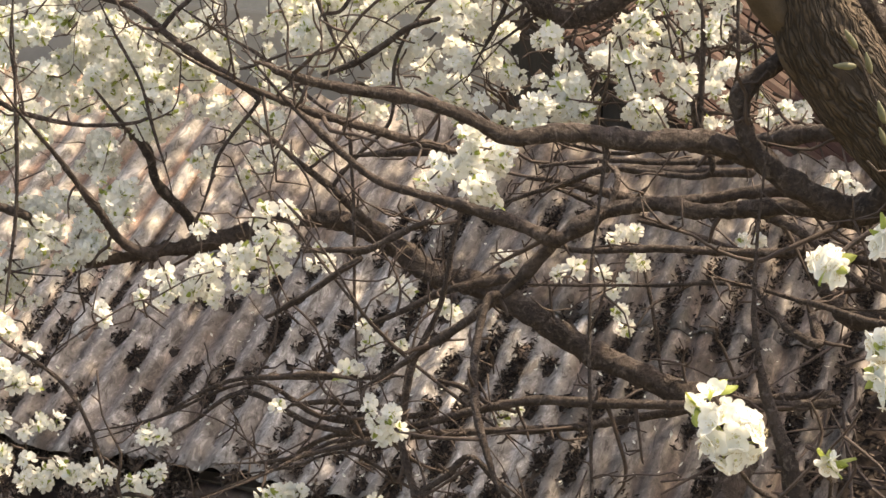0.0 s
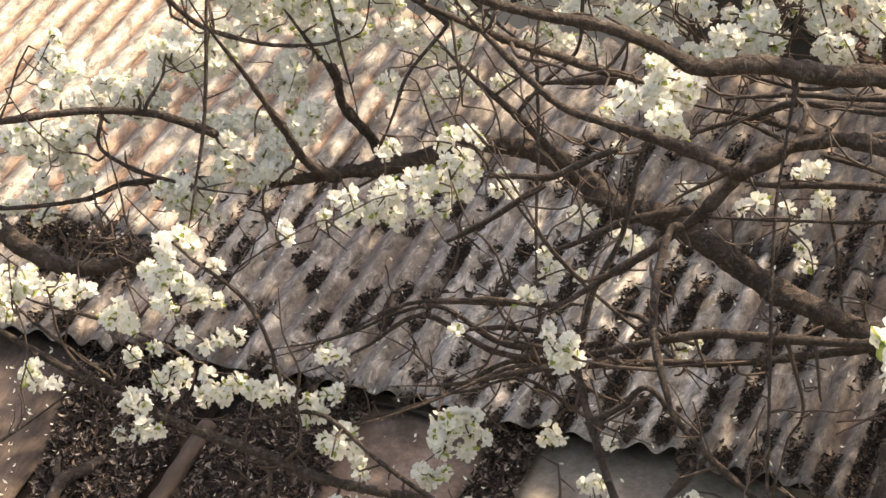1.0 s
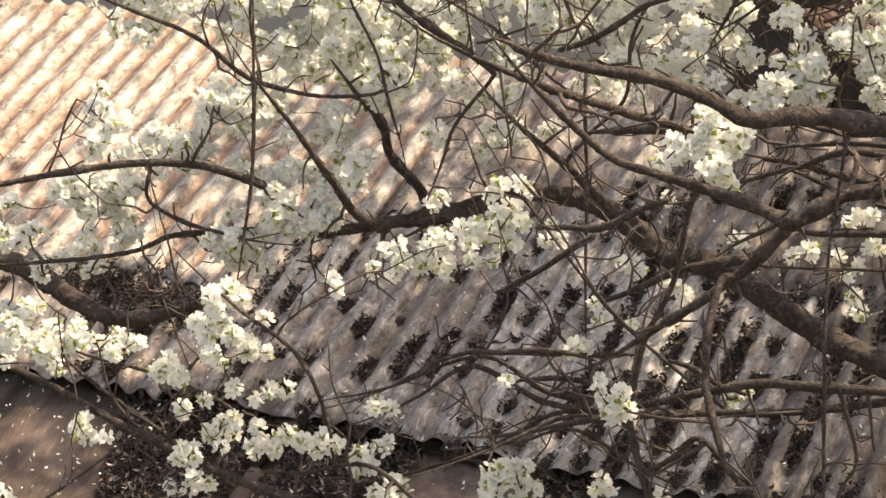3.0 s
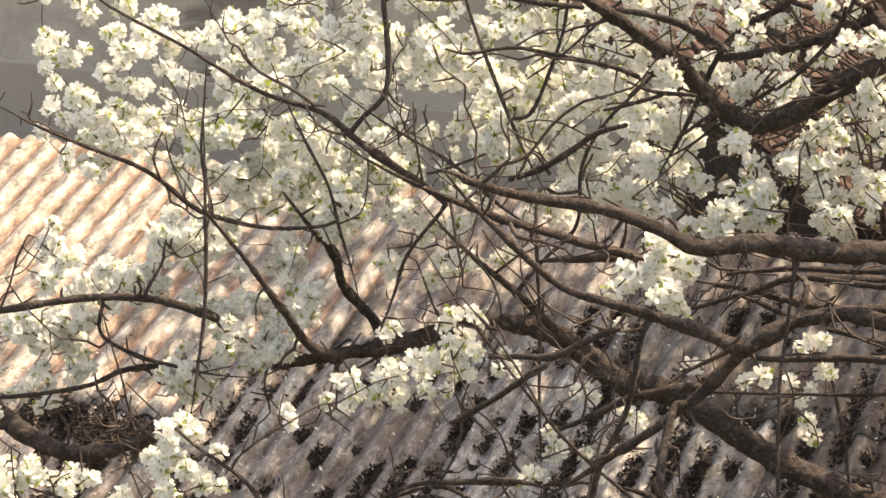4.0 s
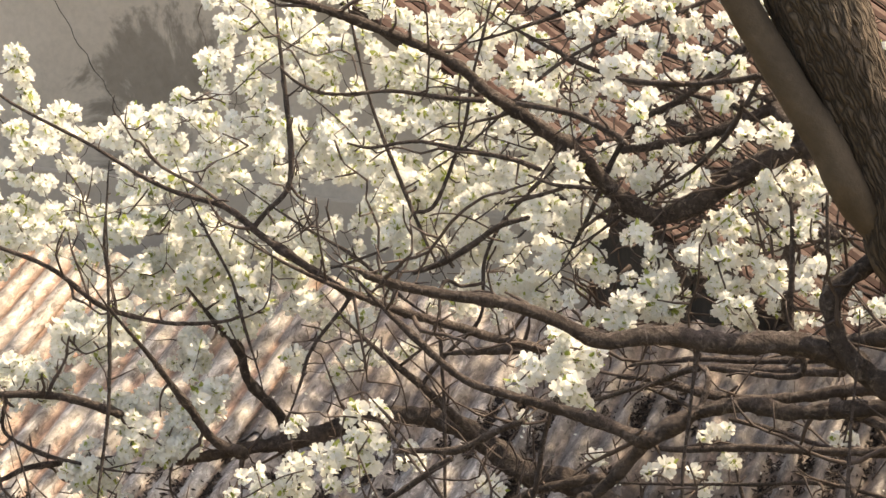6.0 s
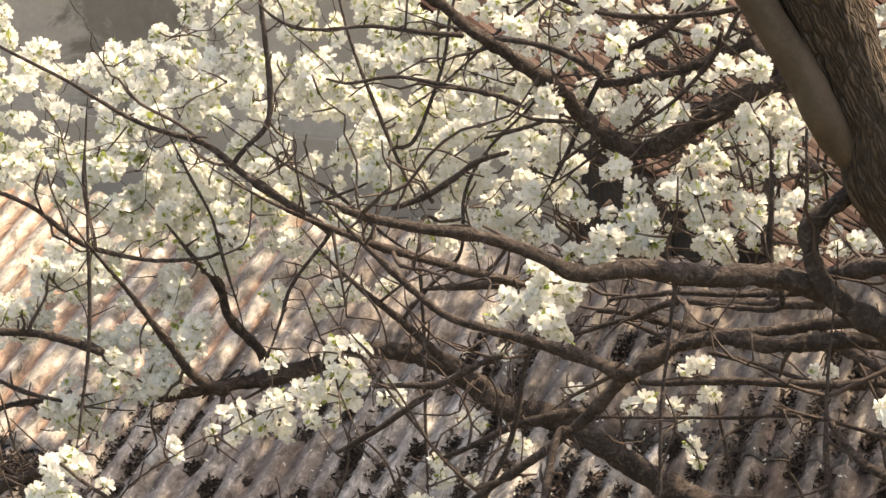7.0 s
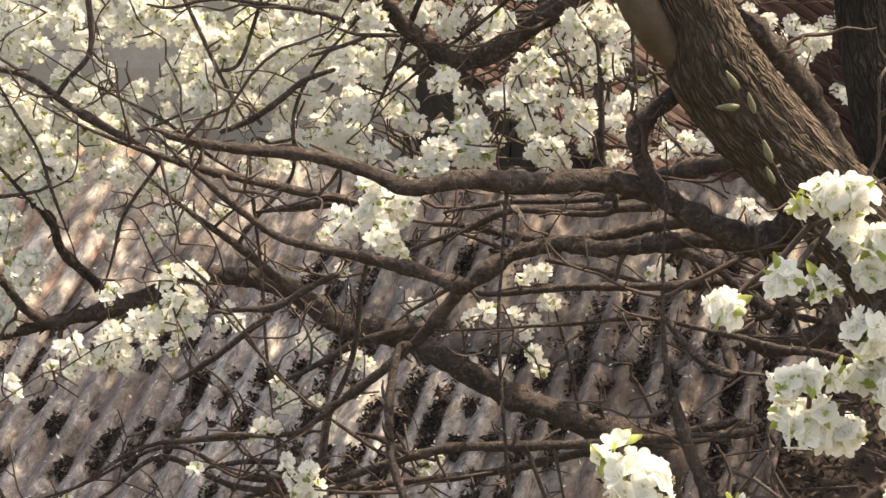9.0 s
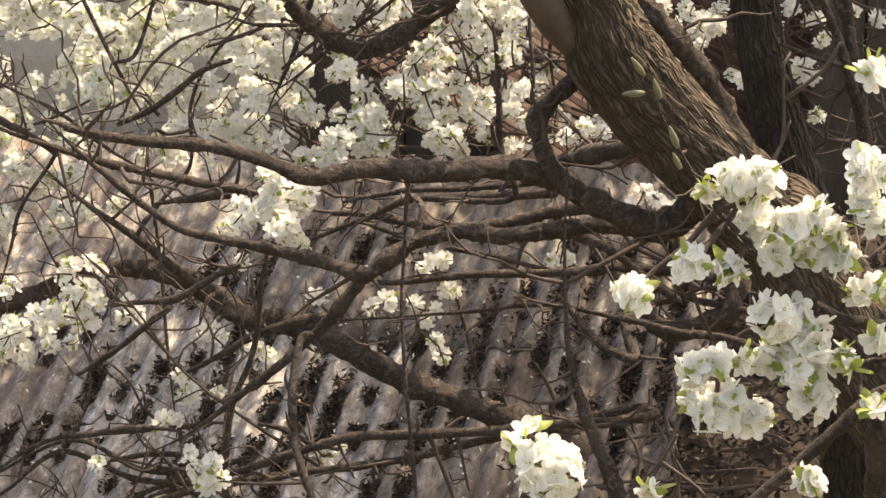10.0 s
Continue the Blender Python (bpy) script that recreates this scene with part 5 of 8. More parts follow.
limb(tree_back, [(-0.144, 3.950, 2.831, 0.0036), (-0.165, 3.875, 2.877, 0.0025), (-0.196, 3.800, 2.879, 0.0025)])
limb(tree_back, [(-0.339, 3.950, 2.820, 0.0036), (-0.286, 3.900, 2.849, 0.0036), (-0.243, 3.850, 2.877, 0.0025)])
limb(tree_back, [(-0.207, 3.950, 2.818, 0.0055), (-0.148, 3.925, 2.850, 0.0069), (-0.104, 3.900, 2.885, 0.0069), (-0.069, 3.875, 2.916, 0.0062), (-0.026, 3.850, 2.936, 0.0053)])
limb(tree_back, [(0.384, 3.920, 2.977, 0.0036), (0.388, 3.915, 2.915, 0.0054), (0.391, 3.910, 2.862, 0.0062), (0.394, 3.905, 2.803, 0.0069), (0.399, 3.900, 2.754, 0.0069)])
limb(tree_back, [(0.441, 3.920, 2.985, 0.0036), (0.446, 3.913, 2.933, 0.0045), (0.448, 3.907, 2.880, 0.0045), (0.444, 3.900, 2.822, 0.0045)])
limb(tree_back, [(0.460, 3.500, 2.534, 0.0064), (0.484, 3.483, 2.466, 0.0076), (0.506, 3.467, 2.392, 0.0086), (0.523, 3.450, 2.337, 0.0093)])
limb(tree_back, [(0.502, 3.400, 2.641, 0.0049), (0.535, 3.350, 2.647, 0.0062), (0.582, 3.300, 2.646, 0.0067), (0.643, 3.250, 2.651, 0.0072), (0.718, 3.200, 2.632, 0.0087)])
limb(tree_back, [(0.581, 3.600, 2.663, 0.0043), (0.607, 3.550, 2.641, 0.0058), (0.649, 3.500, 2.632, 0.0064), (0.697, 3.450, 2.633, 0.0070), (0.752, 3.400, 2.637, 0.0080)])

# short spurs and side twigs on every limb
srng = random.Random(11)


def twig_curve(a, b, r0, r1, bow, rnd, n=4):
    a, b = np.array(a), np.array(b)
    rows, arc = [], bow * np.array((rnd.uniform(-2, 2), rnd.uniform(-2, 2), rnd.uniform(-2.6, 1.4)))
    d = np.linalg.norm(b - a)
    for i in range(n + 1):
        t = i / n
        k = 0 if i in (0, n) else 0.45 * bow * d
        lift = arc * math.sin(math.pi * t) * d
        rows.append((*(a + (b - a) * t + lift + k * np.array((rnd.uniform(-1, 1), rnd.uniform(-1, 1), rnd.uniform(-1, 1)))), r0 + (r1 - r0) * t))
    rows = [(*q[:3], q[3] * rnd.uniform(0.85, 1.3)) for q in rows]
    return np.array(rows) if d < 0.05 else spline(rows, max(0.02, d / (2 * n)))


for tree, path, run, bark in limb_paths:
    if bark:
        continue
    for k in range(int(run[-1] / 0.32)):
        i = srng.randrange(len(path))
        if path[i, 1] < 2.8:
            continue
        length = srng.uniform(0.10, 0.34)
        way = Vector((srng.gauss(-0.2, 1), srng.gauss(0, 0.35), srng.gauss(0.15, 0.9))).normalized()
        r0 = min(0.0036, 0.55 * path[i, 3])
        q = twig_curve(path[i, :3], path[i, :3] + length * np.array(way), r0, 0.0012, 0.085, srng, 7)
        twig_bundles[tree].add(*tube(q, 5))
        NODES.extend(q[2::2, :3])
        RADII.extend(q[2::2, 3])
        for h in range(int(length / 0.045)):
            j = srng.randrange(1, len(q))
            w = Vector((srng.gauss(0, 1), srng.gauss(0, 0.5), srng.gauss(0.2, 1))).normalized()
            twig_bundles[tree].add(*tube(twig_curve(q[j, :3], q[j, :3] + srng.uniform(0.012, 0.06) * np.array(w), 0.0017, 0.001, 0.12, srng, 2), 4))
    count = int(run[-1] / 0.055)
    for k in range(count):
        i = srng.randrange(len(path))
        length = srng.choice((0.012, 0.018, 0.025, 0.035, 0.05, 0.11)) * srng.uniform(0.7, 1.3)
        way = Vector((srng.gauss(0, 1), srng.gauss(0, 0.6), srng.gauss(0.25, 1))).normalized()
        b = path[i, :3] + length * np.array(way)
        r0 = min(0.0035, 0.5 * path[i, 3]) if length > 0.03 else min(0.004, 0.5 * path[i, 3])
        q = twig_curve(path[i, :3], b, r0, 0.0012, 0.09, srng, 3)
        twig_bundles[tree].add(*tube(q, 5))
        if length > 0.08:
            for h in range(srng.randrange(1, 4)):
                c = q[srng.randrange(len(q) // 3, len(q)), :3]
                w = Vector((srng.gauss(0, 1), srng.gauss(0, 0.6), srng.gauss(0.3, 1))).normalized()
                twig_bundles[tree].add(*tube(twig_curve(c, c + srng.uniform(0.02, 0.07) * np.array(w), 0.0016, 0.0009, 0.1, srng, 2), 4))

# a thicket of bare twigs beside the trunks
def thicket(x, y, z, rx, ry, rz, count):
    for k in range(count):
        a = np.array((x + srng.uniform(-rx, rx), y + srng.uniform(-ry, ry), z + srng.uniform(-rz, rz)))
        way = Vector((srng.gauss(0, 1), srng.gauss(0, 0.4), srng.gauss(0.2, 0.8))).normalized()
        q = twig_curve(a, a + srng.uniform(0.08, 0.32) * np.array(way), srng.uniform(0.0015, 0.0042), 0.001, 0.09, srng, 6)
        twig_bundles[tree_back].add(*tube(q, 5))


thicket(1.18, 4.30, 2.95, 0.26, 0.25, 0.32, 210)
thicket(0.95, 4.45, 3.15, 0.30, 0.20, 0.20, 110)
thicket(0.40, 4.75, 2.88, 0.24, 0.15, 0.24, 120)
thicket(0.16, 4.60, 2.70, 0.16, 0.10, 0.10, 50)
limb(tree_back, [(0.935, 4.0, 3.26, 0.0080), (0.950, 4.0, 3.10, 0.0100), (0.965, 4.0, 2.98, 0.0115), (0.985, 4.0, 2.86, 0.0125), (1.02, 3.98, 2.68, 0.0140)])

# ---- blossom ----


def petal_grid(length, width, cup, rows, cols):
    v, f = [], []
    for j in range(rows + 1):
        t = j / rows
        half = width * (0.18 + 0.82 * math.sin(math.pi * min(1.0, 0.08 + 0.62 * t + 0.14 * t * t)) ** 0.9) * (1 if t < 0.85 else 0.86)
        for i in range(cols + 1):
            s = 2 * i / cols - 1
            v.append((0.0012 + length * t - 0.12 * length * s * s * t, half * s, cup * length * t * t - 0.10 * length * t + 0.20 * half * s * s))
    for j in range(rows):
        for i in range(cols):
            a = j * (cols + 1) + i
            f.append((a, a + 1, a + cols + 2, a + cols + 1))
    return np.array(v), f


def petal_leaf(length, width, cup):
    """A light round petal: two five-sided halves folded along the midrib."""
    rim = [(0.34, 0.72, 0.06), (0.70, 1.0, 0.16), (0.95, 0.60, 0.30)]
    v = [(0.0012, 0, 0)] + [(length * t, width * w, length * (cup * t * t + z * 0.5)) for t, w, z in rim] + [(length * 1.02, 0, length * (cup + 0.05))]
    v += [(length * t, -width * w, length * (cup * t * t + z * 0.5)) for t, w, z in reversed(rim)]
    return np.array(v), [(0, 4, 3, 2, 1), (0, 7, 6, 5, 4)]


def flower(bundle, m, radius, rnd, fine):
    """Five cupped petals round a yellow-green eye with stamens, at the pose m (its z is the flower's axis)."""
    cup = rnd.uniform(0.15, 0.5) if fine else rnd.uniform(0.3, 0.7)
    turn0 = rnd.uniform(0, 6.28)
    rot, at = np.array(m.to_3x3()), np.array(m.translation)
    for k in range(5):
        length, width, lift = radius * rnd.uniform(0.9, 1.08), radius * (rnd.uniform(0.42, 0.49) if fine else rnd.uniform(0.42, 0.50)), cup + rnd.uniform(-0.12, 0.15)
        v, f = petal_grid(length, width, lift, 5, 4) if fine else petal_leaf(length, width * 0.98, lift)
        a = turn0 + k * 1.2566 + rnd.uniform(-0.1, 0.1)
        c, s = math.cos(a), math.sin(a)
        v = v @ np.array(((c, s, 0), (-s, c, 0), (0, 0, 1)))
        v[:, 2] += 0.0006 * (k % 2)
        bundle.add(v @ rot.T + at, f, 0)
    eye = np.array([(math.cos(q) * radius * 0.15, math.sin(q) * radius * 0.15, radius * 0.05) for q in np.linspace(0, 5.236, 6)] + [(0, 0, radius * 0.16)])
    bundle.add(eye @ rot.T + at, [(i, (i + 1) % 6, 6) for i in range(6)], 1)
    for k in range(14 if fine else 4):
        a, reach = rnd.uniform(0, 6.28), radius * rnd.uniform(0.15, 0.42)
        tip = np.array((math.cos(a) * reach, math.sin(a) * reach, radius * rnd.uniform(0.28, 0.42)))
        e = radius * (0.052 if fine else 0.065)
        knob = np.array([(e, 0, 0), (-e, 0, 0), (0, e, 0), (0, -e, 0), (0, 0, e), (0, 0, -e)]) + tip
        bundle.add(knob @ rot.T + at, [(0, 2, 4), (2, 1, 4), (1, 3, 4), (3, 0, 4)] + ([(2, 0, 5), (1, 2, 5), (3, 1, 5), (0, 3, 5)] if fine else []), 2)
        if fine:
            side = np.array((-math.sin(a), math.cos(a), 0)) * radius * 0.012
            bundle.add(np.array([side, -side, tip]) @ rot.T + at, [(0, 1, 2)], 0)


def small_leaf(bundle, base, way, size, rnd, index=4):
    z = Vector(way).normalized()
    x = z.cross(Vector((rnd.uniform(-1, 1), rnd.uniform(-1, 1), 0.3))).normalized()
    y = z.cross(x)
    rows = [(0, 0.05), (0.3, 0.2), (0.6, 0.22), (0.85, 0.12), (1, 0.01)]
    v = []
    for t, w in rows:
        for s in (-1, 0, 1):
            v.append(Vector(base) + size * (z * t + x * w * s + y * (0.1 * s * s + 0.2 * t * t)))
    f = [(3 * i + j, 3 * i + j + 1, 3 * i + j + 4, 3 * i + j + 3) for i in range(4) for j in range(2)]
    bundle.add([tuple(q) for q in v], f, index)


def cluster_mesh(seed, fine, flowers, spread, size):
    rnd = random.Random(seed)
    b = Bundle()
    for k in range(flowers):
        q = (k + 0.5) / flowers
        polar, around = math.acos(1 - 1.55 * q), k * 2.39996 + rnd.uniform(-0.4, 0.4)
        way = Vector((math.sin(polar) * math.cos(around), math.sin(polar) * math.sin(around), math.cos(polar)))
        at = way * spread * rnd.uniform(0.8, 1.15)
        axis = (way + Vector((rnd.gauss(0, 0.24), rnd.gauss(0, 0.24), rnd.gauss(0, 0.24)))).normalized()
        m = Matrix.Translation(at) @ axis.to_track_quat("Z", "Y").to_matrix().to_4x4()
        if rnd.random() < 0.10:
            r = 0.0045
            ball = [(math.cos(t) * math.cos(p) * r, math.sin(t) * math.cos(p) * r, math.sin(p) * r) for p in (-1.2, -0.4, 0.4, 1.2) for t in np.linspace(0, 5.236, 6)]
            b.add(np.array(ball) + np.array(at), [(6 * j + i, 6 * j + (i + 1) % 6, 6 * j + 6 + (i + 1) % 6, 6 * j + 6 + i) for j in range(3) for i in range(6)] + [(18, 19, 20, 21, 22, 23)], 0)
        else:
            flower(b, m, size * rnd.uniform(0.9, 1.1), rnd, fine)
        stem = np.array([(0, 0, 0, 0.0009), (*(at * 0.5 + Vector((0, 0, -0.003))), 0.0008), (*(at * 0.97), 0.0009)])
        b.add(*tube(stem, 3), 3)
    for k in range(rnd.choice((0, 1, 1)) if flowers < 7 else rnd.randrange(2, 5)):
        a = rnd.uniform(0, 6.28)
        small_leaf(b, (0, 0, 0), (math.cos(a), math.sin(a), rnd.uniform(-0.3, 1.2)), spread + rnd.uniform(0.008, 0.017), rnd)
    return b


FLOWER_MATS = [PETAL, CENTRE, ANTHER, STALK, LEAF]
# umbels from five to thirty-two flowers, two of each
UMBELS = [n for n in (5, 7, 10, 14, 19, 25, 32) for k in (0, 1)]
UMBEL_R = [0.0034 * math.sqrt(n) + 0.0085 for n in UMBELS]
bundles = [cluster_mesh(40 + k, False, n, 0.0034 * math.sqrt(n), 0.0113) for k, n in enumerate(UMBELS)]
cluster_meshes = [b.mesh("blossom", FLOWER_MATS) for b in bundles]
flower_meshes = []
for k in range(10):
    b = Bundle()
    flower(b, Matrix(), 0.0122, random.Random(300 + k), True)
    flower_meshes.append(b.mesh("flower", FLOWER_MATS))
brng = random.Random(23)
placed = []


def umbel(s, radius):
    """One umbel of about this radius at s, on a crooked twig from the nearest wood."""
    nodes = np.array(NODES)
    i = int(np.argmin(np.sum((nodes - s) ** 2, axis=1)))
    base, r0 = nodes[i], min(0.0028, RADII[i])
    q = twig_curve(base, s, r0, 0.0013, 0.10, brng, 5)
    twig_bundles[tree_back].add(*tube(q, 5))
    NODES.extend(q[2::2, :3])
    RADII.extend(np.full(len(q[2::2]), 0.85 * r0))
    out = Vector(s - base)
    axis = (out.normalized() * 0.5 + Vector((brng.gauss(0.1, 0.5), brng.gauss(-0.4, 0.4), brng.gauss(0.35, 0.45)))).normalized()
    k = 2 * min(range(len(UMBELS) // 2), key=lambda j: abs(UMBEL_R[2 * j] - radius)) + brng.randrange(2)
    size = min(1.12, max(0.82, radius / UMBEL_R[k]))
    placed.append((Matrix.Translation(s) @ axis.to_track_quat("Z", "Y").to_matrix().to_4x4() @ pose(0, 0, 0, 0, 0, brng.uniform(0, 360)) @ Matrix.Scale(size, 4), k))


def spray(x, y, z, rx, rz, count):
    """A tuft of count umbels filling an ellipse rx by rz, a little deep."""
    if count == 1:
        umbel(np.array((x, y, z)), 1.12 * math.sqrt(rx * rz))
        return
    radius = 1.22 * math.sqrt(rx * rz / count)
    spots, tries = [], 0
    while len(spots) < count:
        q = Vector((brng.uniform(-1, 1), brng.uniform(-1, 1), brng.uniform(-1, 1)))
        s = np.array((x + max(0.0, rx - 0.7 * radius) * q.x, y + 0.03 * q.y, z + max(0.0, rz - 0.7 * radius) * q.z))
        tries += 1
        if q.x * q.x + q.z * q.z <= 1 and (tries > 60 * count or all(math.hypot(s[0] - w[0], s[2] - w[2]) > 1.1 * radius for w in spots)):
            spots.append(s)
    for s in spots:
        umbel(s, radius)


# the dense blossom behind the long limbs
spray(-1.115, 4.598, 3.032, 0.028, 0.021, 3)
spray(-1.022, 4.445, 3.047, 0.018, 0.022, 2)
spray(-1.018, 4.409, 3.016, 0.033, 0.031, 6)
spray(-1.124, 4.593, 2.982, 0.014, 0.014, 1)
spray(-0.991, 4.359, 2.983, 0.020, 0.018, 2)
spray(-0.967, 4.500, 3.069, 0.032, 0.025, 4)
spray(-0.970, 4.519, 3.035, 0.034, 0.021, 4)
spray(-0.960, 4.523, 2.983, 0.027, 0.030, 4)
spray(-0.941, 4.363, 2.960, 0.022, 0.018, 2)
spray(-0.892, 4.524, 2.961, 0.040, 0.023, 5)
spray(-0.914, 4.478, 2.950, 0.028, 0.017, 3)
spray(-0.904, 4.587, 2.919, 0.052, 0.017, 5)
spray(-0.901, 4.317, 2.934, 0.041, 0.022, 5)
spray(-0.888, 4.617, 2.900, 0.023, 0.026, 3)
spray(-0.924, 4.358, 2.906, 0.022, 0.013, 2)
spray(-1.107, 4.568, 2.896, 0.028, 0.032, 5)
spray(-1.051, 4.465, 2.888, 0.023, 0.018, 2)
spray(-1.055, 4.572, 2.882, 0.023, 0.021, 3)
spray(-1.066, 4.355, 2.884, 0.015, 0.015, 2)
spray(-1.054, 4.393, 2.853, 0.022, 0.013, 2)
spray(-0.952, 4.324, 2.888, 0.024, 0.015, 2)
spray(-0.962, 4.541, 2.833, 0.032, 0.018, 3)
spray(-0.909, 4.461, 2.839, 0.025, 0.020, 3)
spray(-1.003, 4.350, 2.837, 0.029, 0.024, 4)
spray(-1.052, 4.341, 2.821, 0.022, 0.015, 2)
spray(-1.007, 4.300, 2.805, 0.020, 0.015, 2)
spray(-0.970, 4.340, 2.805, 0.038, 0.024, 5)
spray(-0.944, 4.458, 2.795, 0.039, 0.025, 5)
spray(-0.885, 4.420, 2.805, 0.028, 0.022, 3)
spray(-0.885, 4.525, 2.866, 0.023, 0.016, 2)
spray(-0.800, 4.321, 2.888, 0.033, 0.020, 4)
spray(-0.886, 4.558, 2.818, 0.016, 0.009, 1)
spray(-0.876, 4.595, 2.775, 0.023, 0.021, 3)
spray(-0.829, 4.514, 2.776, 0.025, 0.032, 4)
spray(-0.782, 4.536, 2.859, 0.025, 0.021, 3)
spray(-0.845, 4.587, 2.922, 0.025, 0.014, 2)
spray(-0.770, 4.342, 2.947, 0.031, 0.022, 4)
spray(-0.748, 4.473, 2.980, 0.023, 0.016, 2)
spray(-0.746, 4.344, 2.973, 0.033, 0.020, 4)
spray(-0.727, 4.573, 2.957, 0.037, 0.021, 4)
spray(-0.739, 4.487, 2.937, 0.028, 0.023, 3)
spray(-0.677, 4.352, 2.970, 0.027, 0.022, 3)
spray(-0.747, 4.448, 2.906, 0.028, 0.016, 3)
spray(-0.736, 4.543, 2.845, 0.021, 0.016, 2)
spray(-0.749, 4.467, 2.841, 0.028, 0.023, 3)
spray(-0.700, 4.326, 2.852, 0.033, 0.024, 4)
spray(-0.777, 4.579, 2.773, 0.035, 0.018, 3)
spray(-0.687, 4.325, 2.929, 0.022, 0.017, 2)
spray(-0.695, 4.581, 2.905, 0.029, 0.025, 4)
spray(-0.694, 4.611, 2.852, 0.037, 0.026, 5)
spray(-0.707, 4.530, 2.827, 0.029, 0.021, 3)
spray(-0.684, 4.634, 2.983, 0.029, 0.028, 4)
spray(-0.638, 4.497, 2.983, 0.023, 0.032, 4)
spray(-0.638, 4.394, 2.986, 0.033, 0.016, 3)
spray(-0.626, 4.503, 3.085, 0.023, 0.023, 3)
spray(-0.606, 4.587, 3.071, 0.021, 0.025, 3)
spray(-0.626, 4.588, 3.034, 0.023, 0.025, 3)
spray(-0.592, 4.455, 3.011, 0.018, 0.025, 3)
spray(-0.634, 4.625, 2.944, 0.023, 0.019, 2)
spray(-0.554, 4.332, 2.984, 0.028, 0.024, 4)
spray(-0.607, 4.472, 2.931, 0.028, 0.020, 3)
spray(-0.616, 4.319, 2.928, 0.017, 0.022, 2)
spray(-0.598, 4.415, 2.889, 0.025, 0.022, 3)
spray(-0.588, 4.616, 2.851, 0.029, 0.041, 6)
spray(-0.586, 4.332, 2.877, 0.022, 0.022, 3)
spray(-0.630, 4.594, 2.767, 0.041, 0.023, 5)
spray(-0.571, 4.599, 2.898, 0.023, 0.016, 2)
spray(-0.531, 4.575, 3.087, 0.035, 0.023, 4)
spray(-0.536, 4.362, 3.071, 0.028, 0.028, 4)
spray(-0.515, 4.490, 3.036, 0.025, 0.020, 3)
spray(-0.537, 4.556, 3.006, 0.023, 0.011, 2)
spray(-0.470, 4.384, 3.107, 0.024, 0.013, 2)
spray(-0.436, 4.451, 3.106, 0.022, 0.016, 2)
spray(-0.390, 4.384, 3.111, 0.033, 0.024, 4)
spray(-0.461, 4.616, 3.049, 0.029, 0.019, 3)
spray(-0.432, 4.637, 3.037, 0.041, 0.026, 5)
spray(-0.451, 4.631, 3.000, 0.023, 0.023, 3)
spray(-0.404, 4.576, 3.010, 0.025, 0.016, 2)
spray(-0.359, 4.524, 3.034, 0.023, 0.027, 3)
spray(-0.335, 4.354, 3.032, 0.016, 0.011, 1)
spray(-0.373, 4.480, 2.983, 0.025, 0.018, 3)
spray(-0.417, 4.569, 2.968, 0.014, 0.009, 1)
spray(-0.543, 4.569, 2.972, 0.016, 0.018, 2)
spray(-0.488, 4.336, 3.007, 0.024, 0.022, 3)
spray(-0.459, 4.325, 2.990, 0.016, 0.015, 2)
spray(-0.495, 4.345, 2.966, 0.027, 0.018, 3)
spray(-0.540, 4.606, 2.898, 0.023, 0.026, 3)
spray(-0.471, 4.351, 2.956, 0.015, 0.024, 2)
spray(-0.508, 4.429, 2.901, 0.017, 0.017, 2)
spray(-0.480, 4.452, 2.879, 0.022, 0.022, 3)
spray(-0.518, 4.574, 2.825, 0.021, 0.016, 2)
spray(-0.431, 4.336, 2.870, 0.015, 0.013, 1)
spray(-0.447, 4.383, 2.891, 0.013, 0.020, 2)
spray(-0.457, 4.561, 2.920, 0.025, 0.021, 3)
spray(-0.414, 4.336, 2.936, 0.027, 0.020, 3)
spray(-0.394, 4.372, 2.972, 0.020, 0.020, 2)
spray(-0.359, 4.325, 2.971, 0.044, 0.028, 7)
spray(-0.342, 4.624, 2.927, 0.026, 0.028, 4)
spray(-0.383, 4.383, 2.925, 0.028, 0.024, 4)
spray(-0.414, 4.459, 2.876, 0.016, 0.009, 1)
spray(-0.375, 4.422, 2.889, 0.033, 0.020, 4)
spray(-0.345, 4.622, 2.885, 0.035, 0.029, 5)
spray(-0.342, 4.529, 2.873, 0.023, 0.016, 2)
spray(-0.302, 4.508, 2.936, 0.028, 0.025, 4)
spray(-0.291, 4.481, 2.977, 0.023, 0.023, 3)
spray(-0.303, 4.435, 3.084, 0.028, 0.022, 3)
spray(-0.293, 4.615, 3.047, 0.035, 0.029, 5)
spray(-0.311, 4.389, 3.114, 0.022, 0.016, 2)
spray(-0.260, 4.554, 3.092, 0.034, 0.023, 4)
spray(-0.232, 4.441, 3.072, 0.039, 0.025, 5)
spray(-0.202, 4.434, 3.069, 0.034, 0.017, 3)
spray(-0.221, 4.498, 3.091, 0.023, 0.016, 2)
spray(-0.183, 4.396, 3.129, 0.020, 0.011, 2)
spray(-0.266, 4.527, 3.023, 0.029, 0.014, 2)
spray(-0.294, 4.352, 3.015, 0.016, 0.015, 2)
spray(-0.253, 4.332, 3.005, 0.027, 0.015, 3)
spray(-0.226, 4.374, 3.010, 0.033, 0.018, 3)
spray(-0.214, 4.352, 2.989, 0.033, 0.020, 4)
spray(-0.196, 4.601, 2.991, 0.029, 0.021, 3)
spray(-0.160, 4.449, 3.018, 0.028, 0.028, 4)
spray(-0.175, 4.511, 2.968, 0.023, 0.028, 3)
spray(-0.140, 4.504, 2.981, 0.025, 0.028, 4)
spray(-0.178, 4.351, 2.961, 0.033, 0.018, 3)
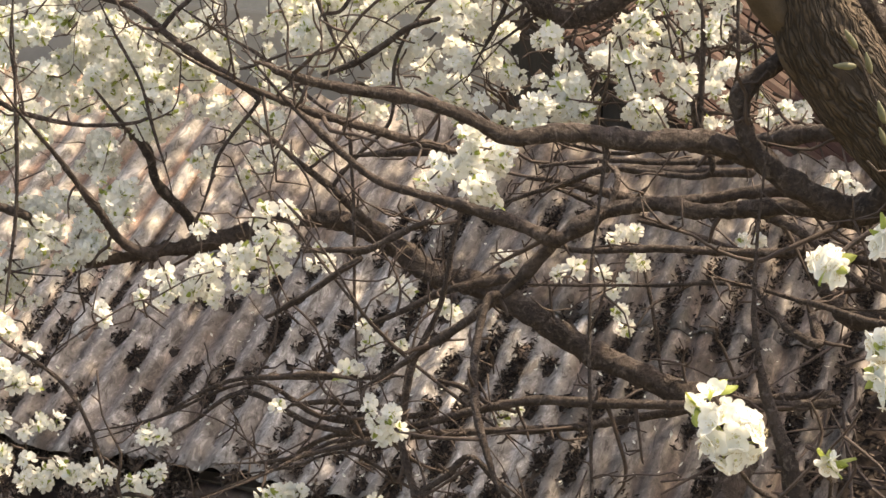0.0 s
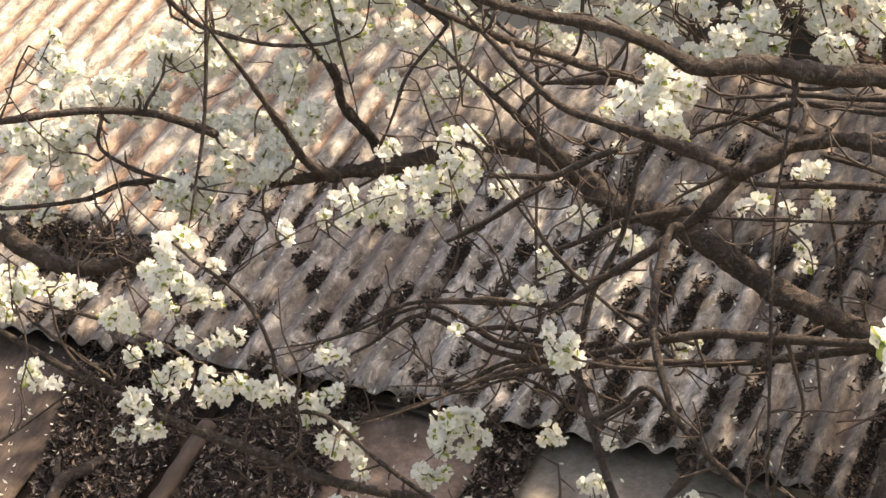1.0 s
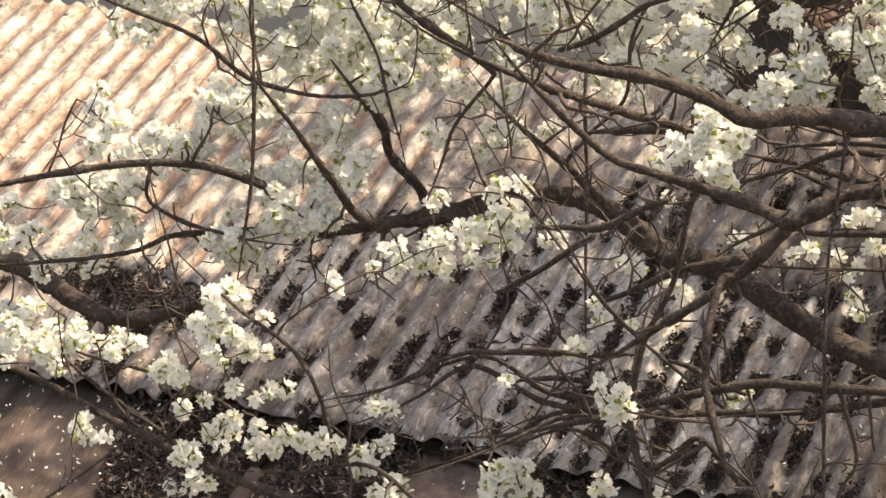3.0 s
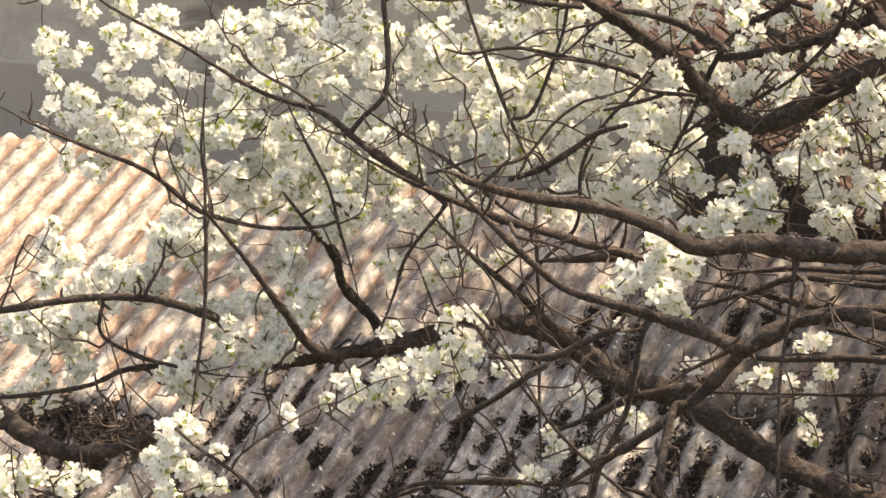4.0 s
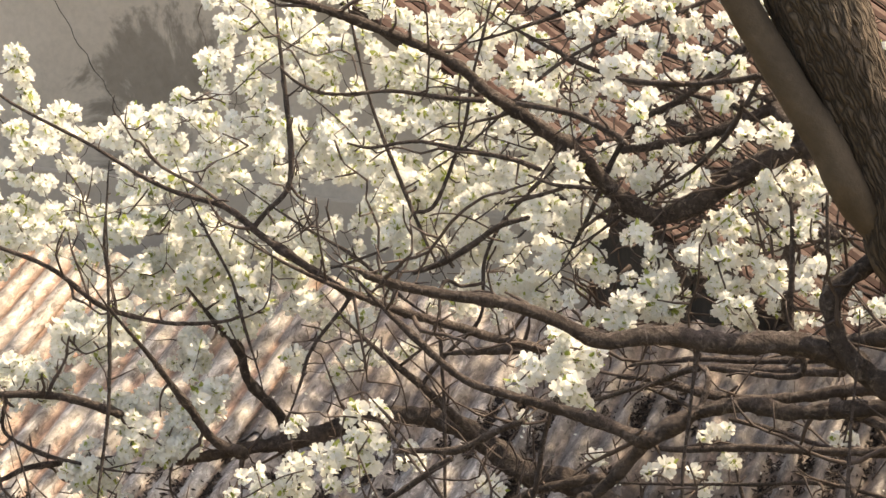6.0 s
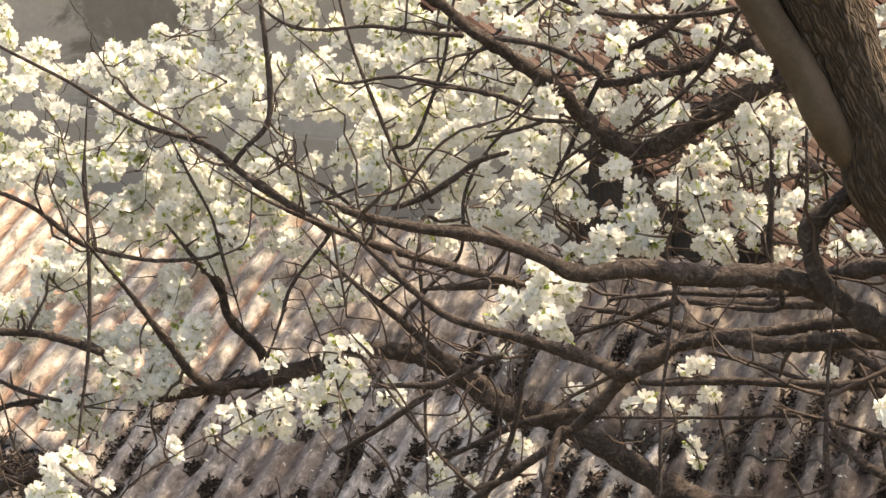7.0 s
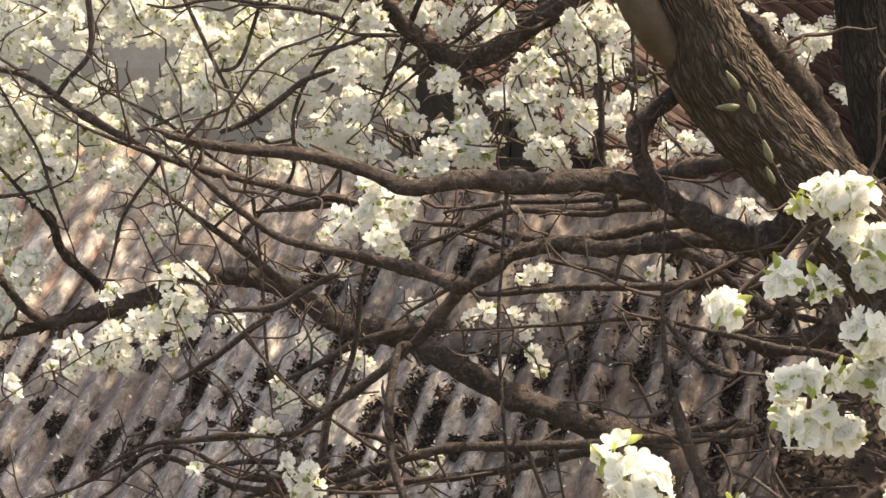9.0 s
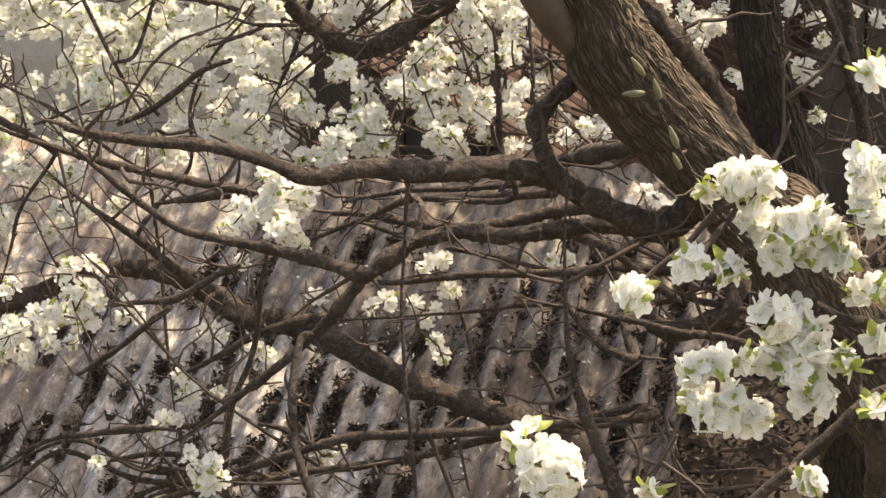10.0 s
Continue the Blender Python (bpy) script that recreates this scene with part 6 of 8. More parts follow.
spray(-0.149, 4.558, 2.921, 0.025, 0.018, 3)
spray(-0.127, 4.372, 3.026, 0.022, 0.015, 2)
spray(-0.103, 4.370, 3.042, 0.024, 0.018, 3)
spray(-0.091, 4.357, 3.005, 0.022, 0.015, 2)
spray(-0.124, 4.478, 3.088, 0.040, 0.014, 3)
spray(-0.082, 4.450, 3.078, 0.022, 0.016, 2)
spray(-0.051, 4.235, 3.120, 0.027, 0.017, 3)
spray(-0.041, 4.418, 3.069, 0.028, 0.020, 3)
spray(-0.062, 4.328, 3.133, 0.022, 0.015, 2)
spray(-0.253, 4.389, 2.926, 0.039, 0.020, 4)
spray(-0.247, 4.582, 2.880, 0.040, 0.021, 4)
spray(-0.190, 4.574, 2.890, 0.029, 0.023, 3)
spray(-0.210, 4.575, 2.862, 0.040, 0.025, 5)
spray(-0.293, 4.404, 2.891, 0.033, 0.024, 4)
spray(-0.262, 4.588, 2.841, 0.035, 0.023, 4)
spray(-0.289, 4.539, 2.827, 0.046, 0.025, 6)
spray(-0.312, 4.593, 2.784, 0.046, 0.023, 5)
spray(-0.226, 4.530, 2.821, 0.040, 0.029, 6)
spray(-0.168, 4.584, 2.858, 0.040, 0.029, 6)
spray(-0.120, 4.368, 2.891, 0.033, 0.024, 4)
spray(-0.152, 4.483, 2.839, 0.034, 0.020, 4)
spray(-0.090, 4.423, 2.858, 0.033, 0.022, 4)
spray(-0.191, 4.452, 2.816, 0.034, 0.020, 4)
spray(-0.137, 4.383, 2.821, 0.033, 0.015, 3)
spray(-0.086, 4.309, 2.933, 0.027, 0.024, 4)
spray(-0.053, 4.417, 2.917, 0.025, 0.025, 3)
spray(-0.069, 4.277, 2.909, 0.027, 0.015, 3)
spray(-0.031, 4.363, 2.982, 0.035, 0.031, 6)
spray(-0.027, 4.305, 3.020, 0.022, 0.017, 2)
spray(-0.058, 4.359, 2.851, 0.027, 0.020, 3)
spray(-0.430, 4.382, 2.826, 0.020, 0.024, 3)
spray(-0.487, 4.306, 2.832, 0.033, 0.024, 4)
spray(-0.522, 4.492, 2.776, 0.028, 0.017, 3)
spray(-0.374, 4.325, 2.819, 0.020, 0.015, 2)
spray(-0.339, 4.394, 2.809, 0.020, 0.016, 2)
spray(-0.004, 4.367, 3.122, 0.028, 0.022, 3)
spray(-0.020, 4.143, 3.096, 0.031, 0.019, 4)
spray(0.018, 4.376, 3.087, 0.028, 0.020, 3)
spray(0.010, 4.275, 3.061, 0.032, 0.015, 3)
spray(0.048, 4.217, 3.065, 0.021, 0.021, 3)
spray(0.063, 4.248, 3.129, 0.027, 0.021, 3)
spray(0.091, 4.008, 3.159, 0.030, 0.020, 4)
spray(0.116, 3.962, 3.170, 0.014, 0.016, 1)
spray(0.065, 4.253, 3.095, 0.019, 0.019, 2)
spray(0.101, 4.163, 3.108, 0.019, 0.023, 3)
spray(0.145, 4.139, 3.137, 0.023, 0.015, 2)
spray(0.165, 4.204, 3.154, 0.015, 0.015, 2)
spray(0.152, 4.011, 3.117, 0.020, 0.012, 2)
spray(0.143, 3.968, 3.095, 0.025, 0.018, 2)
spray(0.195, 4.228, 3.067, 0.021, 0.015, 2)
spray(0.169, 3.930, 3.079, 0.014, 0.010, 1)
spray(0.204, 4.097, 3.136, 0.019, 0.012, 2)
spray(0.227, 4.143, 3.173, 0.021, 0.013, 2)
spray(0.253, 4.242, 3.135, 0.024, 0.017, 3)
spray(0.253, 3.968, 3.181, 0.020, 0.014, 1)
spray(0.219, 4.141, 3.070, 0.017, 0.013, 2)
spray(0.144, 3.931, 3.060, 0.014, 0.010, 1)
spray(0.209, 4.044, 3.019, 0.022, 0.010, 2)
spray(0.281, 4.099, 3.019, 0.021, 0.021, 3)
spray(0.304, 4.175, 3.018, 0.015, 0.013, 1)
spray(0.268, 3.938, 3.123, 0.024, 0.016, 2)
spray(0.310, 4.172, 3.127, 0.021, 0.019, 3)
spray(0.290, 3.986, 3.172, 0.018, 0.014, 1)
spray(0.315, 4.038, 3.057, 0.020, 0.016, 2)
spray(0.341, 4.241, 3.096, 0.015, 0.015, 2)
spray(0.368, 4.185, 3.053, 0.019, 0.017, 2)
spray(0.364, 3.933, 3.071, 0.022, 0.022, 2)
spray(0.340, 3.910, 3.073, 0.014, 0.014, 1)
spray(-0.001, 4.094, 3.009, 0.026, 0.026, 4)
spray(-0.019, 4.353, 2.949, 0.027, 0.020, 3)
spray(0.033, 4.047, 2.990, 0.026, 0.029, 5)
spray(-0.057, 4.412, 3.004, 0.017, 0.016, 2)
spray(-0.032, 4.370, 2.911, 0.033, 0.024, 4)
spray(-0.061, 4.407, 2.893, 0.022, 0.022, 3)
spray(0.028, 4.338, 2.909, 0.027, 0.015, 3)
spray(0.074, 4.183, 2.942, 0.017, 0.013, 2)
spray(0.134, 4.172, 2.966, 0.026, 0.023, 4)
spray(0.176, 4.063, 2.981, 0.026, 0.012, 2)
spray(0.156, 4.098, 2.956, 0.023, 0.021, 3)
spray(0.222, 3.910, 3.000, 0.018, 0.025, 2)
spray(0.250, 4.064, 2.976, 0.014, 0.018, 2)
spray(0.227, 4.197, 2.924, 0.019, 0.015, 2)
spray(0.299, 3.995, 2.925, 0.018, 0.025, 2)
spray(0.275, 4.098, 2.901, 0.021, 0.017, 2)
spray(0.353, 3.947, 3.001, 0.025, 0.022, 2)
spray(0.345, 4.037, 2.962, 0.020, 0.022, 3)
spray(0.408, 4.066, 2.993, 0.029, 0.026, 5)
spray(0.399, 4.130, 2.949, 0.026, 0.021, 3)
spray(0.424, 3.995, 3.001, 0.014, 0.020, 1)
spray(0.318, 4.026, 2.939, 0.016, 0.014, 2)
spray(0.425, 3.944, 2.978, 0.020, 0.014, 1)
spray(0.381, 4.059, 2.928, 0.026, 0.020, 3)
spray(0.444, 4.175, 2.906, 0.030, 0.021, 4)
spray(0.000, 4.187, 2.894, 0.037, 0.023, 5)
spray(-0.039, 4.325, 2.878, 0.027, 0.020, 3)
spray(0.048, 4.180, 2.888, 0.032, 0.026, 5)
spray(-0.003, 4.125, 2.876, 0.036, 0.019, 4)
spray(0.140, 4.106, 2.906, 0.019, 0.015, 2)
spray(-1.065, 4.334, 2.770, 0.013, 0.018, 2)
spray(-0.997, 4.463, 2.744, 0.034, 0.023, 4)
spray(-0.982, 4.588, 2.733, 0.029, 0.021, 3)
spray(-0.899, 4.367, 2.773, 0.033, 0.028, 5)
spray(-0.953, 4.476, 2.723, 0.028, 0.016, 3)
spray(-1.027, 4.366, 2.725, 0.022, 0.022, 3)
spray(-0.986, 4.463, 2.703, 0.039, 0.016, 3)
spray(-0.958, 4.312, 2.713, 0.020, 0.022, 3)
spray(-0.968, 4.425, 2.743, 0.022, 0.022, 3)
spray(-0.883, 4.522, 2.750, 0.023, 0.021, 3)
spray(-0.802, 4.340, 2.788, 0.024, 0.024, 3)
spray(-0.804, 4.380, 2.760, 0.022, 0.015, 2)
spray(-0.736, 4.341, 2.776, 0.031, 0.020, 4)
spray(-0.719, 4.325, 2.801, 0.022, 0.015, 2)
spray(-0.836, 4.470, 2.699, 0.028, 0.023, 3)
spray(-0.899, 4.525, 2.701, 0.016, 0.014, 1)
spray(-0.810, 4.418, 2.685, 0.022, 0.013, 2)
spray(-0.744, 4.395, 2.698, 0.039, 0.024, 5)
spray(-0.715, 4.344, 2.690, 0.033, 0.024, 4)
spray(-0.689, 4.334, 2.734, 0.016, 0.016, 2)
spray(-0.725, 4.542, 2.621, 0.023, 0.025, 3)
spray(-0.647, 4.422, 2.761, 0.028, 0.028, 4)
spray(-0.674, 4.493, 2.772, 0.023, 0.016, 2)
spray(-0.626, 4.352, 2.750, 0.033, 0.022, 4)
spray(-0.629, 4.310, 2.727, 0.033, 0.024, 4)
spray(-0.583, 4.261, 2.750, 0.032, 0.024, 4)
spray(-0.568, 4.366, 2.781, 0.028, 0.033, 5)
spray(-0.564, 4.410, 2.793, 0.022, 0.016, 2)
spray(-0.593, 4.417, 2.687, 0.033, 0.022, 4)
spray(-0.658, 4.443, 2.662, 0.034, 0.020, 4)
spray(-0.670, 4.460, 2.631, 0.020, 0.016, 2)
spray(-0.627, 4.522, 2.631, 0.021, 0.016, 2)
spray(-0.564, 4.510, 2.680, 0.040, 0.025, 5)
spray(-0.546, 4.484, 2.728, 0.028, 0.020, 3)
spray(-0.536, 4.503, 2.651, 0.023, 0.018, 2)
spray(-0.550, 4.411, 2.638, 0.039, 0.033, 7)
spray(-0.525, 4.385, 2.629, 0.033, 0.039, 7)
spray(-0.583, 4.522, 2.579, 0.016, 0.016, 2)
spray(-0.544, 4.551, 2.721, 0.034, 0.023, 4)
spray(-0.559, 4.386, 2.742, 0.022, 0.022, 3)
spray(-0.508, 4.552, 2.760, 0.040, 0.025, 5)
spray(-0.461, 4.407, 2.769, 0.020, 0.016, 2)
spray(-0.440, 4.508, 2.740, 0.020, 0.025, 3)
spray(-0.479, 4.264, 2.745, 0.016, 0.017, 2)
spray(-0.463, 4.447, 2.709, 0.022, 0.025, 3)
spray(-0.460, 4.563, 2.696, 0.040, 0.025, 5)
spray(-0.409, 4.405, 2.746, 0.024, 0.024, 3)
spray(-0.405, 4.538, 2.699, 0.016, 0.016, 2)
spray(-0.428, 4.491, 2.765, 0.016, 0.011, 1)
spray(-0.434, 4.260, 2.733, 0.022, 0.015, 2)
spray(-0.490, 4.276, 2.722, 0.022, 0.019, 3)
spray(-0.523, 4.354, 2.693, 0.027, 0.027, 4)
spray(-0.524, 4.549, 2.609, 0.029, 0.025, 4)
spray(-0.532, 4.440, 2.601, 0.031, 0.022, 4)
spray(-0.439, 4.432, 2.645, 0.025, 0.018, 3)
spray(-0.417, 4.520, 2.643, 0.014, 0.016, 1)
spray(-0.385, 4.351, 2.655, 0.024, 0.011, 2)
spray(-0.373, 4.323, 2.810, 0.022, 0.017, 2)
spray(-0.334, 4.412, 2.764, 0.016, 0.013, 1)
spray(-0.348, 4.552, 2.705, 0.025, 0.014, 2)
spray(-0.320, 4.311, 2.739, 0.015, 0.013, 1)
spray(-0.297, 4.418, 2.729, 0.016, 0.016, 2)
spray(-0.336, 4.344, 2.701, 0.020, 0.015, 2)
spray(-0.282, 4.363, 2.694, 0.029, 0.015, 3)
spray(-0.232, 4.300, 2.791, 0.043, 0.030, 7)
spray(-0.214, 4.564, 2.752, 0.023, 0.032, 4)
spray(-0.213, 4.346, 2.758, 0.024, 0.011, 2)
spray(-0.339, 4.488, 2.612, 0.034, 0.025, 4)
spray(-0.295, 4.294, 2.668, 0.015, 0.013, 1)
spray(-0.380, 4.366, 2.616, 0.022, 0.020, 3)
spray(-0.411, 4.225, 2.601, 0.015, 0.019, 2)
spray(-0.437, 4.400, 2.537, 0.011, 0.009, 1)
spray(-0.299, 4.385, 2.580, 0.033, 0.020, 4)
spray(-0.232, 4.361, 2.589, 0.024, 0.013, 2)
spray(-0.336, 4.282, 2.592, 0.022, 0.015, 2)
spray(-0.371, 4.416, 2.531, 0.016, 0.013, 1)
spray(-0.345, 4.220, 2.571, 0.015, 0.011, 1)
spray(-0.222, 4.580, 2.781, 0.035, 0.021, 4)
spray(-0.270, 4.432, 2.795, 0.034, 0.022, 4)
spray(-0.125, 4.390, 2.759, 0.028, 0.020, 3)
spray(-0.145, 4.362, 2.794, 0.015, 0.009, 1)
spray(-0.063, 4.138, 2.841, 0.026, 0.019, 3)
spray(-0.098, 4.172, 2.770, 0.037, 0.023, 5)
spray(-0.144, 4.439, 2.702, 0.016, 0.016, 2)
spray(-0.053, 4.265, 2.778, 0.019, 0.011, 2)
spray(-0.170, 4.330, 2.718, 0.015, 0.009, 1)
spray(-0.140, 4.369, 2.676, 0.028, 0.013, 2)
spray(-0.197, 4.523, 2.639, 0.014, 0.009, 1)
spray(-0.126, 4.368, 2.805, 0.020, 0.011, 2)
spray(0.040, 4.174, 2.869, 0.032, 0.021, 4)
spray(-0.006, 4.247, 2.824, 0.027, 0.021, 3)
spray(0.034, 4.290, 2.808, 0.019, 0.015, 2)
spray(0.014, 4.039, 2.836, 0.025, 0.022, 4)
spray(0.062, 4.184, 2.820, 0.026, 0.026, 4)
spray(0.079, 4.137, 2.845, 0.015, 0.013, 1)
spray(-0.035, 4.321, 2.793, 0.015, 0.015, 2)
spray(-0.016, 4.110, 2.773, 0.052, 0.031, 10)
spray(-0.041, 4.350, 2.711, 0.027, 0.015, 3)
spray(0.007, 4.286, 2.752, 0.027, 0.027, 4)
spray(0.009, 4.110, 2.750, 0.026, 0.015, 3)
spray(0.094, 4.244, 2.850, 0.024, 0.019, 3)
spray(0.049, 3.986, 2.783, 0.014, 0.014, 1)
spray(0.104, 4.083, 2.804, 0.026, 0.023, 4)
spray(0.152, 3.891, 2.918, 0.020, 0.020, 2)
spray(0.132, 3.938, 2.895, 0.014, 0.010, 1)
spray(0.184, 4.058, 2.851, 0.018, 0.023, 3)
spray(0.204, 4.075, 2.830, 0.016, 0.021, 2)
spray(0.231, 4.009, 2.868, 0.020, 0.014, 2)
spray(0.237, 3.929, 2.866, 0.022, 0.016, 2)
spray(0.162, 4.015, 2.812, 0.030, 0.016, 3)
spray(0.180, 3.981, 2.806, 0.020, 0.020, 2)
spray(0.148, 3.962, 2.794, 0.028, 0.018, 2)
spray(0.206, 3.972, 2.819, 0.022, 0.025, 2)
spray(0.177, 3.976, 2.774, 0.030, 0.018, 2)
spray(0.203, 3.946, 2.778, 0.025, 0.020, 2)
spray(0.124, 3.906, 2.800, 0.014, 0.012, 1)
spray(0.098, 4.061, 2.741, 0.036, 0.018, 4)
spray(0.127, 3.949, 2.759, 0.030, 0.014, 2)
spray(0.319, 4.120, 2.885, 0.031, 0.021, 4)
spray(0.299, 4.175, 2.888, 0.016, 0.015, 2)
spray(0.320, 4.094, 2.852, 0.041, 0.023, 6)
spray(0.279, 3.956, 2.858, 0.025, 0.025, 3)
spray(0.279, 3.994, 2.818, 0.025, 0.020, 2)
spray(0.309, 4.077, 2.798, 0.029, 0.019, 4)
spray(0.288, 3.906, 2.805, 0.020, 0.014, 1)
spray(0.308, 4.083, 2.749, 0.026, 0.019, 3)
spray(0.315, 3.846, 2.815, 0.017, 0.014, 1)
spray(0.350, 4.134, 2.725, 0.023, 0.019, 3)
spray(0.371, 4.029, 2.844, 0.030, 0.018, 4)
spray(0.360, 4.090, 2.803, 0.023, 0.021, 3)
spray(0.382, 4.036, 2.820, 0.014, 0.020, 2)
spray(0.426, 4.122, 2.824, 0.015, 0.023, 2)
spray(0.422, 3.978, 2.825, 0.018, 0.014, 1)
spray(0.427, 3.879, 2.873, 0.016, 0.020, 2)
spray(0.366, 3.905, 2.828, 0.018, 0.012, 1)
spray(0.389, 4.070, 2.766, 0.014, 0.016, 2)
spray(0.435, 4.142, 2.733, 0.015, 0.015, 2)
spray(0.411, 3.941, 2.923, 0.030, 0.020, 3)
spray(0.384, 4.020, 2.898, 0.025, 0.014, 3)
spray(0.454, 4.087, 2.785, 0.014, 0.010, 1)
spray(0.438, 3.925, 2.782, 0.012, 0.008, 1)
# the dense blossom along the top
spray(-0.606, 4.451, 3.188, 0.020, 0.022, 3)
spray(-0.597, 4.619, 3.168, 0.026, 0.021, 3)
spray(-0.541, 4.413, 3.190, 0.024, 0.022, 3)
spray(-0.528, 4.480, 3.174, 0.020, 0.020, 2)
spray(-0.599, 4.556, 3.137, 0.025, 0.018, 3)
spray(-0.553, 4.526, 3.143, 0.029, 0.021, 3)
spray(-0.612, 4.663, 3.099, 0.024, 0.019, 2)
spray(-0.522, 4.520, 3.140, 0.029, 0.023, 3)
spray(-0.488, 4.496, 3.139, 0.032, 0.025, 4)
spray(-0.450, 4.425, 3.148, 0.028, 0.025, 4)
spray(-0.543, 4.622, 3.107, 0.021, 0.016, 2)
spray(-0.435, 4.375, 3.129, 0.022, 0.015, 2)
spray(-0.457, 4.379, 3.187, 0.031, 0.013, 2)
spray(-0.481, 4.499, 3.207, 0.018, 0.009, 1)
spray(-0.443, 4.639, 3.194, 0.021, 0.014, 2)
spray(-0.412, 4.445, 3.138, 0.020, 0.016, 2)
spray(-0.388, 4.517, 3.147, 0.023, 0.021, 3)
spray(-0.366, 4.389, 3.131, 0.028, 0.018, 3)
spray(-0.391, 4.470, 3.207, 0.023, 0.014, 2)
spray(-0.383, 4.683, 3.193, 0.019, 0.014, 2)
spray(-0.391, 4.652, 3.175, 0.019, 0.009, 1)
spray(-0.338, 4.396, 3.152, 0.022, 0.018, 2)
spray(-0.340, 4.682, 3.169, 0.030, 0.019, 3)
spray(-0.309, 4.528, 3.190, 0.018, 0.014, 2)
spray(-0.298, 4.427, 3.220, 0.022, 0.013, 2)
spray(-0.322, 4.477, 3.118, 0.016, 0.011, 1)
spray(-0.286, 4.680, 3.151, 0.024, 0.017, 2)
spray(-0.240, 4.428, 3.163, 0.031, 0.025, 4)
spray(-0.219, 4.616, 3.155, 0.023, 0.016, 2)
spray(-0.214, 4.683, 3.196, 0.024, 0.019, 2)
spray(-0.182, 4.675, 3.193, 0.019, 0.017, 2)
spray(-0.187, 4.610, 3.142, 0.023, 0.023, 3)
spray(-0.169, 4.668, 3.152, 0.029, 0.024, 3)
spray(-0.139, 4.404, 3.161, 0.028, 0.022, 3)
spray(-0.138, 4.605, 3.202, 0.035, 0.029, 5)
spray(-0.112, 4.656, 3.177, 0.024, 0.021, 3)
spray(-0.095, 4.505, 3.223, 0.016, 0.011, 1)
spray(-0.079, 4.320, 3.197, 0.020, 0.020, 2)
spray(-0.119, 4.444, 3.137, 0.022, 0.016, 2)
spray(-0.090, 4.461, 3.152, 0.020, 0.018, 2)
spray(-0.059, 4.416, 3.158, 0.022, 0.018, 2)
spray(-0.044, 4.508, 3.215, 0.018, 0.016, 2)
spray(-0.013, 4.297, 3.241, 0.024, 0.015, 2)
spray(0.016, 4.204, 3.237, 0.015, 0.015, 2)
spray(-0.046, 4.480, 3.167, 0.014, 0.011, 1)
spray(0.029, 4.500, 3.184, 0.016, 0.014, 1)
spray(0.048, 4.310, 3.185, 0.022, 0.020, 3)
spray(0.067, 4.356, 3.205, 0.027, 0.020, 3)
spray(0.091, 4.333, 3.199, 0.017, 0.015, 2)
spray(0.112, 4.302, 3.247, 0.027, 0.017, 3)
spray(0.110, 4.340, 3.214, 0.027, 0.022, 3)
spray(0.114, 4.075, 3.208, 0.014, 0.010, 1)
spray(0.146, 4.266, 3.233, 0.015, 0.015, 2)
spray(0.174, 4.137, 3.242, 0.023, 0.013, 2)
spray(0.180, 4.116, 3.267, 0.026, 0.019, 3)
spray(0.214, 4.225, 3.259, 0.021, 0.017, 2)
spray(0.145, 4.065, 3.211, 0.010, 0.012, 1)
spray(0.208, 4.250, 3.209, 0.015, 0.017, 2)
spray(0.230, 4.217, 3.218, 0.019, 0.019, 2)
spray(0.290, 4.235, 3.257, 0.024, 0.017, 3)
spray(0.313, 4.253, 3.218, 0.019, 0.015, 2)
spray(0.260, 4.028, 3.238, 0.016, 0.012, 2)
spray(0.341, 4.156, 3.257, 0.021, 0.015, 2)
spray(0.388, 4.249, 3.222, 0.015, 0.013, 1)
spray(-0.406, 4.566, 3.244, 0.035, 0.021, 4)
spray(-0.327, 4.611, 3.244, 0.035, 0.023, 4)
spray(-0.215, 4.428, 3.264, 0.034, 0.022, 4)
spray(-0.119, 4.585, 3.256, 0.035, 0.023, 4)
spray(-0.015, 4.261, 3.287, 0.032, 0.022, 4)
spray(0.081, 4.298, 3.289, 0.033, 0.022, 4)
spray(0.165, 4.024, 3.315, 0.030, 0.020, 4)
# looser blossom farther back on the same tree
spray(-0.244, 5.066, 3.082, 0.019, 0.020, 2)
spray(-0.210, 4.957, 2.940, 0.026, 0.017, 2)
spray(-0.225, 4.945, 2.887, 0.019, 0.019, 2)
spray(-0.215, 4.806, 2.841, 0.018, 0.021, 2)
spray(-0.197, 4.740, 2.710, 0.027, 0.017, 2)
spray(-0.219, 4.767, 2.672, 0.015, 0.020, 2)
spray(-0.184, 4.847, 2.582, 0.028, 0.016, 2)
spray(-0.139, 5.035, 3.055, 0.022, 0.017, 2)
spray(-0.164, 4.986, 3.000, 0.030, 0.015, 2)
spray(-0.119, 4.875, 2.881, 0.026, 0.016, 2)
spray(-0.147, 4.848, 2.856, 0.021, 0.021, 2)
spray(-0.156, 4.984, 2.769, 0.019, 0.015, 2)
spray(-0.130, 4.736, 2.663, 0.020, 0.016, 2)
spray(-0.102, 5.053, 2.998, 0.019, 0.016, 2)
spray(-0.088, 4.992, 2.924, 0.030, 0.023, 3)
spray(-0.083, 4.832, 2.900, 0.017, 0.013, 1)
spray(-0.065, 4.979, 2.832, 0.019, 0.014, 1)
spray(-0.066, 4.888, 2.677, 0.027, 0.018, 2)
spray(-0.089, 4.830, 2.625, 0.023, 0.017, 2)
spray(-0.085, 4.737, 2.582, 0.016, 0.020, 2)
spray(-0.033, 5.078, 3.080, 0.023, 0.021, 2)
spray(-0.027, 4.940, 3.040, 0.020, 0.022, 2)
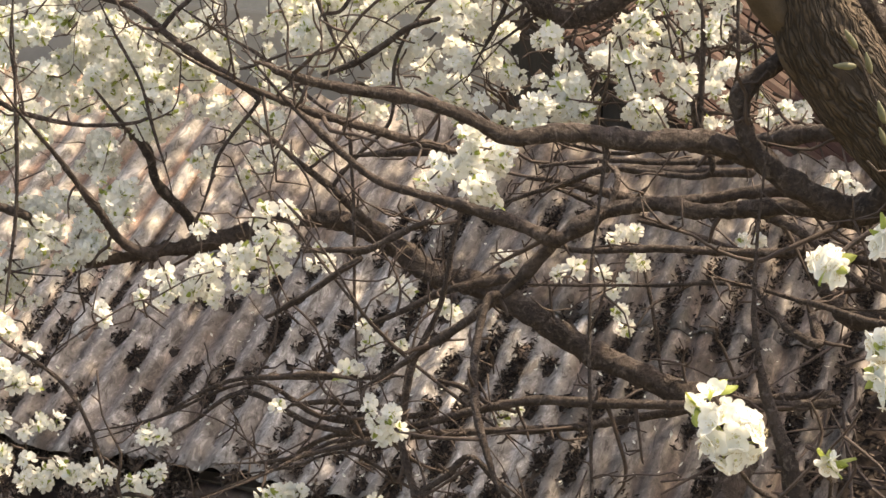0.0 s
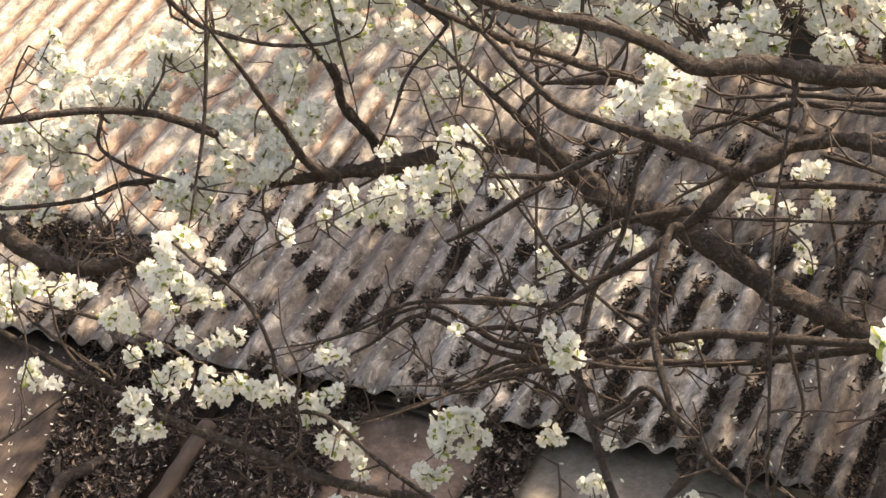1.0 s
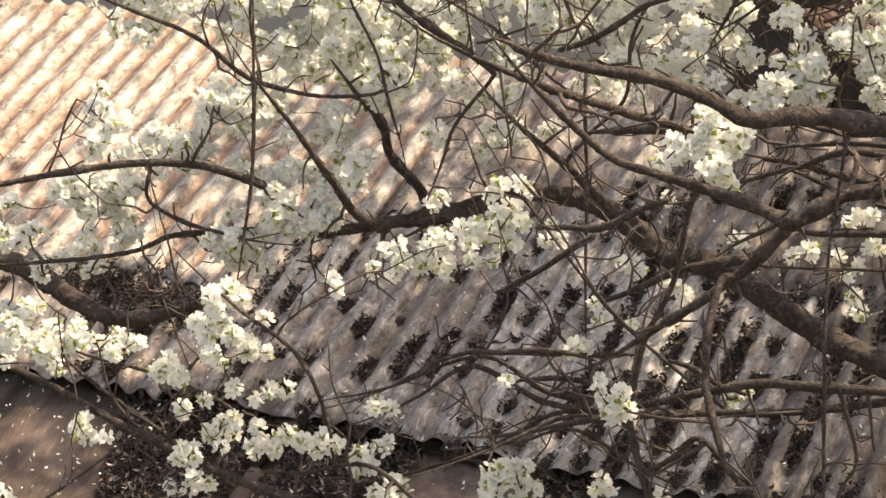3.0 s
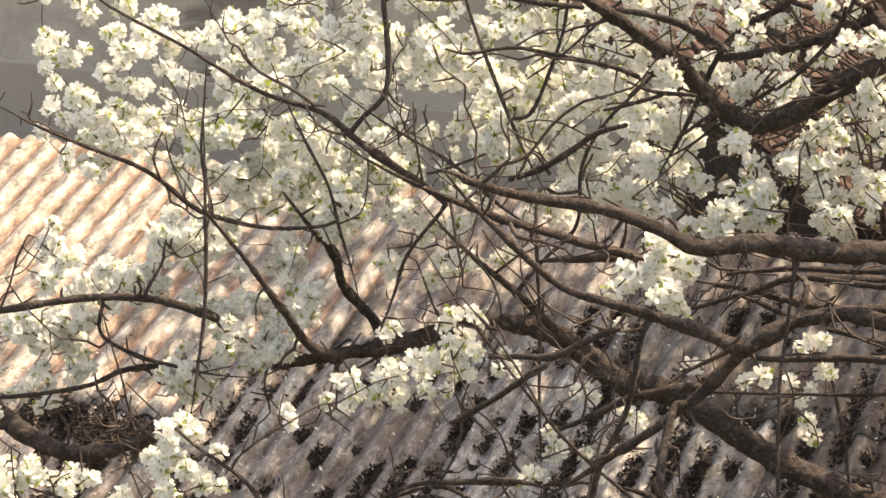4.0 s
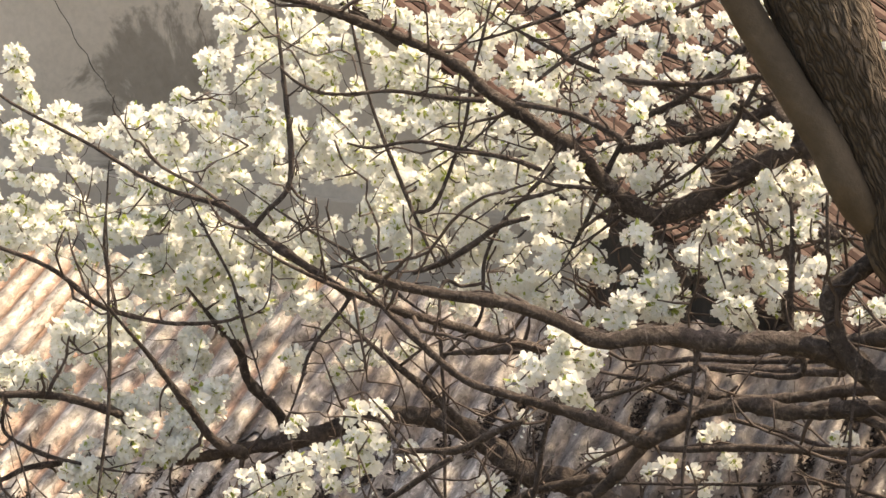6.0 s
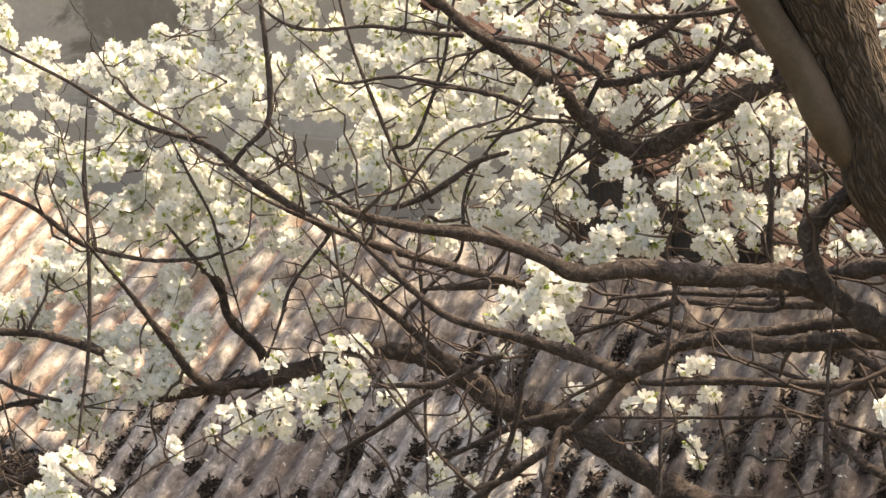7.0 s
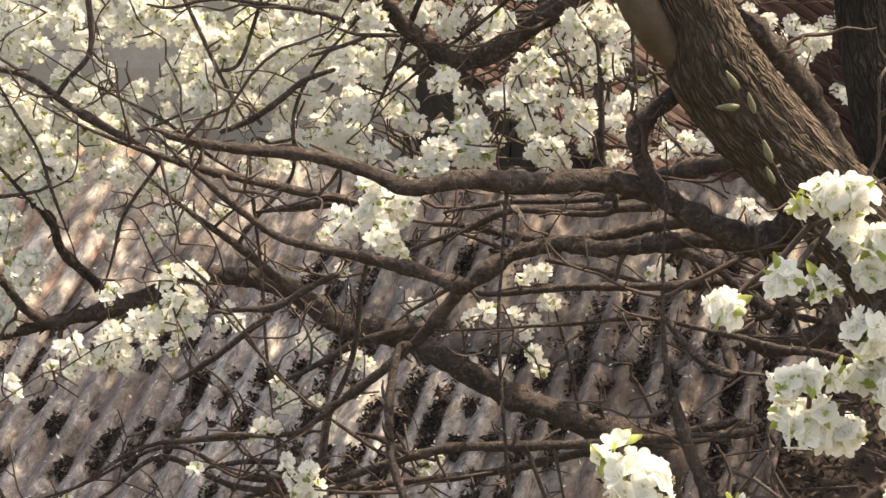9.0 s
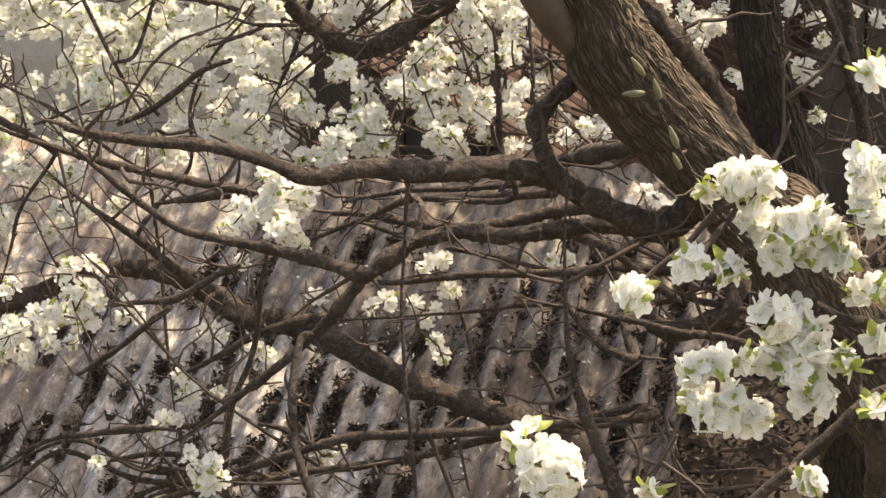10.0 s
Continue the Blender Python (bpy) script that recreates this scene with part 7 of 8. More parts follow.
spray(-0.038, 4.997, 2.954, 0.028, 0.015, 2)
spray(-0.022, 4.779, 2.776, 0.023, 0.014, 2)
spray(0.024, 4.880, 2.712, 0.022, 0.020, 2)
spray(-0.012, 4.751, 2.652, 0.024, 0.021, 3)
spray(0.017, 4.743, 2.592, 0.022, 0.021, 2)
spray(0.046, 5.023, 3.104, 0.023, 0.014, 2)
spray(0.031, 4.966, 3.019, 0.028, 0.015, 2)
spray(0.044, 4.936, 2.982, 0.016, 0.019, 2)
spray(0.038, 4.806, 2.934, 0.017, 0.015, 1)
spray(0.086, 4.979, 2.835, 0.025, 0.019, 2)
spray(0.064, 4.934, 2.769, 0.018, 0.014, 1)
spray(0.046, 4.755, 2.756, 0.016, 0.017, 2)
spray(0.075, 4.821, 2.669, 0.022, 0.017, 2)
spray(0.076, 4.863, 2.606, 0.018, 0.022, 2)
spray(0.119, 4.918, 3.096, 0.017, 0.015, 1)
spray(0.112, 4.913, 2.971, 0.020, 0.015, 2)
spray(0.136, 4.829, 2.900, 0.019, 0.020, 2)
spray(0.108, 4.962, 2.821, 0.018, 0.023, 2)
spray(0.110, 4.832, 2.795, 0.017, 0.020, 2)
spray(0.120, 4.942, 2.616, 0.022, 0.016, 2)
spray(0.152, 4.812, 2.590, 0.019, 0.018, 2)
spray(0.212, 5.071, 3.086, 0.028, 0.020, 2)
spray(0.167, 4.833, 2.996, 0.027, 0.014, 2)
spray(0.192, 4.853, 2.924, 0.018, 0.018, 2)
spray(0.202, 4.964, 2.833, 0.028, 0.018, 2)
spray(0.201, 4.818, 2.809, 0.020, 0.020, 2)
spray(0.183, 4.774, 2.737, 0.027, 0.014, 2)
spray(0.212, 4.826, 2.672, 0.016, 0.020, 2)
spray(0.205, 4.905, 2.586, 0.028, 0.019, 3)
spray(0.257, 5.019, 3.113, 0.018, 0.022, 2)
spray(0.235, 4.996, 3.013, 0.026, 0.018, 2)
spray(0.283, 4.936, 2.979, 0.020, 0.019, 2)
spray(0.242, 4.895, 2.824, 0.024, 0.021, 2)
spray(0.293, 4.817, 2.721, 0.019, 0.019, 2)
spray(0.275, 4.821, 2.617, 0.025, 0.017, 2)
spray(0.294, 4.916, 3.119, 0.019, 0.015, 2)
spray(0.322, 4.977, 3.055, 0.025, 0.023, 3)
spray(0.359, 5.014, 2.878, 0.023, 0.020, 2)
spray(0.367, 4.938, 2.825, 0.016, 0.019, 2)
spray(0.378, 4.955, 2.658, 0.017, 0.020, 2)
spray(0.370, 4.771, 2.597, 0.016, 0.022, 2)
spray(0.394, 4.942, 2.984, 0.022, 0.019, 2)
spray(0.383, 4.890, 2.939, 0.017, 0.015, 1)
spray(0.408, 4.990, 2.827, 0.025, 0.018, 2)
spray(0.406, 4.825, 2.782, 0.024, 0.015, 2)
spray(0.401, 4.842, 2.607, 0.018, 0.020, 2)
spray(0.471, 4.884, 3.111, 0.019, 0.021, 2)
spray(0.442, 4.837, 3.072, 0.018, 0.021, 2)
spray(0.470, 5.028, 2.952, 0.030, 0.015, 2)
spray(0.452, 4.876, 2.921, 0.023, 0.016, 2)
spray(0.480, 4.839, 2.821, 0.028, 0.019, 3)
spray(0.467, 4.962, 2.708, 0.026, 0.015, 2)
spray(0.513, 4.868, 3.100, 0.025, 0.021, 3)
spray(0.550, 4.856, 2.978, 0.026, 0.021, 3)
spray(0.546, 4.800, 2.880, 0.017, 0.021, 2)
spray(0.545, 4.922, 2.811, 0.019, 0.017, 2)
spray(0.537, 4.785, 2.633, 0.022, 0.014, 2)
spray(0.596, 4.884, 3.076, 0.019, 0.018, 2)
spray(0.635, 5.054, 2.960, 0.027, 0.020, 2)
spray(0.591, 4.993, 2.893, 0.026, 0.018, 2)
spray(0.629, 4.878, 2.817, 0.027, 0.018, 2)
spray(0.596, 4.885, 2.648, 0.016, 0.019, 2)
spray(0.606, 4.761, 2.641, 0.016, 0.019, 2)
spray(0.660, 5.016, 3.102, 0.021, 0.023, 2)
spray(0.692, 5.013, 3.044, 0.018, 0.020, 2)
spray(0.664, 4.916, 2.980, 0.024, 0.014, 2)
spray(0.678, 4.967, 2.929, 0.017, 0.016, 1)
spray(0.662, 4.845, 2.797, 0.029, 0.014, 2)
spray(0.669, 4.780, 2.781, 0.018, 0.016, 2)
spray(0.695, 4.802, 2.707, 0.017, 0.020, 2)
spray(0.679, 4.767, 2.643, 0.023, 0.021, 2)
# the outer sprays over the pale sheets
spray(-0.804, 4.228, 2.653, 0.026, 0.019, 4)
spray(-0.801, 4.165, 2.638, 0.034, 0.023, 6)
spray(-0.830, 4.239, 2.589, 0.023, 0.016, 4)
spray(-0.784, 4.206, 2.619, 0.023, 0.023, 4)
spray(-0.753, 4.221, 2.658, 0.021, 0.021, 4)
spray(-0.726, 4.124, 2.646, 0.032, 0.027, 8)
spray(-0.738, 4.199, 2.603, 0.029, 0.021, 6)
spray(-0.687, 4.179, 2.661, 0.018, 0.023, 4)
spray(-0.702, 4.215, 2.622, 0.016, 0.016, 2)
spray(-0.772, 4.279, 2.567, 0.024, 0.018, 4)
spray(-0.605, 4.235, 2.613, 0.026, 0.028, 6)
spray(-0.592, 4.252, 2.584, 0.029, 0.021, 6)
spray(-0.617, 4.215, 2.586, 0.021, 0.016, 4)
spray(-0.590, 4.136, 2.587, 0.018, 0.011, 2)
spray(-0.991, 4.112, 2.659, 0.011, 0.016, 2)
spray(-1.022, 4.200, 2.586, 0.019, 0.021, 4)
spray(-0.955, 4.104, 2.603, 0.023, 0.014, 4)
spray(-0.987, 4.077, 2.578, 0.018, 0.016, 4)
spray(-0.890, 4.098, 2.593, 0.032, 0.020, 6)
spray(-0.932, 4.272, 2.523, 0.024, 0.019, 4)
spray(-0.890, 4.216, 2.534, 0.041, 0.023, 8)
spray(-0.830, 4.165, 2.561, 0.040, 0.025, 8)
spray(-0.817, 4.150, 2.545, 0.029, 0.014, 4)
spray(-0.993, 4.104, 2.551, 0.016, 0.014, 2)
spray(-0.970, 4.174, 2.530, 0.023, 0.011, 2)
spray(-0.942, 4.181, 2.530, 0.017, 0.012, 2)
spray(-0.879, 4.074, 2.541, 0.028, 0.016, 4)
spray(-0.833, 4.083, 2.546, 0.028, 0.016, 4)
spray(-0.668, 4.133, 2.593, 0.016, 0.014, 2)
spray(-0.665, 4.153, 2.538, 0.029, 0.018, 4)
spray(-0.654, 4.242, 2.506, 0.035, 0.016, 6)
spray(-0.568, 4.268, 2.525, 0.029, 0.016, 4)
spray(-0.552, 4.078, 2.554, 0.025, 0.016, 4)
spray(-0.722, 4.232, 2.505, 0.021, 0.014, 4)
# more tufts among the outer twigs
spray(-0.987, 4.098, 2.622, 0.028, 0.019, 3)
spray(-0.961, 4.131, 2.601, 0.024, 0.017, 3)
spray(-0.925, 4.150, 2.544, 0.033, 0.029, 6)
spray(-0.927, 4.093, 2.508, 0.028, 0.023, 4)
spray(-0.957, 4.118, 2.460, 0.028, 0.028, 5)
spray(-0.999, 4.128, 2.484, 0.024, 0.024, 4)
spray(-0.983, 4.064, 2.463, 0.023, 0.023, 4)
spray(-0.864, 4.092, 2.591, 0.038, 0.021, 5)
spray(-0.837, 4.175, 2.553, 0.029, 0.021, 4)
spray(-0.799, 4.154, 2.620, 0.029, 0.029, 5)
spray(-0.805, 4.108, 2.660, 0.024, 0.019, 3)
spray(-0.758, 4.090, 2.667, 0.023, 0.019, 3)
spray(-0.788, 4.142, 2.683, 0.024, 0.015, 2)
spray(-0.732, 4.160, 2.663, 0.019, 0.024, 3)
spray(-0.697, 4.144, 2.508, 0.029, 0.033, 6)
spray(-0.661, 4.047, 2.497, 0.028, 0.023, 4)
spray(-0.758, 4.154, 2.532, 0.029, 0.013, 3)
spray(-0.751, 4.046, 2.442, 0.028, 0.017, 3)
spray(-0.733, 4.082, 2.403, 0.033, 0.021, 4)
spray(-0.724, 4.138, 2.408, 0.024, 0.017, 3)
spray(-0.619, 4.089, 2.478, 0.028, 0.021, 4)
spray(-0.588, 4.074, 2.474, 0.028, 0.021, 4)
spray(-0.583, 4.145, 2.625, 0.029, 0.024, 4)
spray(-0.549, 4.059, 2.549, 0.028, 0.037, 7)
spray(-0.493, 4.105, 2.708, 0.042, 0.033, 8)
spray(-0.523, 4.187, 2.708, 0.038, 0.024, 6)
spray(-0.414, 4.112, 2.633, 0.017, 0.015, 2)
spray(-0.402, 4.159, 2.701, 0.019, 0.015, 2)
spray(-0.300, 4.111, 2.644, 0.038, 0.019, 4)
# the low end of those sprays
spray(-1.164, 4.147, 2.432, 0.021, 0.014, 4)
spray(-1.031, 4.056, 2.493, 0.039, 0.025, 8)
spray(-0.973, 4.058, 2.497, 0.045, 0.025, 10)
spray(-1.018, 4.082, 2.462, 0.039, 0.018, 6)
spray(-0.959, 4.126, 2.457, 0.028, 0.023, 6)
spray(-0.946, 4.138, 2.430, 0.021, 0.017, 4)
spray(-1.155, 4.134, 2.391, 0.028, 0.016, 4)
spray(-1.094, 4.056, 2.412, 0.028, 0.016, 4)
spray(-1.117, 4.067, 2.387, 0.028, 0.011, 4)
spray(-0.950, 4.161, 2.387, 0.029, 0.025, 6)
spray(-1.014, 4.158, 2.366, 0.025, 0.016, 4)
spray(-1.078, 4.093, 2.342, 0.018, 0.023, 4)
spray(-1.053, 4.152, 2.339, 0.023, 0.016, 4)
spray(-0.994, 4.117, 2.344, 0.018, 0.020, 4)
spray(-0.995, 4.054, 2.417, 0.022, 0.011, 2)
spray(-0.769, 4.178, 2.435, 0.014, 0.012, 2)
spray(-0.778, 4.049, 2.429, 0.020, 0.016, 4)
spray(-0.745, 4.052, 2.421, 0.028, 0.022, 6)
spray(-0.770, 4.144, 2.373, 0.029, 0.018, 4)
spray(-0.743, 4.163, 2.365, 0.029, 0.023, 6)
spray(-0.732, 4.146, 2.396, 0.029, 0.021, 6)
spray(-0.710, 4.157, 2.416, 0.025, 0.016, 4)
spray(-0.696, 4.064, 2.372, 0.020, 0.011, 2)
spray(-0.692, 4.118, 2.508, 0.034, 0.025, 8)
spray(-0.695, 4.191, 2.510, 0.029, 0.021, 6)
spray(-0.675, 4.109, 2.482, 0.028, 0.025, 6)
spray(-0.675, 4.060, 2.470, 0.018, 0.016, 4)
spray(-0.630, 4.085, 2.453, 0.028, 0.018, 4)
spray(-0.593, 4.059, 2.473, 0.028, 0.018, 4)
spray(-0.616, 4.091, 2.457, 0.023, 0.016, 4)
spray(-0.595, 4.094, 2.513, 0.023, 0.018, 4)
spray(-0.580, 4.100, 2.473, 0.016, 0.020, 4)
spray(-0.539, 4.087, 2.569, 0.023, 0.023, 4)
spray(-0.579, 4.215, 2.515, 0.016, 0.019, 4)
spray(-1.128, 4.006, 2.291, 0.015, 0.013, 2)
# the full clump over the crossing limbs
spray(0.026, 3.504, 2.827, 0.024, 0.016, 2)
spray(0.043, 3.548, 2.801, 0.033, 0.020, 4)
spray(0.004, 3.517, 2.781, 0.036, 0.020, 4)
spray(-0.020, 3.511, 2.765, 0.020, 0.016, 2)
spray(0.036, 3.531, 2.780, 0.036, 0.020, 4)
spray(0.073, 3.550, 2.773, 0.020, 0.016, 2)
spray(0.045, 3.495, 2.764, 0.028, 0.018, 3)
spray(0.055, 3.513, 2.735, 0.024, 0.016, 2)
spray(0.083, 3.513, 2.803, 0.011, 0.015, 1)
# the loose sprays over the furrowed sheets and the leaf heap
spray(-0.717, 3.714, 2.437, 0.021, 0.015, 2)
spray(-0.701, 3.749, 2.433, 0.026, 0.019, 2)
spray(-0.711, 3.708, 2.416, 0.021, 0.017, 2)
spray(-0.687, 3.750, 2.416, 0.022, 0.019, 2)
spray(-0.745, 3.772, 2.375, 0.019, 0.019, 2)
spray(-0.716, 3.768, 2.370, 0.024, 0.016, 2)
spray(-0.676, 3.699, 2.385, 0.021, 0.019, 2)
spray(-0.725, 3.722, 2.355, 0.021, 0.017, 2)
spray(-0.703, 3.707, 2.343, 0.021, 0.019, 2)
spray(-0.651, 3.740, 2.347, 0.024, 0.019, 2)
spray(-0.632, 3.766, 2.331, 0.010, 0.012, 1)
spray(-0.637, 3.758, 2.390, 0.017, 0.012, 1)
spray(-1.030, 3.701, 2.364, 0.030, 0.019, 3)
spray(-1.001, 3.693, 2.388, 0.021, 0.015, 2)
spray(-0.974, 3.697, 2.357, 0.021, 0.019, 2)
spray(-0.997, 3.715, 2.330, 0.026, 0.017, 2)
spray(-1.026, 3.690, 2.330, 0.025, 0.021, 3)
spray(-0.961, 3.684, 2.334, 0.030, 0.021, 3)
spray(-0.918, 3.710, 2.358, 0.030, 0.019, 3)
spray(-0.937, 3.694, 2.342, 0.021, 0.019, 2)
spray(-0.894, 3.749, 2.320, 0.026, 0.015, 2)
spray(-0.869, 3.777, 2.323, 0.026, 0.016, 2)
spray(-0.834, 3.744, 2.337, 0.012, 0.015, 1)
spray(-0.864, 3.695, 2.331, 0.017, 0.010, 1)
spray(-0.772, 3.691, 2.332, 0.021, 0.010, 1)
spray(-0.972, 3.767, 2.277, 0.026, 0.010, 1)
spray(-1.053, 3.753, 2.284, 0.017, 0.009, 1)
spray(-0.786, 3.719, 2.302, 0.021, 0.021, 2)
spray(-0.762, 3.737, 2.294, 0.021, 0.019, 2)
spray(-0.763, 3.749, 2.227, 0.022, 0.015, 2)
spray(-0.722, 3.728, 2.253, 0.009, 0.012, 1)
spray(-0.699, 3.737, 2.319, 0.014, 0.012, 1)
spray(-0.676, 3.722, 2.284, 0.017, 0.012, 1)
spray(-0.635, 3.696, 2.278, 0.015, 0.010, 1)
spray(-0.615, 3.710, 2.289, 0.015, 0.015, 1)
spray(-0.588, 3.709, 2.292, 0.014, 0.014, 1)
spray(-0.910, 3.709, 2.207, 0.021, 0.021, 2)
spray(-0.904, 3.706, 2.185, 0.017, 0.010, 1)
spray(-0.862, 3.643, 2.211, 0.012, 0.012, 1)
spray(-0.711, 3.726, 2.202, 0.015, 0.017, 1)
spray(-0.691, 3.716, 2.227, 0.012, 0.009, 1)
spray(-0.671, 3.705, 2.233, 0.019, 0.012, 1)
spray(-0.676, 3.738, 2.197, 0.015, 0.010, 1)
spray(-0.724, 3.682, 2.183, 0.017, 0.021, 2)
spray(-0.744, 3.666, 2.191, 0.013, 0.021, 2)
spray(-0.680, 3.660, 2.205, 0.015, 0.007, 1)
spray(-0.723, 3.658, 2.159, 0.018, 0.015, 2)
spray(-0.763, 3.679, 2.123, 0.012, 0.012, 1)
spray(-0.730, 3.674, 2.128, 0.015, 0.012, 1)
spray(-0.700, 3.660, 2.141, 0.010, 0.012, 1)
spray(-0.634, 3.704, 2.213, 0.015, 0.021, 2)
spray(-0.609, 3.723, 2.195, 0.021, 0.021, 2)
spray(-0.637, 3.728, 2.176, 0.012, 0.009, 1)
spray(-0.585, 3.744, 2.199, 0.017, 0.017, 2)
spray(-0.551, 3.669, 2.215, 0.017, 0.019, 2)
spray(-0.529, 3.734, 2.208, 0.015, 0.014, 1)
spray(-0.506, 3.671, 2.219, 0.013, 0.017, 1)
spray(-0.540, 3.690, 2.204, 0.019, 0.015, 2)
spray(-0.495, 3.652, 2.232, 0.007, 0.010, 1)
spray(-1.029, 3.676, 2.076, 0.017, 0.015, 1)
spray(-1.043, 3.676, 2.089, 0.008, 0.008, 1)
spray(-1.012, 3.652, 1.974, 0.029, 0.021, 3)
spray(-0.988, 3.667, 1.971, 0.013, 0.019, 1)
spray(-1.008, 3.590, 1.991, 0.015, 0.015, 1)
spray(-0.463, 3.650, 2.217, 0.015, 0.012, 1)
spray(-0.467, 3.694, 2.177, 0.017, 0.015, 1)
spray(-0.449, 3.691, 2.185, 0.015, 0.012, 1)
spray(-0.452, 3.669, 2.216, 0.012, 0.008, 1)
spray(-0.431, 3.680, 2.219, 0.017, 0.015, 1)
spray(-0.424, 3.687, 2.227, 0.008, 0.010, 1)
spray(-0.447, 3.736, 2.274, 0.012, 0.009, 1)
spray(-0.425, 3.710, 2.275, 0.014, 0.012, 1)
spray(-0.445, 3.692, 2.280, 0.008, 0.008, 1)
spray(-0.406, 3.646, 2.163, 0.021, 0.017, 2)
spray(-0.430, 3.630, 2.162, 0.017, 0.015, 1)
spray(-0.393, 3.688, 2.153, 0.017, 0.015, 1)
spray(-0.414, 3.646, 2.144, 0.017, 0.013, 1)
spray(-0.388, 3.663, 2.135, 0.015, 0.013, 1)
spray(-0.369, 3.630, 2.112, 0.012, 0.012, 1)
spray(-0.380, 3.679, 2.110, 0.008, 0.008, 1)
spray(-0.255, 3.732, 2.180, 0.021, 0.017, 2)
spray(-0.227, 3.701, 2.204, 0.025, 0.017, 2)
spray(-0.203, 3.689, 2.206, 0.012, 0.014, 1)
spray(-0.256, 3.652, 2.182, 0.018, 0.017, 2)
spray(-0.232, 3.671, 2.186, 0.025, 0.019, 2)
spray(-0.202, 3.702, 2.168, 0.021, 0.015, 2)
spray(-0.188, 3.696, 2.167, 0.012, 0.015, 1)
spray(-0.248, 3.682, 2.147, 0.021, 0.012, 1)
spray(-0.213, 3.706, 2.142, 0.019, 0.012, 1)
spray(-0.280, 3.661, 2.118, 0.015, 0.012, 1)
spray(-0.268, 3.698, 2.091, 0.017, 0.015, 1)
spray(-0.247, 3.710, 2.098, 0.010, 0.015, 1)
spray(-0.405, 3.618, 2.060, 0.018, 0.017, 2)
spray(-0.418, 3.666, 2.024, 0.013, 0.013, 1)
spray(-0.381, 3.642, 2.058, 0.008, 0.010, 1)
spray(-0.332, 3.697, 2.035, 0.015, 0.014, 1)
spray(-0.305, 3.601, 2.063, 0.018, 0.017, 2)
spray(-0.291, 3.630, 2.063, 0.012, 0.012, 1)
spray(-0.199, 3.659, 2.061, 0.017, 0.015, 1)
spray(-0.186, 3.688, 2.031, 0.014, 0.010, 1)
spray(-0.209, 3.620, 2.062, 0.012, 0.010, 1)
spray(-0.240, 3.692, 2.343, 0.012, 0.012, 1)
spray(-0.471, 3.803, 2.472, 0.012, 0.019, 1)
spray(-0.451, 3.764, 2.518, 0.010, 0.009, 1)
spray(-0.425, 3.731, 2.539, 0.012, 0.010, 1)
spray(-0.424, 3.770, 2.500, 0.022, 0.019, 2)
spray(-0.403, 3.791, 2.482, 0.016, 0.019, 2)
spray(-0.438, 3.788, 2.471, 0.012, 0.010, 1)
spray(-0.392, 3.798, 2.514, 0.016, 0.019, 2)
spray(-0.379, 3.816, 2.492, 0.019, 0.016, 2)
spray(-0.376, 3.802, 2.538, 0.016, 0.012, 1)
spray(-0.357, 3.802, 2.526, 0.017, 0.019, 2)
spray(-0.361, 3.821, 2.487, 0.018, 0.016, 1)
spray(-0.354, 3.801, 2.475, 0.012, 0.012, 1)
spray(-0.333, 3.759, 2.562, 0.014, 0.014, 1)
spray(-0.310, 3.746, 2.573, 0.019, 0.012, 1)
spray(-0.321, 3.804, 2.528, 0.022, 0.016, 2)
spray(-0.313, 3.779, 2.508, 0.017, 0.014, 1)
spray(-0.282, 3.774, 2.513, 0.012, 0.009, 1)
spray(-0.288, 3.822, 2.545, 0.016, 0.016, 1)
spray(-0.277, 3.761, 2.590, 0.019, 0.014, 1)
spray(-0.269, 3.786, 2.566, 0.017, 0.017, 2)
spray(-0.277, 3.771, 2.633, 0.014, 0.016, 1)
spray(-0.292, 3.812, 2.607, 0.012, 0.012, 1)
spray(-0.259, 3.805, 2.594, 0.014, 0.016, 1)
spray(-0.241, 3.762, 2.579, 0.012, 0.019, 1)
spray(-0.273, 3.810, 2.531, 0.016, 0.012, 1)
spray(-0.252, 3.761, 2.551, 0.012, 0.012, 1)
spray(-0.246, 3.764, 2.642, 0.012, 0.014, 1)
spray(-0.233, 3.784, 2.624, 0.007, 0.009, 1)
spray(-0.250, 3.810, 2.529, 0.009, 0.009, 1)
spray(-0.386, 3.824, 2.582, 0.014, 0.012, 1)
spray(-0.369, 3.789, 2.601, 0.014, 0.012, 1)
spray(-0.195, 3.815, 2.565, 0.012, 0.011, 1)
spray(-0.178, 3.759, 2.559, 0.022, 0.010, 1)
spray(-0.200, 3.760, 2.556, 0.012, 0.010, 1)
spray(-0.519, 3.729, 2.457, 0.012, 0.017, 1)
spray(-0.532, 3.787, 2.457, 0.007, 0.007, 1)
spray(-0.079, 3.787, 2.519, 0.012, 0.009, 1)
spray(-0.066, 3.803, 2.516, 0.014, 0.014, 1)
spray(-0.052, 3.786, 2.513, 0.009, 0.010, 1)
spray(0.008, 3.751, 2.501, 0.014, 0.012, 1)
spray(0.022, 3.787, 2.478, 0.012, 0.010, 1)
spray(-0.006, 3.797, 2.491, 0.009, 0.007, 1)
spray(-0.014, 3.773, 2.634, 0.010, 0.014, 1)
spray(-0.117, 3.756, 2.460, 0.012, 0.009, 1)
spray(-0.101, 3.757, 2.433, 0.019, 0.014, 1)
spray(-0.110, 3.778, 2.417, 0.016, 0.010, 1)
spray(-0.057, 3.802, 2.414, 0.012, 0.012, 1)
spray(-0.127, 3.720, 2.400, 0.017, 0.015, 1)
spray(-0.139, 3.697, 2.402, 0.017, 0.015, 1)
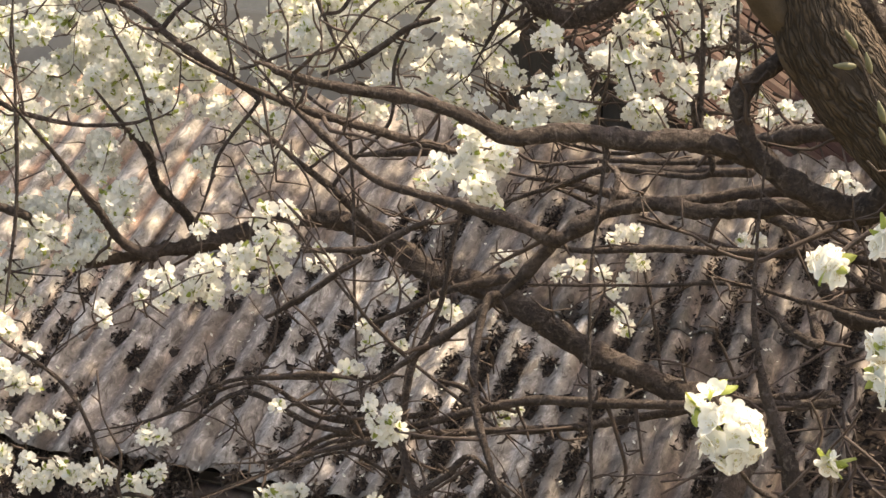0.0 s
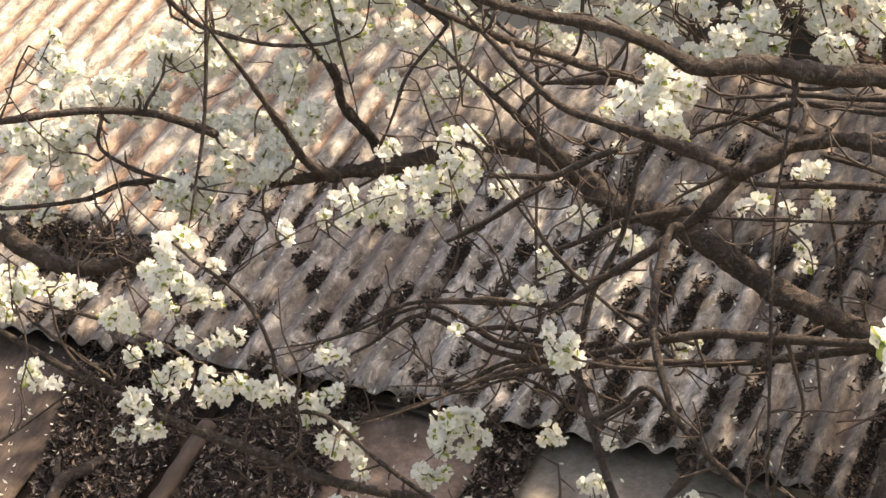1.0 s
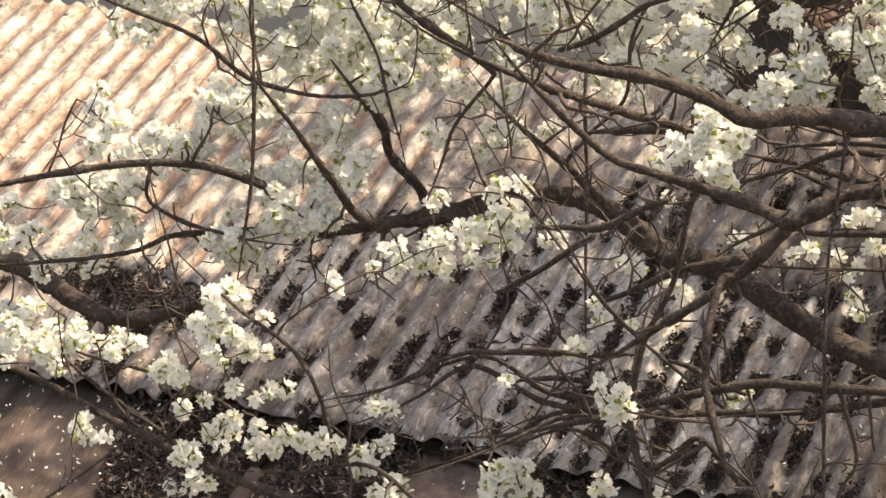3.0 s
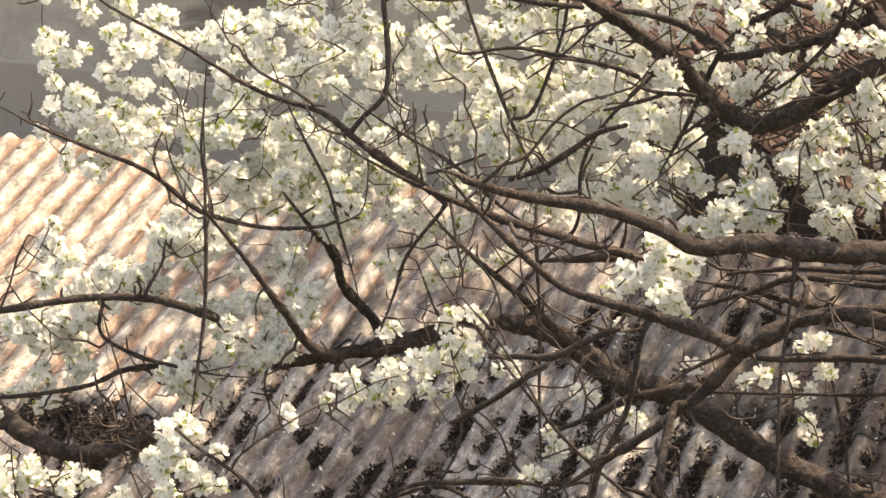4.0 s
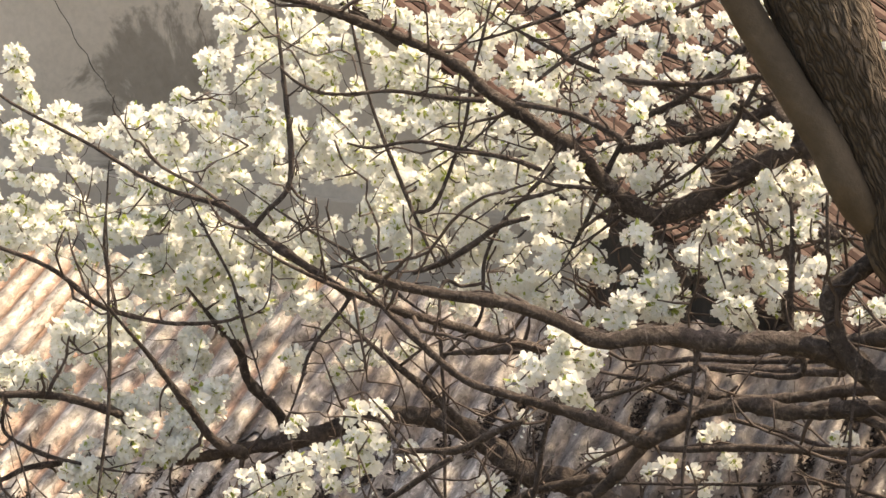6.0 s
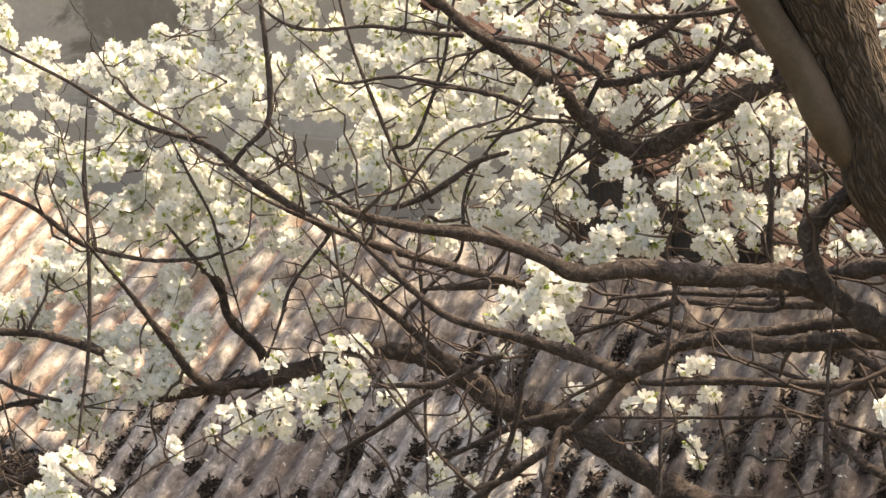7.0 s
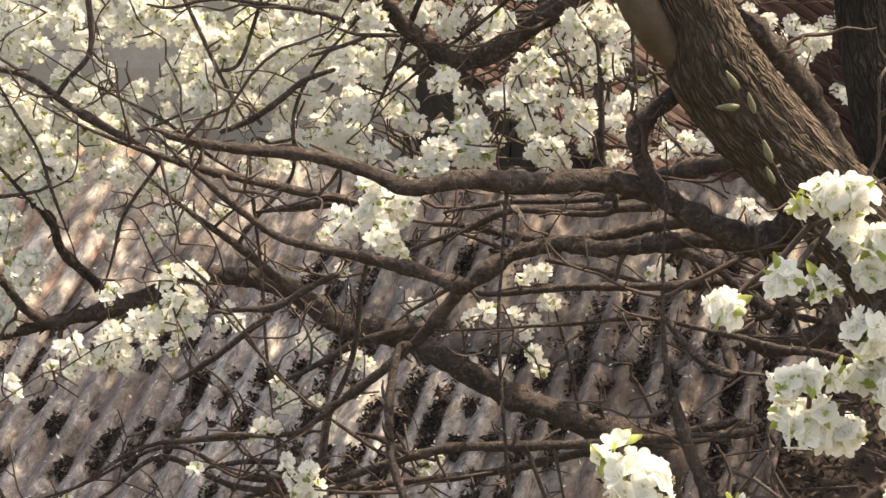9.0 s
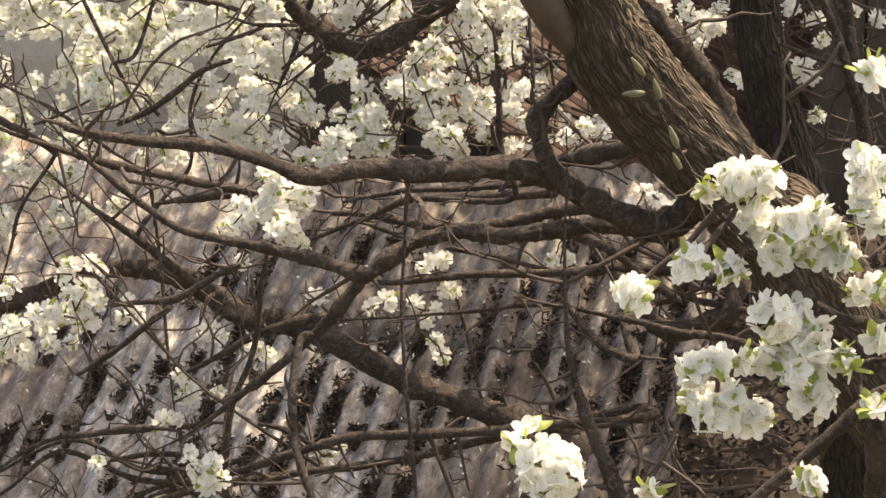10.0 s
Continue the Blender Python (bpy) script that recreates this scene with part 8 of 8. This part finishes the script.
spray(-0.035, 3.704, 2.410, 0.008, 0.008, 1)
spray(0.205, 3.753, 2.574, 0.016, 0.014, 1)
spray(0.184, 3.829, 2.541, 0.016, 0.009, 1)
spray(0.249, 3.759, 2.567, 0.010, 0.010, 1)
spray(0.101, 3.770, 2.577, 0.014, 0.016, 1)
spray(0.267, 3.798, 2.613, 0.012, 0.007, 1)
spray(0.293, 3.806, 2.618, 0.012, 0.007, 1)
spray(0.304, 3.819, 2.569, 0.014, 0.016, 1)
spray(0.273, 3.800, 2.526, 0.009, 0.010, 1)
spray(0.281, 3.739, 2.508, 0.010, 0.009, 1)
spray(-0.091, 3.400, 2.446, 0.011, 0.011, 2)
spray(-0.078, 3.400, 2.425, 0.018, 0.015, 4)
spray(-0.062, 3.400, 2.443, 0.011, 0.012, 2)
spray(-0.065, 3.400, 2.402, 0.017, 0.011, 3)
spray(-0.048, 3.400, 2.416, 0.009, 0.011, 1)
spray(-0.035, 3.700, 2.309, 0.010, 0.012, 1)
spray(0.101, 3.691, 2.350, 0.012, 0.014, 1)
spray(0.126, 3.684, 2.364, 0.012, 0.010, 1)
spray(0.108, 3.737, 2.325, 0.009, 0.012, 1)
spray(-0.082, 3.681, 2.198, 0.014, 0.012, 1)
spray(-0.090, 3.688, 2.181, 0.012, 0.010, 1)
spray(-0.068, 3.685, 2.184, 0.012, 0.012, 1)
spray(0.012, 3.733, 2.165, 0.009, 0.009, 1)
spray(-0.004, 3.656, 2.126, 0.015, 0.017, 1)
spray(-0.021, 3.671, 2.114, 0.013, 0.012, 1)
spray(0.148, 3.696, 2.098, 0.012, 0.012, 1)
spray(0.131, 3.664, 2.095, 0.013, 0.015, 1)
spray(0.168, 3.707, 2.081, 0.017, 0.012, 1)
spray(0.149, 3.637, 2.089, 0.015, 0.010, 1)
# small tufts among the crossing limbs
spray(0.271, 3.746, 2.635, 0.014, 0.009, 1)
spray(0.294, 3.754, 2.637, 0.012, 0.007, 1)
spray(0.306, 3.744, 2.594, 0.021, 0.012, 1)
spray(0.280, 3.738, 2.560, 0.010, 0.009, 1)
spray(0.277, 3.708, 2.520, 0.010, 0.007, 1)
spray(0.290, 3.758, 2.482, 0.012, 0.014, 1)
spray(0.464, 3.751, 2.634, 0.010, 0.009, 1)
spray(0.490, 3.783, 2.625, 0.010, 0.007, 1)
spray(0.509, 3.747, 2.843, 0.019, 0.012, 1)
spray(0.478, 3.740, 2.832, 0.012, 0.012, 1)
spray(0.542, 3.794, 2.824, 0.012, 0.010, 1)
spray(0.598, 3.722, 2.746, 0.017, 0.012, 1)
spray(0.624, 3.743, 2.723, 0.019, 0.015, 2)
spray(0.646, 3.770, 2.707, 0.012, 0.012, 1)
spray(0.584, 3.742, 2.719, 0.012, 0.009, 1)
# tufts behind the trunk
spray(0.771, 4.180, 2.920, 0.027, 0.021, 4)
spray(0.788, 4.169, 2.931, 0.015, 0.015, 2)
spray(0.752, 4.269, 2.935, 0.018, 0.014, 2)
spray(0.773, 4.243, 2.885, 0.014, 0.010, 1)
spray(0.973, 4.315, 2.825, 0.020, 0.018, 2)
spray(0.917, 4.128, 2.864, 0.013, 0.011, 1)
spray(0.954, 4.161, 2.839, 0.013, 0.011, 1)
spray(0.892, 4.273, 2.915, 0.022, 0.014, 2)
spray(0.888, 4.185, 2.922, 0.013, 0.010, 1)
spray(0.743, 4.321, 2.862, 0.010, 0.012, 1)
spray(0.737, 4.136, 2.837, 0.013, 0.009, 1)
spray(0.785, 4.188, 2.807, 0.010, 0.010, 1)
spray(0.821, 4.123, 2.838, 0.009, 0.019, 1)
spray(1.038, 4.245, 2.935, 0.014, 0.012, 1)
spray(1.055, 4.173, 2.937, 0.019, 0.013, 2)
# tufts between the trunk and the thicket
spray(0.796, 4.295, 2.915, 0.026, 0.020, 3)
spray(0.789, 4.367, 2.888, 0.018, 0.016, 2)
spray(0.847, 4.469, 2.901, 0.021, 0.014, 2)
spray(0.721, 4.352, 2.931, 0.020, 0.014, 2)
spray(0.765, 4.462, 2.882, 0.014, 0.010, 1)
spray(0.902, 4.384, 2.899, 0.022, 0.014, 2)
spray(0.948, 4.456, 2.872, 0.018, 0.010, 1)
spray(0.966, 4.288, 2.825, 0.024, 0.020, 3)
spray(0.994, 4.368, 2.795, 0.014, 0.012, 1)
spray(0.761, 4.427, 2.825, 0.010, 0.010, 1)
spray(0.781, 4.393, 2.802, 0.010, 0.010, 1)
spray(0.868, 4.449, 2.791, 0.010, 0.014, 1)
spray(0.862, 4.325, 2.879, 0.014, 0.012, 1)
spray(0.939, 4.326, 2.933, 0.022, 0.014, 2)
spray(0.996, 4.398, 2.901, 0.020, 0.014, 2)
spray(1.029, 4.445, 2.852, 0.018, 0.012, 2)
spray(0.869, 4.372, 2.936, 0.018, 0.012, 2)
spray(0.682, 4.329, 2.950, 0.020, 0.012, 2)
spray(0.951, 4.347, 2.759, 0.014, 0.010, 1)
spray(1.013, 4.392, 2.724, 0.016, 0.012, 1)
spray(0.987, 4.407, 2.684, 0.012, 0.010, 1)
spray(0.799, 4.417, 2.839, 0.012, 0.010, 1)

# nearer tufts that close the gaps in the dense blossom
spray(-0.743, 4.255, 2.812, 0.038, 0.033, 4)
spray(-0.706, 4.269, 2.842, 0.029, 0.024, 2)
spray(-0.657, 4.275, 2.824, 0.031, 0.027, 3)
spray(-0.629, 4.293, 2.792, 0.027, 0.024, 2)
spray(-0.594, 4.269, 2.759, 0.029, 0.024, 2)
spray(-0.547, 4.291, 2.747, 0.034, 0.024, 3)
spray(-0.513, 4.183, 2.741, 0.028, 0.021, 2)
spray(-0.498, 4.236, 2.691, 0.038, 0.027, 3)
spray(-0.554, 4.293, 2.655, 0.039, 0.029, 4)
spray(-0.601, 4.258, 2.720, 0.029, 0.027, 3)
spray(-0.667, 4.288, 2.750, 0.039, 0.027, 3)
spray(-0.691, 4.194, 2.747, 0.028, 0.024, 2)
spray(-0.640, 4.236, 2.787, 0.024, 0.019, 2)
spray(-0.461, 4.210, 2.808, 0.015, 0.015, 1)
spray(-0.443, 4.245, 2.762, 0.029, 0.024, 2)
spray(-0.423, 4.249, 2.733, 0.021, 0.019, 2)
spray(-0.331, 4.182, 2.782, 0.024, 0.017, 2)
spray(-0.311, 4.206, 2.729, 0.028, 0.019, 2)
spray(-0.398, 4.214, 2.702, 0.019, 0.015, 1)
spray(-0.777, 4.290, 2.753, 0.024, 0.024, 2)
spray(-0.755, 4.272, 2.783, 0.024, 0.019, 2)
spray(-0.413, 4.199, 2.857, 0.014, 0.014, 1)
spray(-0.499, 4.276, 2.843, 0.019, 0.017, 1)
spray(-0.341, 4.197, 2.973, 0.038, 0.030, 4)
spray(-0.375, 4.254, 2.992, 0.024, 0.021, 2)
spray(-0.282, 4.195, 2.957, 0.038, 0.028, 4)
spray(-0.232, 4.180, 2.934, 0.033, 0.024, 3)
spray(-0.275, 4.285, 2.885, 0.029, 0.021, 2)
spray(-0.298, 4.205, 2.877, 0.024, 0.021, 2)
spray(-0.249, 4.206, 2.861, 0.028, 0.024, 2)
spray(-0.223, 4.298, 2.796, 0.029, 0.024, 2)
spray(-0.176, 4.285, 2.851, 0.029, 0.021, 2)
spray(-0.117, 4.215, 2.896, 0.028, 0.024, 2)
spray(-0.094, 4.295, 2.794, 0.029, 0.024, 2)
spray(-0.124, 4.245, 2.822, 0.024, 0.019, 2)
spray(-0.525, 4.261, 2.903, 0.021, 0.015, 1)
spray(-0.462, 4.205, 2.955, 0.019, 0.024, 2)
spray(-0.444, 4.293, 2.992, 0.024, 0.024, 2)
spray(-0.643, 4.263, 2.896, 0.029, 0.021, 2)
spray(-0.590, 4.296, 2.924, 0.027, 0.021, 2)
spray(-0.696, 4.147, 2.821, 0.028, 0.023, 3)
spray(-0.652, 4.235, 2.828, 0.029, 0.021, 2)
spray(-0.560, 4.135, 2.831, 0.028, 0.028, 3)
spray(-0.531, 4.205, 2.791, 0.028, 0.021, 2)
spray(-0.511, 4.130, 2.758, 0.028, 0.023, 3)
spray(-0.599, 4.150, 2.759, 0.026, 0.021, 2)
spray(-0.680, 4.240, 2.717, 0.033, 0.019, 2)
spray(-0.721, 4.145, 2.685, 0.028, 0.023, 3)
spray(-0.701, 4.197, 2.636, 0.024, 0.019, 2)
spray(-0.515, 4.175, 2.681, 0.036, 0.033, 4)
spray(-0.486, 4.174, 2.702, 0.023, 0.023, 2)
spray(-0.413, 4.179, 2.783, 0.024, 0.021, 2)
spray(-0.439, 4.143, 2.837, 0.023, 0.021, 2)
spray(-0.597, 4.220, 2.627, 0.024, 0.021, 2)
spray(-0.249, 4.131, 2.840, 0.033, 0.028, 4)
spray(-0.220, 4.148, 2.810, 0.023, 0.019, 2)
spray(-0.299, 4.122, 2.695, 0.023, 0.023, 2)
spray(-0.280, 4.152, 2.635, 0.021, 0.015, 1)
spray(-0.310, 4.169, 2.605, 0.019, 0.015, 1)
spray(-0.577, 4.228, 2.520, 0.024, 0.024, 2)
spray(-0.703, 4.165, 2.494, 0.028, 0.028, 3)
spray(-0.611, 4.134, 2.497, 0.020, 0.019, 2)
spray(-0.414, 4.151, 2.623, 0.015, 0.013, 1)

# small scattered umbels in front of the red roof
for k in range(95):
    s = np.array((brng.uniform(0.0, 0.66), brng.uniform(4.55, 5.0), 0))
    s[2] = 3.22 - 0.62 * brng.random() - 0.10 * s[0]
    umbel(s, brng.uniform(0.013, 0.021))

# unseen tufts added overhead, placed to shade the roof, back trunk and thicket


def shade_tufts(x, y, z, rx, ry, rz, count):
    wood = np.array(NODES)
    for k in range(count):
        q = Vector((brng.gauss(0, 0.5), brng.gauss(0, 0.5), brng.gauss(0, 0.5)))
        s = np.array((x + rx * q.x, y + ry * q.y, z + rz * q.z))
        if k % 6 == 0:
            i = int(np.argmin(np.sum((wood - s) ** 2, axis=1)))
            twig_bundles[tree_back].add(*tube(twig_curve(wood[i], s, 0.006, 0.002, 0.08, brng, 4), 4))
        for h in range(12):
            w = Vector((brng.gauss(0, 1), brng.gauss(0, 1), brng.gauss(0, 1))).normalized()
            m = np.array(w.to_track_quat("Z", "Y").to_matrix())
            ring = np.array([(0.0145 * math.cos(a), 0.0145 * math.sin(a), 0.003 * (i % 2)) for i, a in enumerate(np.linspace(0, 5.236, 6))])
            shade_bundle.add(ring @ m.T + s + 0.022 * np.array(w), [tuple(range(6))])


shade_bundle = Bundle()
shade_tufts(0.18, 6.98, 4.25, 0.38, 0.28, 0.22, 130)
shade_tufts(-0.27, 6.52, 4.20, 0.35, 0.3, 0.25, 50)
shade_tufts(0.13, 6.72, 4.30, 0.35, 0.3, 0.25, 56)
shade_tufts(-0.02, 6.02, 4.20, 0.35, 0.25, 0.25, 50)
shade_tufts(0.38, 6.32, 4.40, 0.4, 0.3, 0.3, 207)
shade_tufts(0.48, 5.87, 4.30, 0.4, 0.25, 0.3, 244)
shade_tufts(0.93, 5.87, 4.40, 0.4, 0.3, 0.3, 283)
shade_tufts(1.43, 5.92, 4.40, 0.45, 0.35, 0.35, 283)
shade_tufts(0.83, 6.37, 4.30, 0.45, 0.35, 0.3, 283)
shade_tufts(1.33, 6.47, 4.30, 0.45, 0.35, 0.3, 264)
shade_tufts(1.93, 6.12, 4.40, 0.45, 0.4, 0.35, 244)
shade_tufts(1.73, 6.82, 4.30, 0.45, 0.35, 0.3, 189)
shade_tufts(1.03, 6.92, 4.50, 0.45, 0.35, 0.3, 169)
shade_tufts(2.13, 5.62, 4.40, 0.4, 0.4, 0.35, 189)
shade_tufts(1.65, 4.30, 4.30, 0.40, 0.30, 0.30, 150)
shade_tufts(1.95, 4.55, 4.35, 0.40, 0.30, 0.30, 150)
ob = part("shade_blossom", shade_bundle.mesh("shade_blossom", [PETAL], False), tree_back, "white blossom added overhead, unseen, to shade the roof", "stuff")
ob.matrix_parent_inverse = Matrix.Translation(-Vector(tree_back.location))

# the clusters nearest to the open side stay single parts, the rest is joined
order = sorted(range(len(placed)), key=lambda i: placed[i][0].translation.y)
single, rest = order[:290], order[290:]
for i in single:
    m, k = placed[i]
    ob = new("blossom", cluster_meshes[k])
    ob.parent = tree_back
    ob.matrix_parent_inverse = Matrix.Translation(-Vector(tree_back.location))
    ob.matrix_basis = m
far = Bundle()
flat = [(np.vstack(b.v), b.f, b.m) for b in bundles]
for i in rest:
    m, k = placed[i]
    a = np.array(m)
    far.add(flat[k][0] @ a[:3, :3].T + a[:3, 3], flat[k][1], flat[k][2])
ob = part("blossom_mass", far.mesh("blossom_mass", FLOWER_MATS), tree_back, "dense white blossom with fresh green leaves", "stuff")
ob.matrix_parent_inverse = Matrix.Translation(-Vector(tree_back.location))


def near_cluster(x, y, z, radius, k):
    """An umbel of large flowers of about this radius beside the open side of the tree."""
    s = np.array((x, y, z))
    wood = np.vstack([p[:, :3] for t, p, r, bark in limb_paths if t == tree_main and p[:, 1].max() < 2.6])
    i = int(np.argmin(np.sum((wood - s) ** 2, axis=1)))
    twig_bundles[tree_main].add(*tube(twig_curve(wood[i], s, 0.0026, 0.0016, 0.08, brng, 4), 6))
    axis = (Vector((brng.gauss(0, 0.35), -0.75, 0.55 + brng.gauss(0, 0.3)))).normalized()
    rnd = random.Random(90 + k)
    stalks, heads = Bundle(), []
    count = max(1, round(9.5 * (radius / 0.0195) ** 2))
    spread = max(0.0, radius - 0.0095)
    for h in range(count):
        polar, around = math.acos(1 - 1.45 * (h + 0.5) / count), h * 2.39996 + rnd.uniform(-0.4, 0.4)
        way = Vector((math.sin(polar) * math.cos(around), math.sin(polar) * math.sin(around), math.cos(polar)))
        at = way * spread * rnd.uniform(0.8, 1.15)
        face = (way + Vector((rnd.gauss(0, 0.35), rnd.gauss(0, 0.35), rnd.gauss(0, 0.35)))).normalized()
        heads.append(Matrix.Translation(at) @ face.to_track_quat("Z", "Y").to_matrix().to_4x4() @ Matrix.Scale(rnd.uniform(0.86, 1.05), 4))
        stem = spline([(0, 0, -0.012, 0.0009), (*(at * 0.5 + Vector((0, 0, -0.004))), 0.0008), (*(at * 0.97 + Vector((0, 0, -0.0005))), 0.0009)], 0.008)
        stalks.add(*tube(stem, 6), 3)
    for h in range(rnd.randrange(3, 7)):
        a = rnd.uniform(0, 6.28)
        small_leaf(stalks, (0, 0, 0), (math.cos(a), math.sin(a), rnd.uniform(0.2, 1.2)), rnd.uniform(0.012, 0.024), rnd)
    ob = new("blossom", stalks.mesh("blossom", FLOWER_MATS))
    ob.parent = tree_main
    ob.matrix_parent_inverse = Matrix.Translation(-Vector(tree_main.location))
    ob.matrix_basis = Matrix.Translation(s) @ axis.to_track_quat("Z", "Y").to_matrix().to_4x4() @ pose(0, 0, 0, 0, 0, 77 * k)
    for h, m in enumerate(heads):
        head = new("flower", flower_meshes[(h * 3 + k) % 10])
        head.parent = ob
        head.matrix_basis = m


near_cluster(0.242, 1.922, 2.941, 0.0326, 0)
near_cluster(0.213, 1.950, 2.956, 0.0078, 1)
near_cluster(0.222, 1.914, 2.980, 0.0069, 2)
near_cluster(0.305, 1.924, 3.088, 0.0191, 3)
near_cluster(0.349, 1.911, 3.114, 0.0182, 4)
near_cluster(0.384, 1.933, 3.104, 0.0174, 5)
near_cluster(0.383, 1.919, 3.181, 0.0208, 6)
near_cluster(0.407, 1.914, 3.181, 0.0182, 7)
near_cluster(0.363, 1.929, 3.168, 0.0096, 8)
near_cluster(0.404, 1.948, 3.139, 0.0208, 9)
near_cluster(0.429, 1.925, 3.140, 0.0208, 10)
near_cluster(0.464, 1.947, 3.129, 0.0191, 11)
near_cluster(0.420, 1.932, 3.113, 0.0174, 12)
near_cluster(0.450, 1.946, 3.113, 0.0174, 13)
near_cluster(0.415, 1.914, 3.067, 0.0239, 14)
near_cluster(0.451, 1.931, 3.045, 0.0239, 15)
near_cluster(0.418, 1.942, 3.023, 0.0174, 16)
near_cluster(0.457, 1.935, 2.993, 0.0217, 17)
near_cluster(0.481, 1.947, 3.030, 0.0109, 18)
near_cluster(0.354, 1.920, 3.024, 0.0182, 19)
near_cluster(0.374, 1.920, 3.031, 0.0156, 20)
near_cluster(0.374, 1.934, 2.984, 0.0239, 21)
near_cluster(0.408, 1.945, 2.977, 0.0195, 22)
near_cluster(0.394, 1.929, 3.028, 0.0113, 23)
near_cluster(0.491, 1.920, 3.186, 0.0217, 24)
near_cluster(0.497, 1.927, 3.147, 0.0208, 25)
near_cluster(0.494, 1.937, 3.259, 0.0148, 26)
near_cluster(0.476, 1.941, 3.110, 0.0174, 27)
near_cluster(0.489, 1.939, 3.079, 0.0130, 28)
near_cluster(0.500, 1.921, 3.091, 0.0130, 29)
near_cluster(0.507, 1.939, 3.041, 0.0130, 30)
near_cluster(0.454, 1.935, 2.924, 0.0165, 31)
near_cluster(0.322, 1.923, 2.922, 0.0113, 32)
near_cluster(0.502, 1.920, 2.990, 0.0113, 33)
near_cluster(0.485, 1.933, 3.020, 0.0078, 34)
near_cluster(0.435, 1.932, 3.063, 0.0195, 35)
near_cluster(0.432, 1.948, 3.036, 0.0174, 36)
near_cluster(0.461, 1.936, 3.019, 0.0148, 37)
near_cluster(0.438, 1.915, 3.021, 0.0148, 38)
near_cluster(0.362, 1.942, 2.996, 0.0174, 39)
near_cluster(0.386, 1.924, 2.999, 0.0148, 40)
near_cluster(0.435, 1.940, 3.118, 0.0174, 41)
near_cluster(0.450, 1.930, 3.150, 0.0148, 42)
near_cluster(0.491, 1.941, 3.160, 0.0165, 43)
near_cluster(0.400, 1.932, 3.160, 0.0148, 44)

# leaf buds on the thin twig before the trunk


def bud(x, y, z, length, lean):
    rows = [(0, 0, 0, 0.0012), (0, 0, 0.25 * length, 0.16 * length), (0.02 * length, 0, 0.6 * length, 0.15 * length), (0.05 * length, 0, length, 0.0008)]
    v, f = tube(spline(rows, length / 10), 8)
    ob = part("bud", mesh_of("bud", v, f, [BUD]), tree_main, "pale grey-green leaf bud")
    ob.matrix_parent_inverse = Matrix.Translation(-Vector(tree_main.location))
    ob.matrix_basis = pose(x, y, z, 0, lean, 0)


bud(0.314, 1.938, 3.260, 0.018, -40)
bud(0.314, 1.934, 3.247, 0.018, -95)
bud(0.326, 1.933, 3.242, 0.017, -22)
bud(0.339, 1.923, 3.205, 0.019, -25)
bud(0.341, 1.919, 3.189, 0.015, -30)

for tree, b in twig_bundles.items():
    if b.n:
        ob = part("twig_tangle", b.mesh("twig_tangle", [TWIG]), tree, "fine red-brown twigs and fruiting spurs", "stuff")
        ob.matrix_parent_inverse = Matrix.Translation(-Vector(tree.location))
